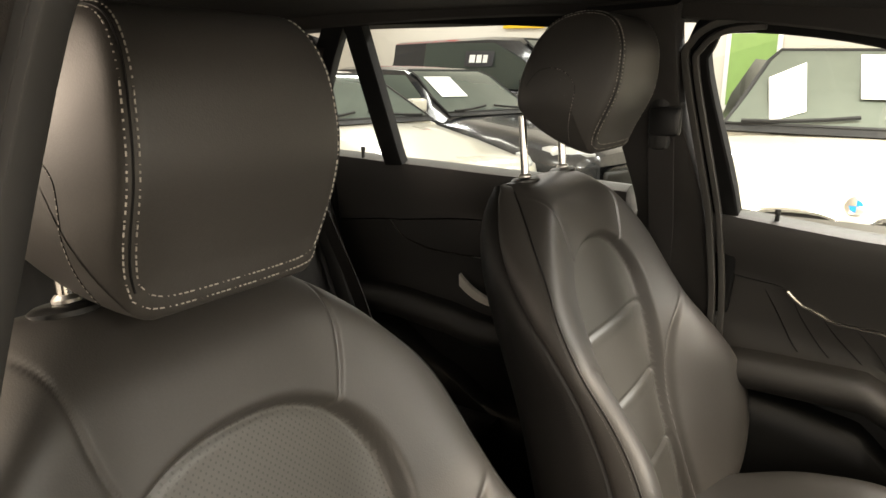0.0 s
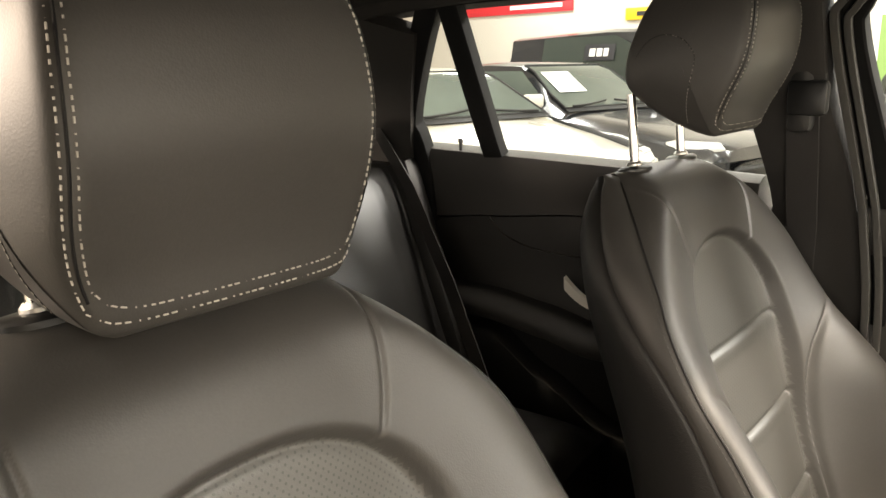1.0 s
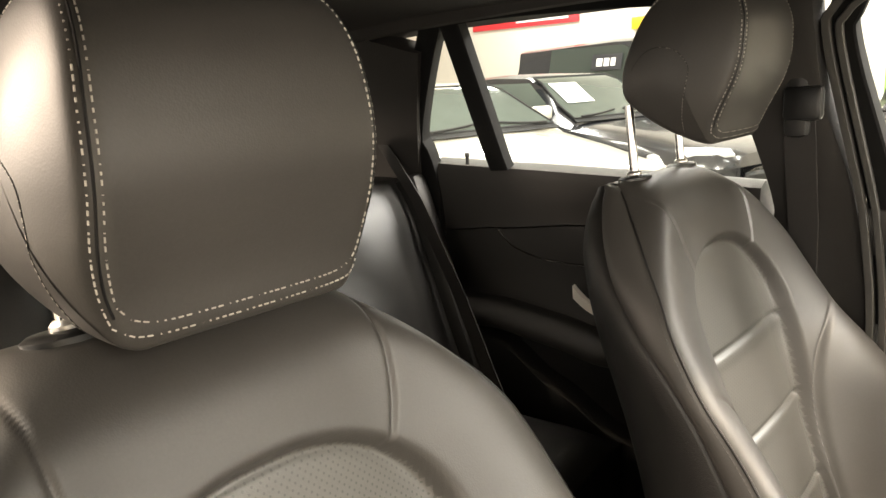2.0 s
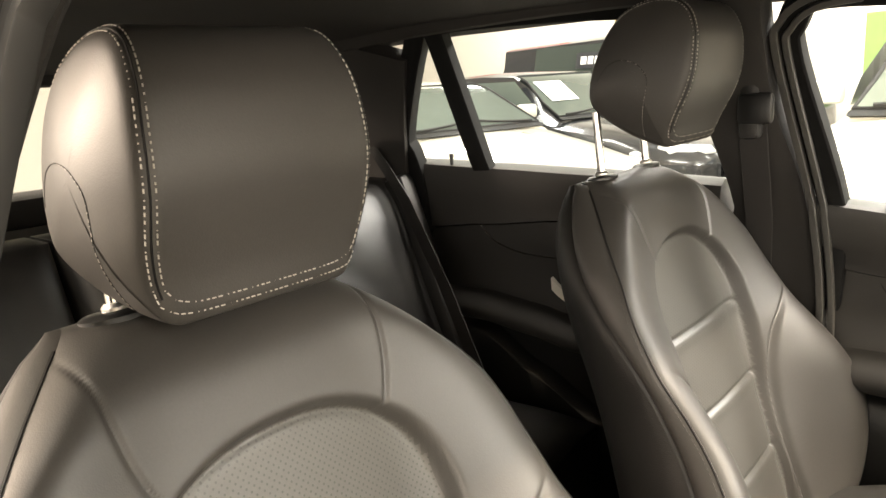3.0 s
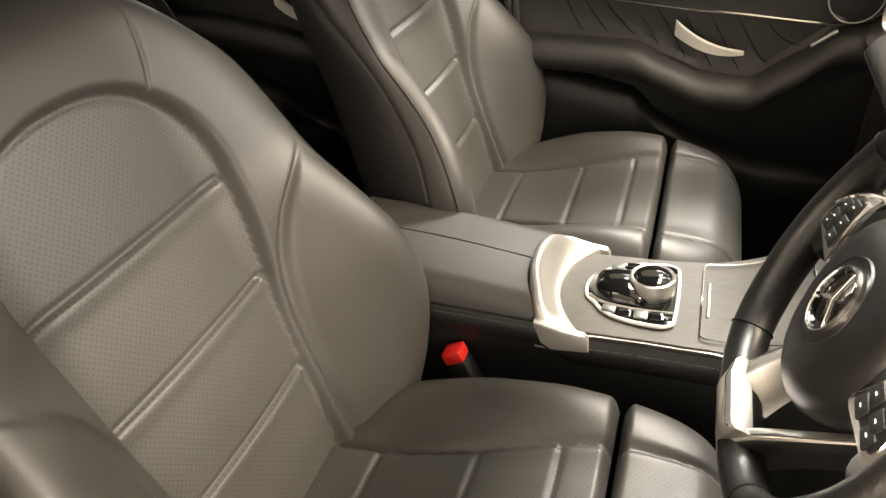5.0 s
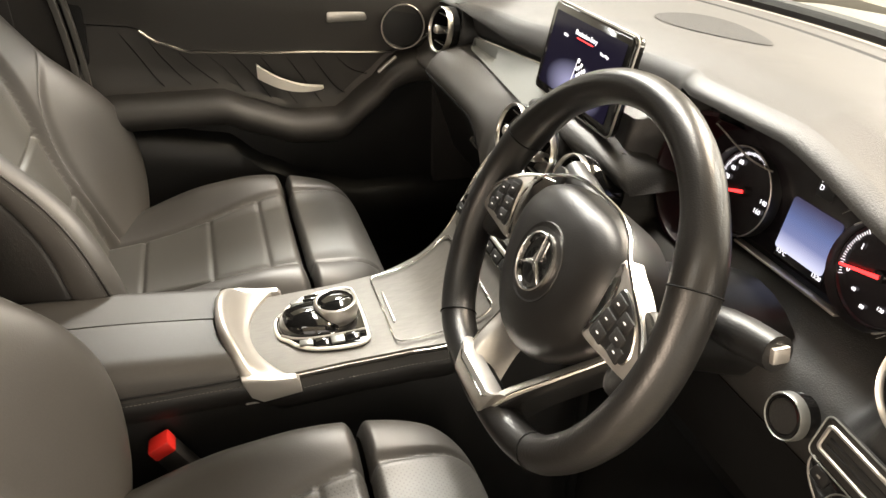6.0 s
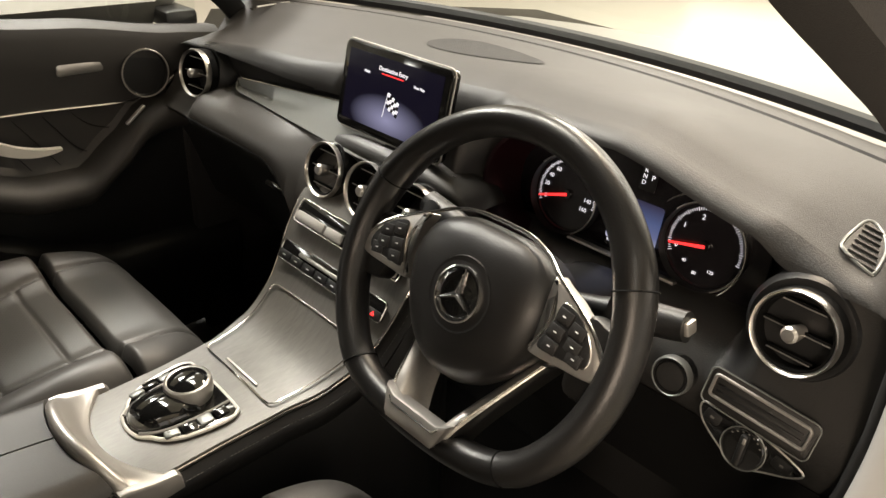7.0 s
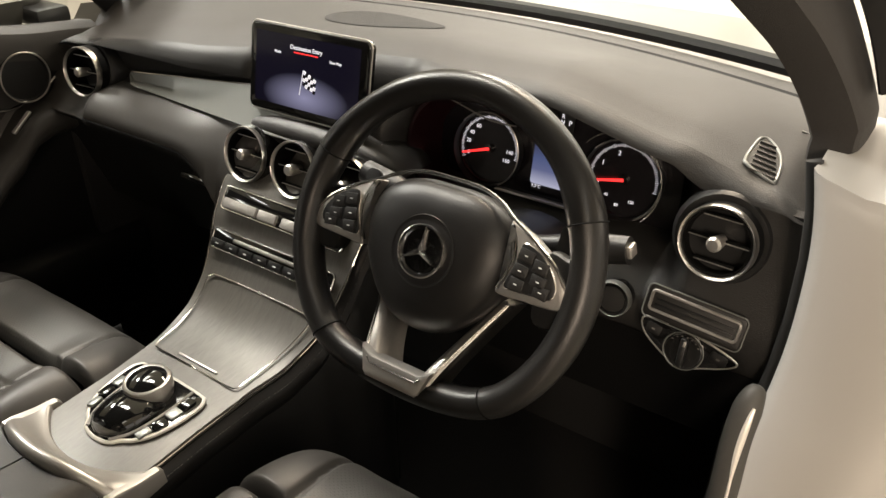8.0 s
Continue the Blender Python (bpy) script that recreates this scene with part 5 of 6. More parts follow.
part("dial_line", tube([LB @ Vector((0.0230 * math.cos(a), -0.006 + 0.0230 * math.sin(a), 0.0115)) for a in [2 * math.pi * j / 28 for j in range(28)]], 0.0008, 5, True), trim_metal, ls)
part("switch_dial", lathe([(0.0225, 0.004), (0.0225, 0.011), (0.0205, 0.0130), (0.0165, 0.0125), (0, 0.0125)], LB @ pose(0, -0.006, 0), 28), gloss, ls)
part("switch_grip", box((0, 0, 0), (0.0085, 0.036, 0.009), 0.003, LB @ pose(0, -0.006, 0.0150, 0, 0, 4)), hard, ls)
part("grip_mark", box((0, 0, 0), (0.0030, 0.0065, 0.0010), 0.0004, LB @ pose(0.0005, 0.006, 0.0197, 0, 0, 4)), satin, ls)
for x, y, w in ((-0.040, 0.004, 0.018), (0.038, -0.001, 0.020)):
    key = part("light_key", prism(rounded(w, 0.013, 0.003), LB @ pose(x, y, 0.0055, 0, 0, -8), 0.002, 0.0006), hard, ls)
    part("key_mark", box((0, 0, 0), (0.0040, 0.0022, 0.0004), 0, LB @ pose(x, y, 0.0078)), thread_grey, key)
for k in range(7):
    a = radians(35 + 18 * k)
    part("dial_mark", box((0, 0, 0), (0.0020, 0.0012, 0.0004), 0, LB @ pose(0.0186 * math.cos(a), -0.006 + 0.0186 * math.sin(a), 0.0130)), thread_grey, ls)

# ---- steering wheel ----
TAU = radians(25.5)
WN = Vector((-math.cos(TAU), 0, math.sin(TAU)))
WX = Vector((0, -1, 0))
WY = WN.cross(WX)
WM = frame_at((0.462, -0.343, 1.003), WX, WY, WN)
wheel = thing("steering_wheel", (0.466, -0.345, 1.0), "black leather flat-bottomed steering wheel with silver spokes", "steering wheel")


def rim_point(a, r=0.1722):
    x, y = r * math.cos(a), r * math.sin(a)
    cut = -0.118 * r / 0.173
    if y < cut:
        y = cut - 0.048 * (1 - math.exp(-(cut - y) / 0.048))
    return x, y + 0.003


def near(deg, at, wide):
    d = (deg - at + 180) % 360 - 180
    return math.exp(-(d / wide) ** 2)


secs = []
NR = 180
for i in range(NR):
    a = 2 * math.pi * i / NR
    x, y = rim_point(a)
    d = Vector((math.cos(a), math.sin(a), 0))
    deg = math.degrees(a)
    grip = 1.0 + 0.14 * (near(deg, 28, 12) + near(deg, 152, 12)) + 0.10 * (near(deg, 350, 34) + near(deg, 190, 34)) + 0.06 * near(deg, 270, 40)
    ring = []
    for j in range(18):
        b = 2 * math.pi * j / 18
        ring.append(WM @ (Vector((x, y, 0)) + d * (0.0160 * grip * math.cos(b)) + Vector((0, 0, 0.0190 * grip * math.sin(b)))))
    secs.append(ring)
ring_at = lambda d: secs[int(round(d / 2)) % NR]
wr = part("rim", loft([ring_at(d) for d in range(24, 157, 2)], True, False), wheel_leather, wheel, "black leather rim with pierced grips")
part("rim_base", loft([ring_at(d) for d in range(230, 309, 2)], True, False), wheel_leather, wheel)
for d0, d1 in ((156, 231), (308, 385)):
    part("rim_grip", loft([ring_at(d) for d in range(d0, d1, 2)], True, False), wheel_perf, wheel, "finely pierced leather grip")
for deg in (24, 156, 230, 308):
    part("rim_seam", tube([p + (p - sum(ring_at(deg), Vector()) / 18) * 0.02 for p in ring_at(deg)], 0.0009, 5, True), shade_gap_black, wr)
# airbag cover
bag = []
outline = [(0, 0.0765), (0.035, 0.0755), (0.062, 0.067), (0.081, 0.052), (0.0905, 0.030), (0.0895, 0.004), (0.080, -0.028), (0.058, -0.060), (0.031, -0.079), (0, -0.085)]
outline += [(-x, y) for x, y in outline[-2:0:-1]]
ol = [(v.x, v.y) for v in smooth_line([(x, y, 0) for x, y in outline], 5, True)]
for sc, h in ((0.90, -0.060), (0.97, -0.035), (1.0, -0.016), (0.99, -0.006), (0.95, 0.003), (0.88, 0.0095), (0.76, 0.0155), (0.60, 0.0195), (0.40, 0.0215), (0.2, 0.022), (0.02, 0.022)):
    bag.append([WM @ Vector((x * sc, y * sc - 0.004, h)) for x, y in ol])
part("airbag_cover", loft(bag), leather_smooth, wheel, "padded black airbag cover", sharp=60)
EM = WM @ pose(0, 0.0, 0.0215)
part("badge_dish", lathe([(0.040, -0.004), (0.038, 0.0005), (0.031, -0.001), (0.0, -0.001)], EM, 40), leather_smooth, wheel)
em = part("emblem", lathe([(0.0275, -0.004), (0.0275, 0.002), (0.0245, 0.003), (0.023, 0.0005), (0.0, 0.0005)], EM, 40), gloss, wheel, "round chrome badge")
part("emblem_ring", lathe([(0.0290, 0.0), (0.0285, 0.004), (0.0270, 0.0045), (0.0262, 0.002), (0.0265, 0.0)], EM, 40), chrome, em)
for k in range(3):
    part("emblem_spoke", prism([(0, -0.0036), (0.0262, -0.0003), (0.0262, 0.0003), (0, 0.0036)], EM @ pose(0, 0, 0.001, 0, 0, 90 + 120 * k), 0.0036, 0.0014), chrome, em)


def outline_of(pts, s):
    return [(s * v.x, v.y) for v in smooth_line([(x, y, 0) for x, y in pts], 4, True)]


# side spokes with switch pads
for s in (1, -1):
    fr = [(0.084, 0.056), (0.096, 0.051), (0.114, 0.043), (0.138, 0.027), (0.155, 0.010), (0.160, -0.008), (0.152, -0.015), (0.120, -0.017), (0.088, -0.018), (0.0855, -0.010), (0.092, 0.004), (0.0955, 0.020), (0.093, 0.036)]
    sp = part("spoke", prism(outline_of(fr, s), WM @ pose(0, 0, -0.012), 0.021, 0.004), satin, wheel, "satin silver spoke surround")
    kf = [(0.106, 0.039), (0.121, 0.035), (0.137, 0.023), (0.147, 0.007), (0.146, -0.004), (0.138, -0.007), (0.118, -0.008), (0.098, -0.009), (0.094, -0.004), (0.0975, 0.008), (0.101, 0.020), (0.102, 0.032)]
    kp = part("switch_pad", prism(outline_of(kf, s), WM @ pose(0, 0, 0.0075), 0.004, 0.0012), hard, sp, "black switch pad")
    part("pad_rim", tube([WM @ Vector((x, y, 0.0095)) for x, y in outline_of(kf, s)], 0.0009, 5, True), chrome, kp)
    for i, (kx, ky) in enumerate(((0.111, 0.028), (0.128, 0.021), (0.108, 0.012), (0.129, 0.007), (0.107, -0.002), (0.134, -0.002))):
        part("switch_key", box((0, 0, 0), (0.017, 0.013, 0.003), 0.0016, WM @ pose(s * kx, ky, 0.0115, 0, 0, s * -8)), soft, kp)
        part("key_mark", box((0, 0, 0), (0.0034, 0.0010, 0.0004), 0, WM @ pose(s * kx, ky, 0.0132, 0, 0, s * -8)), ink, kp)
    arm = [(0.125, 0.034), (0.150, 0.034), (0.172, 0.030), (0.176, 0.0), (0.168, -0.035), (0.150, -0.038), (0.125, -0.030)]
    part("spoke_arm", prism(outline_of(arm, s), WM @ pose(0, 0, -0.020), 0.022, 0.006), wheel_leather, wheel)
    # bright edge that sweeps over the cover
    part("spoke_edge", tube([WM @ Vector((s * v.x, v.y, v.z)) for v in smooth_line([(0.0, 0.0795, -0.006), (0.036, 0.0780, -0.005), (0.064, 0.0695, -0.002), (0.086, 0.0570, 0.004), (0.114, 0.0430, 0.008), (0.140, 0.0260, 0.008), (0.157, 0.0080, 0.008)], 6)], 0.0022, 6), chrome, wheel)
    part("spoke_edge", tube([WM @ Vector((s * v.x, v.y, v.z)) for v in smooth_line([(0.084, 0.055, 0.004), (0.0935, 0.036, 0.008), (0.0955, 0.020, 0.008), (0.092, 0.003, 0.008), (0.0855, -0.012, 0.007)], 6)], 0.0016, 6), chrome, wheel)
# lower spoke: an open silver V of two deep blades and a foot
for s in (1, -1):
    skin = []
    blade = smooth_line([(s * 0.078, -0.036, -0.044), (s * 0.058, -0.078, -0.022), (s * 0.043, -0.115, 0.002), (s * 0.033, -0.142, 0.013)], 6)
    secs = []
    for i, v in enumerate(blade):
        w = 0.0058 + 0.003 * i / len(blade)
        secs.append([WM @ (v + Vector((s * dx * w, 0, dz))) for dx, dz in ((1.0, 0.004), (0.5, 0.006), (-0.4, 0.005), (-1.0, 0.001), (-1.9, -0.024), (-2.1, -0.036), (0.8, -0.036))])
        skin.append([WM @ (v + Vector((s * dx * w, 0, dz))) for dx, dz in ((1.02, 0.0035), (1.25, 0.001), (1.45, -0.010), (1.4, -0.038), (0.7, -0.038), (0.9, 0.0))])
    part("lower_spoke", loft(secs), satin, wheel, "satin silver lower spoke")
    part("spoke_back", loft(skin), wheel_leather, wheel)
    part("spoke_line", tube([WM @ (v + Vector((s * 0.004, 0, 0.006))) for v in blade], 0.0012, 5), chrome, wheel)
part("spoke_foot", prism([(-0.047, -0.118), (-0.031, -0.126), (0.031, -0.126), (0.047, -0.118), (0.038, -0.146), (0.033, -0.151), (-0.033, -0.151), (-0.038, -0.146)], WM @ pose(0, 0, 0.002), 0.021, 0.005), satin, wheel)
part("foot_line", tube([WM @ Vector((x, y, 0.0225)) for x, y in ((-0.036, -0.128), (-0.030, -0.134), (0.030, -0.134), (0.036, -0.128))], 0.0012, 5), chrome, wheel)
# blackened to stand for the shade behind the wheel
part("hub_back", lathe([(0.055, -0.10), (0.058, -0.05), (0.05, -0.02), (0, -0.02)], WM @ pose(0, -0.015, 0), 32), shade_gap_black, wheel)
part("column_cover", loft([[Vector((x, -0.345 + w * math.cos(a), zc0 + h * math.sin(a))) for a in [2 * math.pi * j / 20 for j in range(20)]] for x, w, h, zc0 in ((0.53, 0.055, 0.05, 0.955), (0.60, 0.065, 0.052, 0.925), (0.70, 0.075, 0.055, 0.895))]), hard, wheel)
# stalks and shift paddles
for s, nm, ln in ((1, "wiper_stalk", 0.145), (-1, "gear_stalk", 0.150)):
    p0 = Vector((0.56, -0.345 - s * 0.055, 0.985))
    p1 = Vector((0.565, -0.345 - s * ln, 1.005))
    pts = [p0.lerp(p1, t) for t in (0, 0.3, 0.55, 0.75, 0.98, 1.0)]
    pts.append(p1 + (p1 - p0).normalized() * 0.03)
    stalk = part(nm, tube(pts, [0.010, 0.011, 0.014, 0.0165, 0.017, 0.0165, 0.015], 14), hard, wheel)
    d = (p1 - p0).normalized()
    part("stalk_cap", box((0, 0, 0), (0.016, 0.006, 0.014), 0.002, frame_at(pts[-1] + d * 0.002, Vector((1, 0, 0)), d, Vector((1, 0, 0)).cross(d))), satin, stalk)
    part("shift_paddle", prism(rounded(0.022, 0.062, 0.008), WM @ pose(s * 0.128, 0.032, -0.045), 0.004, 0.001), hard, wheel)

# ---- seats ----
RC = radians(20)
BU = Vector((-math.sin(RC), 0, math.cos(RC)))
BW = Vector((math.cos(RC), 0, math.sin(RC)))
B0 = Vector((-0.042, 0, 0.60))
UT = 0.668
HWB = [(0.0, 0.232), (0.06, 0.266), (0.12, 0.292), (0.18, 0.298), (0.24, 0.286), (0.30, 0.268), (0.36, 0.255), (0.42, 0.249), (0.48, 0.239), (0.53, 0.219), (0.57, 0.193), (0.605, 0.164), (0.635, 0.136), (0.668, 0.104)]
BOLSTER = [(0.0, 0.035), (0.06, 0.066), (0.13, 0.088), (0.20, 0.096), (0.27, 0.090), (0.34, 0.075), (0.40, 0.052), (0.46, 0.033), (0.52, 0.020), (0.58, 0.010), (0.64, 0.0)]
INSERT = [(0.0, 0.100), (0.16, 0.116), (0.285, 0.132), (0.36, 0.141), (0.43, 0.145)]


SHOULDER = [(0.50, 0.092), (0.52, 0.103), (0.55, 0.115), (0.585, 0.122), (0.62, 0.124), (0.67, 0.128)]
FLANK = [(0.0, 0.010), (0.10, 0.050), (0.18, 0.066), (0.25, 0.070), (0.33, 0.052), (0.42, 0.024), (0.52, -0.018), (0.60, -0.040), (0.668, -0.052)]


def back_point(u, v, w):
    return B0 + BU * u + BW * w + Vector((0, v, 0))


def arch(u):
    """Half width of the insert at the height u."""
    if u > 0.546:
        return 0.0
    return flow(INSERT, u) * max(0, 1 - (max(0, u - 0.42) / 0.126) ** 2.25) ** (1 / 2.25)


SEAMS = (0.406, 0.284, 0.162)


CREASE = [(0.0, 0.128), (0.16, 0.132), (0.27, 0.145), (0.33, 0.168), (0.37, 0.200), (0.41, 0.248)]


def seat_front(u, v):
    hw = flow(HWB, u)
    av = abs(v)
    w = 0.030
    amp = flow(BOLSTER, u)
    w += amp * 0.78 * sstep(0.42, 0.95, av / hw)
    if u < 0.41:
        vc = flow(CREASE, u)
        t = (av - vc) / 0.11
        if t > 0:
            w += amp * 0.26 * math.sin(min(1, t) * math.pi / 2) * sstep(0.415, 0.24, u)
        w -= 0.009 * math.exp(-((av - vc) / 0.006) ** 2) * sstep(0.0, 0.06, u) * sstep(0.41, 0.33, u)
    k = flow(INSERT, u)
    if u > 0.42:
        dist = ((((u - 0.42) / 0.126) ** 2.25 + (av / k) ** 2.25) ** (1 / 2.25) - 1) * 0.135
    else:
        dist = av - k
    inside = 1 - sstep(-0.009, 0.005, dist)
    w -= 0.020 * inside
    w -= 0.012 * math.exp(-(dist / 0.0050) ** 2)
    for s in SEAMS:
        w -= inside * (0.0055 * math.exp(-((u - s) / 0.0036) ** 2) - 0.0018 * math.exp(-((u - s + 0.011) / 0.009) ** 2))
    w += inside * 0.006 * (1 - min(1, av / 0.13) ** 2)
    # shoulder seams
    if 0.49 < u:
        w -= 0.0030 * math.exp(-((av - flow(SHOULDER, u)) / 0.0024) ** 2) * sstep(-0.002, 0.008, dist)
    return w


def seat_region(u, v):
    k = arch(u)
    if abs(v) < k and u < 0.546:
        return 2 + sum(u < s for s in SEAMS)
    if u < 0.41 and abs(v) > flow(CREASE, u):
        return 6 if v > 0 else 7
    if u < 0.515 or abs(v) > flow(SHOULDER, u):
        return 0 if v > 0 else 1
    return 8


def backrest(root):
    nu, nv = 250, 190
    pts = []
    for i in range(nu + 1):
        u0 = UT * i / nu
        row = []
        for j in range(nv + 1):
            s = -1 + 2 * j / nv
            s = math.copysign(1 - (1 - abs(s)) ** 1.35, s)
            te = max(0, (u0 - (UT - 0.09)) / 0.09)
            u = u0
            hw = flow(HWB, u)
            v = s * hw
            k = sstep(0.50, 0.66, u)
            round_s = 1 - (0.09 + 0.38 * k) * abs(s) ** (24 - 15 * k)
            round_t = math.sqrt(max(0, 1 - te ** 2.2))
            w = -0.055 + (0.055 + seat_front(u, v)) * round_s * (0.12 + 0.88 * round_t)
            row.append(back_point(u, v, w))
        pts.append(row)
    faces = {}
    for i in range(nu):
        for j in range(nv):
            um = UT * (i + 0.5) / nu
            s = -1 + 2 * (j + 0.5) / nv
            s = math.copysign(1 - (1 - abs(s)) ** 1.35, s)
            faces.setdefault(seat_region(um, s * flow(HWB, um)), []).append((i, j))
    names = {0: "side_bolster", 1: "side_bolster", 2: "backrest_insert", 3: "backrest_insert", 4: "backrest_insert", 5: "backrest_insert", 6: "bolster_wedge", 7: "bolster_wedge", 8: "shoulder_panel"}
    nrm = grid_normals(pts)
    for r, fs in sorted(faces.items()):
        idx, vs, ns, qs = {}, [], [], []
        for i, j in fs:
            q = []
            for a in ((i, j), (i, j + 1), (i + 1, j + 1), (i + 1, j)):
                if a not in idx:
                    idx[a] = len(vs)
                    vs.append(pts[a[0]][a[1]] + Vector((0, root.location.y, 0)))
                    ns.append(nrm[a[0]][a[1]])
                q.append(idx[a])
            qs.append(q)
        shell_part(names[r], vs, qs, ns, leather_perf if 2 <= r <= 5 else leather, root)
    # flanks: piping and stitches on the edge, a leather panel behind it
    y0 = Vector((0, root.location.y, 0))

    def edge_w(u):
        te = max(0, (u - (UT - 0.09)) / 0.09)
        return -0.055 + (0.055 + seat_front(u, flow(HWB, u))) * (0.91 - 0.38 * sstep(0.50, 0.66, u)) * (0.12 + 0.88 * math.sqrt(max(0, 1 - te ** 2.2)))

    for sgn in (1, -1):
        line, panel = [], []
        for i in range(81):
            u = UT * i / 80
            hw, we = flow(HWB, u), edge_w(u)
            wb = min(flow(FLANK, u), we - 0.004)
            if 0.02 < u < 0.655:
                line.append(back_point(u, sgn * (hw + 0.0006), we - 0.001) + y0)
            full = 0.016 * sstep(0.48, 0.62, u) * (1 - 0.6 * sstep(0.645, UT, u))
            panel.append([back_point(u, sgn * (hw + d + full * min(1.0, max(0.0, q)) ** 0.6), we + (wb - we) * q) + y0 for q, d in ((-0.02, -0.002), (0.0, 0.0), (0.25, 0.0035), (0.5, 0.0050), (0.75, 0.0040), (0.95, 0.0), (1.0, -0.004), (1.0, -0.02))])
        part("flank_panel", loft(panel, False, False), leather, root, sharp=60)
        part("piping", tube(line, 0.0016, 6), leather_smooth, root)
        for d in (0.006, 0.013):
            stitches([p + BW * -d + Vector((0, sgn * 0.0025, 0)) for p in line], root, root, yarn=thread_dark)
    # back shell
    secs = []
    for i in range(41):
        u = UT * i / 40
        hw = flow(HWB, u) + 0.016 * sstep(0.48, 0.62, u) * (1 - 0.6 * sstep(0.645, UT, u))
        te = max(0, (u - (UT - 0.08)) / 0.08)
        d = 0.055 * math.sqrt(max(0, 1 - te ** 2)) + 0.002
        wb = min(flow(FLANK, u), edge_w(u) - 0.004)
        ring = [back_point(u, -hw + 0.010, wb + 0.004) + y0, back_point(u, -hw + 0.002, wb - 0.001) + y0, back_point(u, -hw, wb - 0.006) + y0]
        for j in range(25):
            t = -1 + 2 * j / 24
            v = hw * 0.985 * math.copysign(1 - (1 - abs(t)) ** 1.5, t)
            ring.append(back_point(u, v, min(wb - 0.010, -0.054 - d * (1 - abs(v / hw) ** 3.2) ** 0.6 + (wb + 0.044) * abs(v / hw) ** 7)) + y0)
        ring += [back_point(u, hw, wb - 0.006) + y0, back_point(u, hw - 0.002, wb - 0.001) + y0, back_point(u, hw - 0.010, wb + 0.004) + y0]
        secs.append(ring)
    part("back_shell", loft(secs, False, False), soft, root, "black padded rear shell", sharp=60)


# side view of a headrest: (forwards, up)
REST = [(0.026, 0.004), (0.036, 0.035), (0.053, 0.076), (0.060, 0.100), (0.062, 0.125), (0.059, 0.160), (0.045, 0.188), (0.021, 0.202), (-0.014, 0.203), (-0.050, 0.190), (-0.074, 0.165), (-0.090, 0.130), (-0.100, 0.090), (-0.098, 0.060), (-0.082, 0.042), (-0.042, 0.018), (0.0, 0.003)]


def headrest(root, base, tilt, foot_lift):
    """A leather headrest with a crisp seam between front panel and flanks, on two chrome posts."""
    y0 = root.location.y + 0.006
    M = Matrix.Translation((base[0], y0, base[1] + 0.1)) @ Matrix.Rotation(-tilt, 4, "Y") @ Matrix.Translation((0, 0, -0.1))
    prof = [Vector((v.x, v.z)) for v in smooth_line([(x, 0, z) for x, z in REST], 6, True)]
    n = len(prof)
    mid = Vector((-0.020, 0.105))
    HW, R = 0.0985, 0.013
    out2 = []
    for i in range(n):
        d = prof[(i + 1) % n] - prof[i - 1]
        out2.append(Vector((d.y, -d.x)).normalized())

    def at(i, y, inset, shrink=1.0):
        """The point over profile node i at the half width y (before the taper)."""
        p = prof[i % n]
        q = mid + (p - mid) * shrink - out2[i % n] * inset
        front = max(0.0, out2[i % n].x)
        t = y / HW
        x = q.x - 0.005 * front * t * t
        taper = 1 - 0.13 * max(0, (q.y - 0.09) / 0.11) ** 2 - 0.19 * max(0, (0.075 - q.y) / 0.075) ** 2.2
        return M @ Vector((x, y * taper, q.y))

    stations = []
    for k in range(8):
        a = radians(11 * k)
        stations.append((HW - R + R * math.sin(a) + 0.003 * k / 7, R * (1 - math.cos(a)), 1.0))
    for f in (0.05, 0.12, 0.22, 0.35, 0.5, 0.65, 0.8, 0.92, 0.995):
        stations.append((HW + 0.003 + 0.010 * (1 - (1 - f) ** 2.0), R * 0.80 * (1 - f), 1 - f))
    side = [[at(i, y, ins, sh) for i in range(n)] for y, ins, sh in stations]
    other = [[at(i, -y, ins, sh) for i in range(n)] for y, ins, sh in stations]
    flat = [[at(i, y, 0.0) for i in range(n)] for y in [(HW - R) * (k / 6) for k in range(-5, 6)]]
    rings = list(reversed(other)) + flat + side
    skin = BVHTree.FromPolygons([p for r in rings for p in r], [(a * n + i, a * n + (i + 1) % n, (a + 1) * n + (i + 1) % n, (a + 1) * n + i) for a in range(len(rings) - 1) for i in range(n)])
    hr = part("headrest", loft(rings), leather, root, "padded leather headrest with pale double stitching", sharp=70)
    core = M @ Vector((mid.x, 0, mid.y))

    def snap(p):
        spot, out = skin.find_nearest(p)[:2]
        return spot + out * (0.0005 if out.dot(spot - core) > 0 else -0.0005)

    # two rows of stitches down each edge and across the lower edge
    def edge(y, ins, s, i):
        p = at(i, s * y, ins)
        q = at(i, s * y, ins + 0.01)
        return p + (p - q).normalized() * 0.0004

    first = 58
    for ang, up in ((23, 2.7), (50, 1.3)):
        y, ins = HW - R + R * math.sin(radians(ang)) + 0.003 * ang / 77, R * (1 - math.cos(radians(ang)))
        i0 = int(math.ceil(up + 1.6))
        left = [edge(y, ins, -1, i) for i in range(first, i0 - 1, -1)]
        right = [edge(y, ins, 1, i) for i in range(i0, first + 1)]
        low = []
        for k in range(1, 40):
            t = -1 + 2 * k / 40
            i = up + 1.6 * abs(t) ** 9
            a = int(math.floor(i))
            p = at(a, t * y, ins).lerp(at(a + 1, t * y, ins), i - a)
            low.append(p + M.to_3x3() @ Vector((out2[a % n].x, 0, out2[a % n].y)) * (ins * (1 - abs(t) ** 9) + 0.0004))
        stitches([snap(p) for p in left + low + right], root, hr, 0.0050, 0.00060)
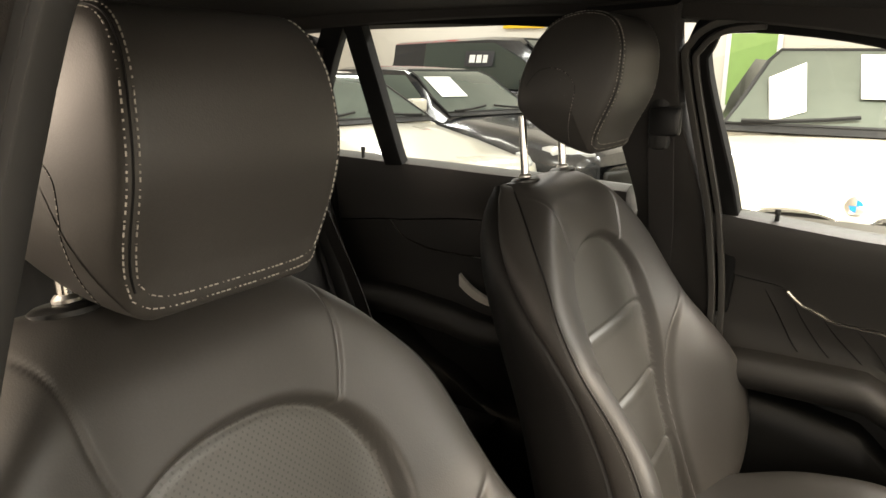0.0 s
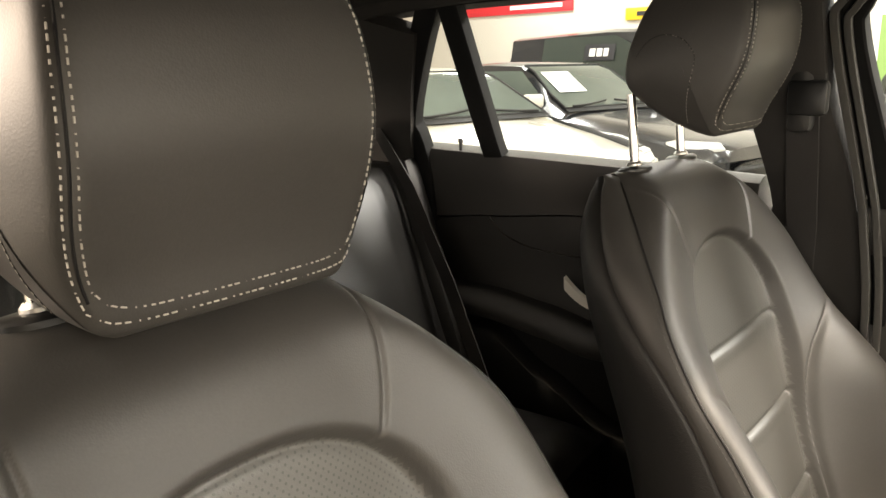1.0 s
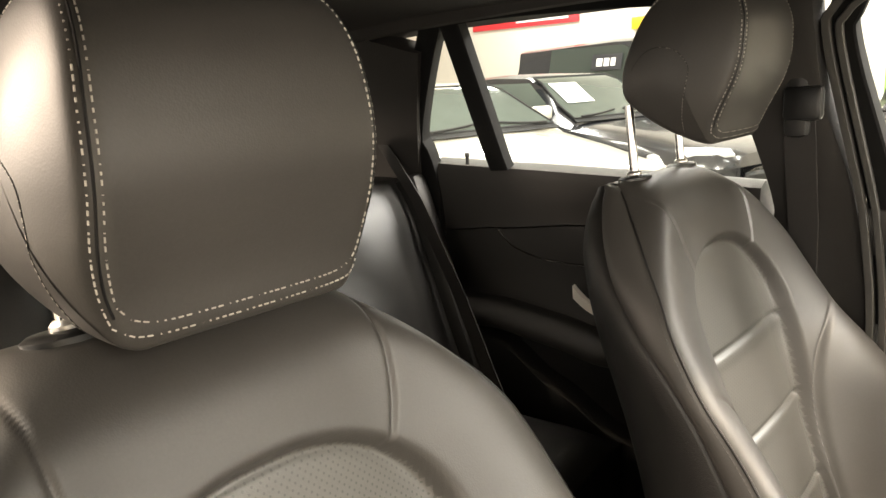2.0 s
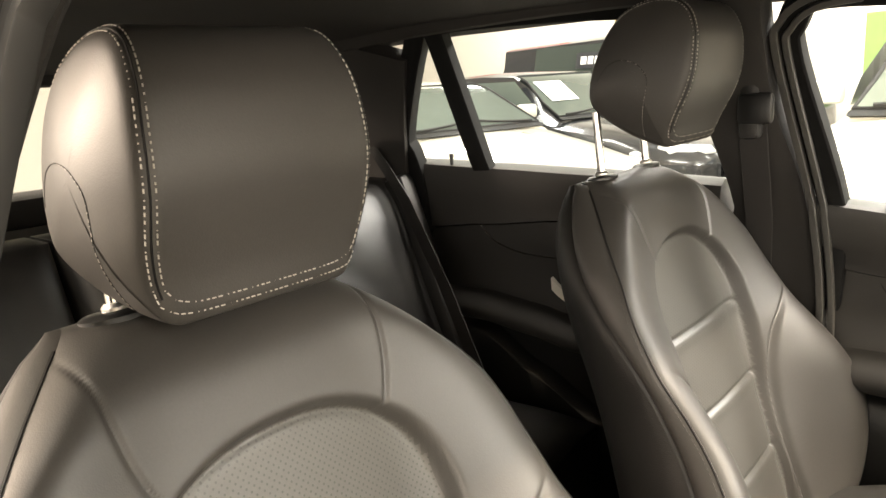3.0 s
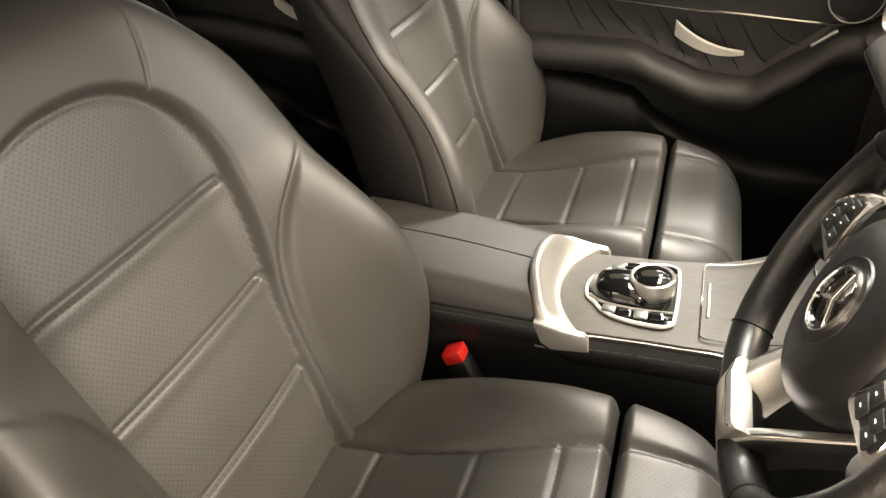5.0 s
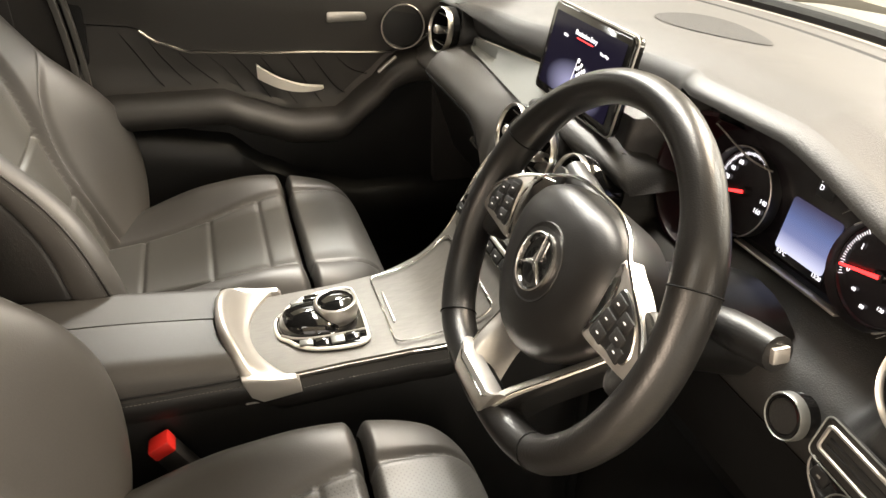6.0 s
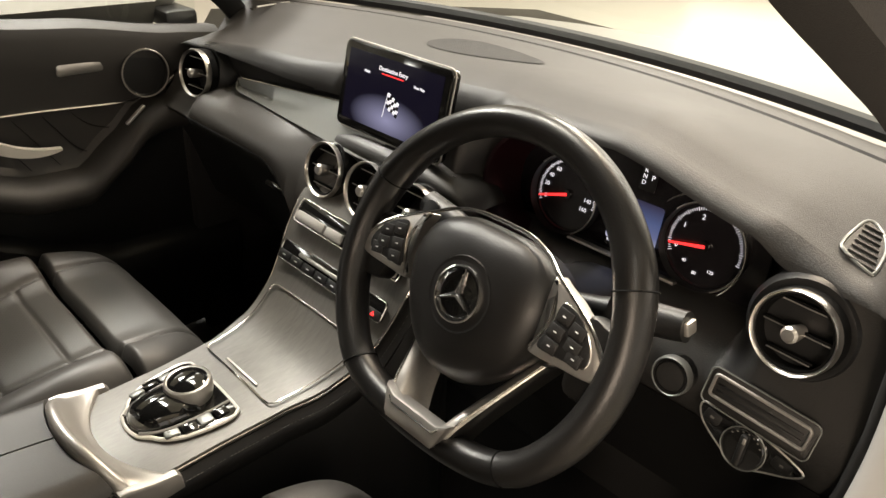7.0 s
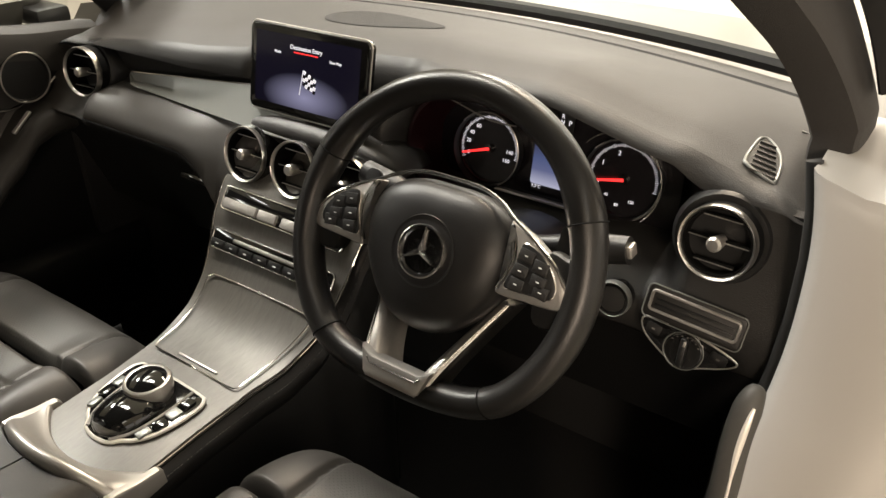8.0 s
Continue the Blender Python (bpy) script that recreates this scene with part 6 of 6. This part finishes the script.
    for s in (1, -1):
        part("seam", tube([edge(HW - R + R * math.sin(radians(37)) + 0.0014, R * (1 - math.cos(radians(37))), s, i) for i in range(4, first + 1)], 0.0009, 5), hard, hr)
        # half-round flank seam round the foot of the post
        arc = smooth_line([(-0.010, 0, 0.014), (-0.010, 0, 0.036), (-0.007, 0, 0.060), (-0.004, 0, 0.080), (-0.003, 0, 0.096), (-0.009, 0, 0.107), (-0.021, 0, 0.117), (-0.041, 0, 0.1215), (-0.060, 0, 0.117), (-0.072, 0, 0.107), (-0.082, 0, 0.092)], 6)
        ln = []
        for v in arc:
            p = M @ v
            hit = skin.ray_cast(Vector((p.x, y0 + s * 0.3, p.z)), Vector((0, -s, 0)))[0]
            if hit:
                ln.append(hit + Vector((0, s * 0.0003, 0)))
        stitches(ln[:44], root, hr, 0.0046, 0.0004)
        part("seam", tube([p - Vector((0, s * 0.0003, 0)) for p in ln], 0.0005, 5), leather_smooth, hr)
    for s in (1, -1):
        foot = back_point(UT - 0.010, s * 0.076, -0.030) + Vector((0, y0, 0))
        top = foot + Vector((-0.010, 0, 0.105))
        post = part("headrest_post", tube([foot, foot.lerp(top, 0.5), top], 0.0062, 14), chrome, root, "chrome headrest post")
        d = (top - foot).normalized()
        tip = Vector((-math.sin(RC) * 0.4, 0, 1)).normalized()
        ax = Vector((0, 1, 0))
        m = frame_at(foot + Vector((0, 0, foot_lift)), ax.cross(tip).normalized(), ax, tip)
        part("post_guide", lathe([(0.021, -0.012), (0.021, 0.004), (0.018, 0.0065), (0.009, 0.0075), (0.0, 0.0075)], m @ Matrix.Diagonal((1.0, 1.35, 1, 1)), 28), hard, root)
        part("guide_collar", lathe([(0.010, 0.004), (0.010, 0.010), (0.0075, 0.013), (0.0062, 0.013)], m, 20), satin, root)
    return hr


def cushion(root):
    y0 = root.location.y

    def top(x, v):
        z = 0.640 + 0.050 * sstep(-0.12, 0.35, x) - 0.012 * sstep(0.36, 0.46, x)
        a = abs(v) / 0.262
        z += 0.056 * sstep(0.36, 0.80, a) * (1 - 0.75 * sstep(0.20, 0.44, x)) * (0.15 + 0.85 * sstep(-0.10, 0.15, x))
        dist = abs(v) - (0.102 + 0.046 * sstep(0.0, 0.35, x))
        z -= 0.008 * math.exp(-(dist / 0.005) ** 2)
        if dist < 0:
            for s in (0.02, 0.14, 0.235):
                z -= 0.004 * math.exp(-((x - s) / 0.004) ** 2)
            z += 0.006 * (1 - (v / 0.165) ** 2)
        return z

    for nm, x0, x1, mat in (("cushion_bolster", -0.13, 0.292, leather), ("thigh_bolster", 0.298, 0.452, leather)):
        nx, nv = (130, 150) if nm == "cushion_bolster" else (60, 150)
        rows = []
        for i in range(nx + 1):
            x = x0 + (x1 - x0) * i / nx
            te = 0.0
            if nm == "thigh_bolster":
                te = max(0, (x - (x1 - 0.07)) / 0.07)
                ts = max(0, (x0 + 0.012 - x) / 0.012)
            else:
                ts = max(0, (x - (x1 - 0.014)) / 0.014)
            hw = 0.262 - 0.045 * sstep(0.30, 0.46, x) ** 2
            row = []
            for j in range(nv + 1):
                s = -1 + 2 * j / nv
                s = math.copysign(1 - (1 - abs(s)) ** 1.35, s)
                rs = (1 - abs(s) ** 7) ** (1 / 2.4)
                rt = math.sqrt(max(0, 1 - te ** 2.2)) * math.sqrt(max(0.0, 1 - 0.35 * ts * ts))
                z = 0.52 + (top(x, s * hw) - 0.52) * rs * (0.25 + 0.75 * rt)
                row.append((Vector((x, y0 + s * hw, z)), 0 if abs(s * hw) < 0.102 + 0.046 * sstep(0.0, 0.35, x) else (1 if s > 0 else 2)))
            rows.append(row)
        nrm = grid_normals([[c[0] for c in row] for row in rows])
        for flag, pn, mt in ((0, "seat_insert" if nm == "cushion_bolster" else "thigh_insert", cushion_perf), (1, nm, leather), (2, nm, leather)):
            idx, vs, ns, qs = {}, [], [], []
            for i in range(nx):
                for j in range(nv):
                    if rows[i][j][1] == flag:
                        q = []
                        for a in ((i, j), (i, j + 1), (i + 1, j + 1), (i + 1, j)):
                            if a not in idx:
                                idx[a] = len(vs)
                                vs.append(rows[a[0]][a[1]][0])
                                ns.append(nrm[a[0]][a[1]])
                            q.append(idx[a])
                        qs.append(q)
            shell_part(pn, vs, qs, ns, mt, root)
    part("seat_underside", box((0.14, y0, 0.485), (0.56, 0.47, 0.10), 0.03), hard, root)
    for s in (1, -1):
        part("seat_rail", box((0.12, y0 + s * 0.19, 0.40), (0.62, 0.05, 0.10), 0.01), hard, root)


def buckle(y, x, z):
    b = thing("belt_buckle", (x, y, z - 0.10), "black seat belt buckle with a red release button", "belt buckle")
    m = pose(x, y, z, 0, -28, 0)
    part("buckle_body", box((0, 0, 0), (0.03, 0.030, 0.10), 0.006, m @ pose(0, 0, -0.045)), hard, b)
    part("release_button", box((0, 0, 0), (0.030, 0.028, 0.020), 0.004, m @ pose(0, 0, 0.012)), red, b, "red release button")
    part("buckle_stalk", box((0, 0, 0), (0.012, 0.028, 0.16), 0.003, m @ pose(0, 0, -0.15)), webbing, b)


ds = thing("front_seat", (0, -0.390, 0.35), "black leather front seat with perforated inserts", "car seat", "front seats")
backrest(ds)
cushion(ds)
headrest(ds, (-0.239, 1.217), 0.108, 0.004)
ps = thing("front_seat", (0, 0.376, 0.35), "black leather front seat with its headrest raised", "car seat", "front seats")
backrest(ps)
cushion(ps)
headrest(ps, (-0.206, 1.262), -0.055, 0.004)
buckle(-0.118, 0.066, 0.665)
buckle(0.125, 0.06, 0.64)

# ---- rear bench ----
rb = thing("rear_bench", (-1.0, 0, 0.36), "black leather rear bench seat", "car seat")
for y0, w in ((-0.42, 0.46), (0.0, 0.36), (0.42, 0.46)):
    secs = []
    for i in range(19):
        z = 0.62 + 0.52 * i / 18
        te = max(0, (i - 14) / 4)
        x = -0.88 - 0.20 * (i / 18)
        ring = []
        for j in range(21):
            s = -1 + 2 * j / 20
            d = 0.055 * (1 - abs(s) ** 5) ** 0.5 * math.sqrt(max(0, 1 - te * te * 0.9)) - 0.010 * math.exp(-((abs(s) - 0.62) / 0.05) ** 2)
            ring.append(Vector((x + d, y0 + s * w / 2, z)))
        ring += [Vector((x - 0.1, y0 + w / 2, z)), Vector((x - 0.1, y0 - w / 2, z))]
        secs.append(ring)
    part("backrest", loft(secs), soft, rb, sharp=60)
secs = []
for i in range(13):
    x = -0.95 + 0.46 * i / 12
    te = max(0, (i - 9) / 3)
    ring = []
    for j in range(41):
        s = -1 + 2 * j / 40
        ring.append(Vector((x, s * 0.64, 0.60 + 0.05 * (1 - abs(s) ** 6) ** 0.5 * math.sqrt(max(0, 1 - te * te)) + 0.02 * i / 12 - 0.012 * math.exp(-((abs(s) - 0.28) / 0.02) ** 2))))
    ring += [Vector((x, 0.64, 0.42)), Vector((x, -0.64, 0.42))]
    secs.append(ring)
part("seat_base", loft(secs), soft, rb, sharp=60)
for y0 in (-0.42, 0.42):
    part("headrest", loft([[Vector((-1.105 + 0.05 * math.cos(a), y0 + 0.13 * w * math.copysign(abs(math.sin(a)) ** 0.6, math.sin(a)), 1.13 + h)) for a in [2 * math.pi * j / 24 for j in range(24)]] for w, h in ((0.8, 0.0), (0.95, 0.02), (1.0, 0.06), (0.98, 0.09), (0.85, 0.115), (0.5, 0.125))]), leather, rb)
for s in (1, -1):
    rbelt = thing("rear_seat_belt", (-0.95, s * 0.60, 0.6), "black webbing rear seat belt beside the bench", "seat belt")
    part("webbing", loft([[Vector(p) + Vector((dx, dy, 0)) for dx, dy in ((-0.022, 0.002), (0.022, -0.004), (0.022, -0.001), (-0.022, 0.005))] for p in ((-1.08, s * 0.60, 1.22), (-0.98, s * 0.595, 1.10), (-0.86, s * 0.585, 0.90), (-0.74, s * 0.575, 0.66))]), webbing, rbelt)
    part("bench_side", box((-0.97, s * 0.63, 0.85), (0.16, 0.05, 0.60), 0.02, pose(0, 0, 0, 0, -20, 0)), soft, rbelt)


# ---- the parked cars outside ----
def parked_car(name, x, y, turn, paint, label, long=4.4, wide=1.8, high=1.45, bonnet=0.95, nose=0.70, cowl=1.15, suv=0.0, screen=tint, glazing=tint, hood=1.0):
    """A parked car, its nose at the origin of its own frame and pointing along -y there."""
    M = pose(x, y, 0, 0, 0, turn)
    car = thing(name, M.translation, label, "car", "parked cars")
    W = wide / 2

    def put(nm, bm, mat, parent=None, lab="", sharp=45):
        rolls = nm in ("wheel", "rim")
        front = rolls and sum(v.co.y for v in bm.verts) / len(bm.verts) < 1.15
        for v in bm.verts:
            if front:
                v.co.y -= 0.30 * (hood - 1)
            elif not rolls and v.co.y < 1.15:
                v.co.y = 1.15 - (1.15 - v.co.y) * hood
        bmesh.ops.transform(bm, matrix=M, verts=bm.verts)
        return part(nm, bm, mat, parent or car, lab, sharp)

    # lower body: sections along the length
    secs = []
    for yy, zt, w in ((0.0, nose - 0.12, 0.62), (0.02, nose, 0.72), (0.10, nose + 0.06, 0.86), (0.30, nose + 0.45 * (bonnet - nose), 0.95), (0.65, bonnet - 0.02, 0.99), (1.15, cowl - 0.05, 1.0), (1.35, cowl - 0.03, 1.0), (2.4, cowl - 0.02, 1.0), (long - 0.7, cowl + 0.0, 0.98), (long - 0.15, cowl - 0.03, 0.93), (long, cowl - 0.25, 0.84)):
        w = w * W
        prof = [(-0.86, 0.22), (-0.97, 0.30), (-1.0, 0.55), (-0.985, zt - 0.16), (-0.94, zt - 0.07), (-0.82, zt - 0.03), (-0.6, zt - 0.008), (-0.3, zt), (0, zt + 0.006), (0.3, zt), (0.6, zt - 0.008), (0.82, zt - 0.03), (0.94, zt - 0.07), (0.985, zt - 0.16), (1.0, 0.55), (0.97, 0.30), (0.86, 0.22)]
        secs.append([Vector((a * w, yy, b)) for a, b in prof])
    put("body", loft(secs), paint)
    # cabin
    secs = []
    for yy, zz, w in ((1.18, cowl - 0.05, 0.88), (1.45, cowl + 0.10, 0.83), (1.75, cowl + (high - cowl) * 0.72, 0.76), (2.0, high - 0.02, 0.70), (2.5, high, 0.70), (3.1, high - 0.02, 0.69), (long - 0.75 + suv * 0.5, high - 0.12 + suv * 0.06, 0.68), (long - 0.25, cowl + 0.02, 0.80)):
        w = w * W
        zb = cowl - 0.10
        secs.append([Vector((a * (w if q > 0 else W * 0.90), yy, zb + (zz - zb) * q)) for a, q in ((-1, 0), (-0.97 / 1, 0.6), (-0.9, 0.93), (-0.7, 0.985), (0, 1.0), (0.7, 0.985), (0.9, 0.93), (0.97, 0.6), (1, 0))])
    put("cabin", loft(secs), paint)
    # windscreen, side windows
    ws_pts = [[Vector((a * W * w, yy, zz + 0.006)) for a in (-1, -0.6, -0.2, 0.2, 0.6, 1)] for yy, zz, w in ((1.215, cowl - 0.015, 0.80), (1.47, cowl + 0.12, 0.75), (1.76, cowl + (high - cowl) * 0.735, 0.67), (1.93, high - 0.055, 0.63))]
    bm = loft(ws_pts, False, False)
    bmesh.ops.solidify(bm, geom=bm.faces[:], thickness=0.01)
    scr = put("windscreen", bm, screen, None, "reflecting windscreen")
    put("gasket", tube([ws_pts[0][0], ws_pts[1][0], ws_pts[2][0], ws_pts[3][0]] + ws_pts[3][1:-1] + [ws_pts[3][5], ws_pts[2][5], ws_pts[1][5], ws_pts[0][5]] + ws_pts[0][4:0:-1], 0.013, 6, True), rubber, scr)
    for s in (-1, 1):
        wip = [Vector((s * W * (0.70 - 0.62 * t), 1.20 + 0.02 * t + 0.05 * t * t, cowl + 0.010 + 0.035 * t * t)) for t in (0, 0.25, 0.5, 0.75, 1)]
        put("wiper", tube(wip, 0.011, 6), rubber)
    put("cowl_panel", loft([[Vector((a * W * 0.82, 1.12 + 0.03 * a * a, cowl - 0.040)), Vector((a * W * 0.82, 1.16 + 0.03 * a * a, cowl - 0.022)), Vector((a * W * 0.80, 1.215, cowl - 0.010)), Vector((a * W * 0.80, 1.215, cowl - 0.06))] for a in (-1, -0.5, 0, 0.5, 1)]), rubber)
    for s in (-1, 1):
        lo, hi = [], []
        for yy in (1.55, 1.85, 2.3, 2.9, long - 0.95):
            zt = min(high - 0.10, cowl + 0.10 + (yy - 1.5) * 0.75)
            t = (zt - cowl) / max(0.05, high - cowl)
            lo.append(Vector((s * W * 0.895, yy, cowl - 0.01)))
            hi.append(Vector((s * W * (0.895 - 0.16 * t), yy, zt)))
        bm = loft([lo, hi], False, False)
        bmesh.ops.solidify(bm, geom=bm.faces[:], thickness=0.012)
        put("side_window", bm, glazing)
        # lamp, mirror, wheels
        put("headlight", loft([[Vector((s * W * (0.62 + 0.26 * t), 0.05 + 0.20 * t * t + dy, nose - 0.0 + dz + 0.02 * t)) for dy, dz in ((0, -0.05), (-0.015, 0), (0.02, 0.05), (0.08, 0.03), (0.08, -0.05))] for t in (0, 0.35, 0.7, 1.0)]), lens_m, None, "clear glass headlight")
        put("mirror", box((s * W * 1.06, 1.62, cowl + 0.06), (0.20, 0.11, 0.13), 0.03), paint)
        for yw in (0.85, long - 0.85):
            wm = frame_at((s * (W - 0.11), yw, 0.33), (0, 1, 0), (0, 0, 1), (s, 0, 0))
            wl = put("wheel", lathe([(0.33, -0.10), (0.33, 0.08), (0.30, 0.105), (0.235, 0.105), (0.22, 0.09), (0.0, 0.07)], wm, 28), tyre_m)
            put("rim", lathe([(0.22, 0.088), (0.215, 0.10), (0.19, 0.092), (0.06, 0.098), (0.0, 0.10)], wm, 20), satin, wl)
    put("bumper_grille", box((0, 0.0, 0.42), (W * 1.1, 0.06, 0.16), 0.03), hard)
    return car, put


c, put = parked_car("parked_car", 0.10, 2.35, 0, white_paint, "white car with a kidney grille and round badge", screen=pale_tint, glazing=mid_tint, high=1.56, bonnet=1.0, nose=0.80, cowl=1.12)
for s in (-1, 1):
    gx = [(s * x, z + 0.036) for x, z in ((0.03, 0.70), (0.05, 0.80), (0.12, 0.835), (0.30, 0.83), (0.38, 0.78), (0.34, 0.66), (0.20, 0.62), (0.06, 0.64))]
    gm = frame_at((0, 0.0, 0), (1, 0, 0), (0, 0, 1), (0, -1, 0))
    gg = put("grille", prism([(v.x, v.y) for v in smooth_line([(x, z, 0) for x, z in gx], 4, True)], gm, 0.02, 0.004), hard, None, "black kidney grille")
    put("grille_frame", tube([gm @ Vector((v.x, v.y, 0.02)) for v in smooth_line([(x, z, 0) for x, z in gx], 4, True)], 0.010, 6, True), chrome, gg)
    for i in range(5):
        put("grille_bar", box((s * (0.09 + 0.055 * i), -0.018, 0.765), (0.012, 0.02, 0.17), 0.003), satin, gg)
bd = put("badge", lathe([(0.041, 0), (0.041, 0.006), (0.037, 0.008), (0, 0.008)], frame_at((0, 0.055, 0.897), (1, 0, 0), (0, 0.5, 0.866), (0, -0.866, 0.5)), 28), chrome, None, "round badge")
for a in (0, 180):
    put("badge_field", prism([(0, 0), (0.026, 0), (0.0184, 0.0184), (0, 0.026)], frame_at((0, 0.055, 0.897), (1, 0, 0), (0, 0.5, 0.866), (0, -0.866, 0.5)) @ pose(0, 0, 0.008, 0, 0, a), 0.001), blue_m, bd)
for sheet in (((-0.572, 0.039), (-0.40, 0.203), (-0.332, -0.279), (-0.497, -0.384)), ((-0.135, 0.284), (-0.09, -0.148), (0.25, -0.148), (0.22, 0.284))):
    put("price_sheet", prism(sheet, frame_at((0, 1.570, 1.331), (1, 0, 0), (0, 0.846, 0.533), (0, -0.533, 0.846)), 0.003), paper, None, "white paper sheet")
parked_car("parked_car", -2.415, 4.01, 76, white_paint, "white saloon car parked beside a dark coupe", screen=mid_tint, glazing=mid_tint, high=1.36, bonnet=0.84, nose=0.664, cowl=0.97, hood=1.1)
c, put = parked_car("parked_car", -2.33, 6.22, 78, dark_paint, "dark grey coupe with a paper on its windscreen", screen=mid_tint, glazing=mid_tint, high=1.40, bonnet=0.84, nose=0.655, cowl=0.955, hood=1.4)
put("price_sheet", box((0, 0, 0), (0.40, 0.34, 0.003), 0, frame_at((-0.34, 1.60, 1.188), (1, 0, 0), (0, 0.814, 0.581), (0, -0.581, 0.814))), paper, None, "white paper sheet")
c, put = parked_car("parked_car", -2.0, 8.50, 82, dark_paint, "dark grey tall car with a dark sticker", high=1.80, bonnet=1.05, nose=0.88, cowl=1.14, suv=1.0, wide=1.85)
st = put("window_sticker", box((0, 0, 0), (0.46, 0.20, 0.003), 0, frame_at((-0.766, 2.50, 1.50), (0, -1, 0), (0.22, 0, 0.9755), (-0.9755, 0, 0.22))), mark_dark, None, "dark window sticker")
for dy, wd in ((-0.10, 0.07), (0.0, 0.08), (0.11, 0.09)):
    put("plain_bar", box((0, 0, 0), (wd, 0.10, 0.002), 0, frame_at((-0.770, 2.50 + dy, 1.50), (0, -1, 0), (0.22, 0, 0.9755), (-0.9755, 0, 0.22))), paper, st)

# ---- signs ----
sg = thing("wall_sign", (-6.689, 9.75, 2.134), "long red sign with pale bars on the wall", "sign")
part("board", box((-6.991, 9.77, 2.254), (2.05, 0.03, 0.193), 0.004), red_sign, sg)
part("plain_bar", box((-6.629, 9.75, 2.254), (0.967, 0.01, 0.0604)), paper, sg)
sg = thing("wall_sign", (-4.755, 9.75, 2.013), "small yellow sign with dark bars on the wall", "sign")
part("board", box((-4.755, 9.77, 2.049), (0.665, 0.03, 0.169), 0.004), yellow_sign, sg)
part("plain_bar", box((-4.755, 9.75, 2.049), (0.302, 0.01, 0.0604)), mark_dark, sg)
sg = thing("poster", (-1.371, 9.75, 0.683), "green poster in a white frame on the wall", "poster")
part("sheet", box((-1.516, 9.76, 1.408), (0.556, 0.02, 0.906)), green_sign, sg)
part("poster_frame", box((-1.516, 9.78, 1.408), (0.677, 0.02, 1.04), 0.004), paper, sg)
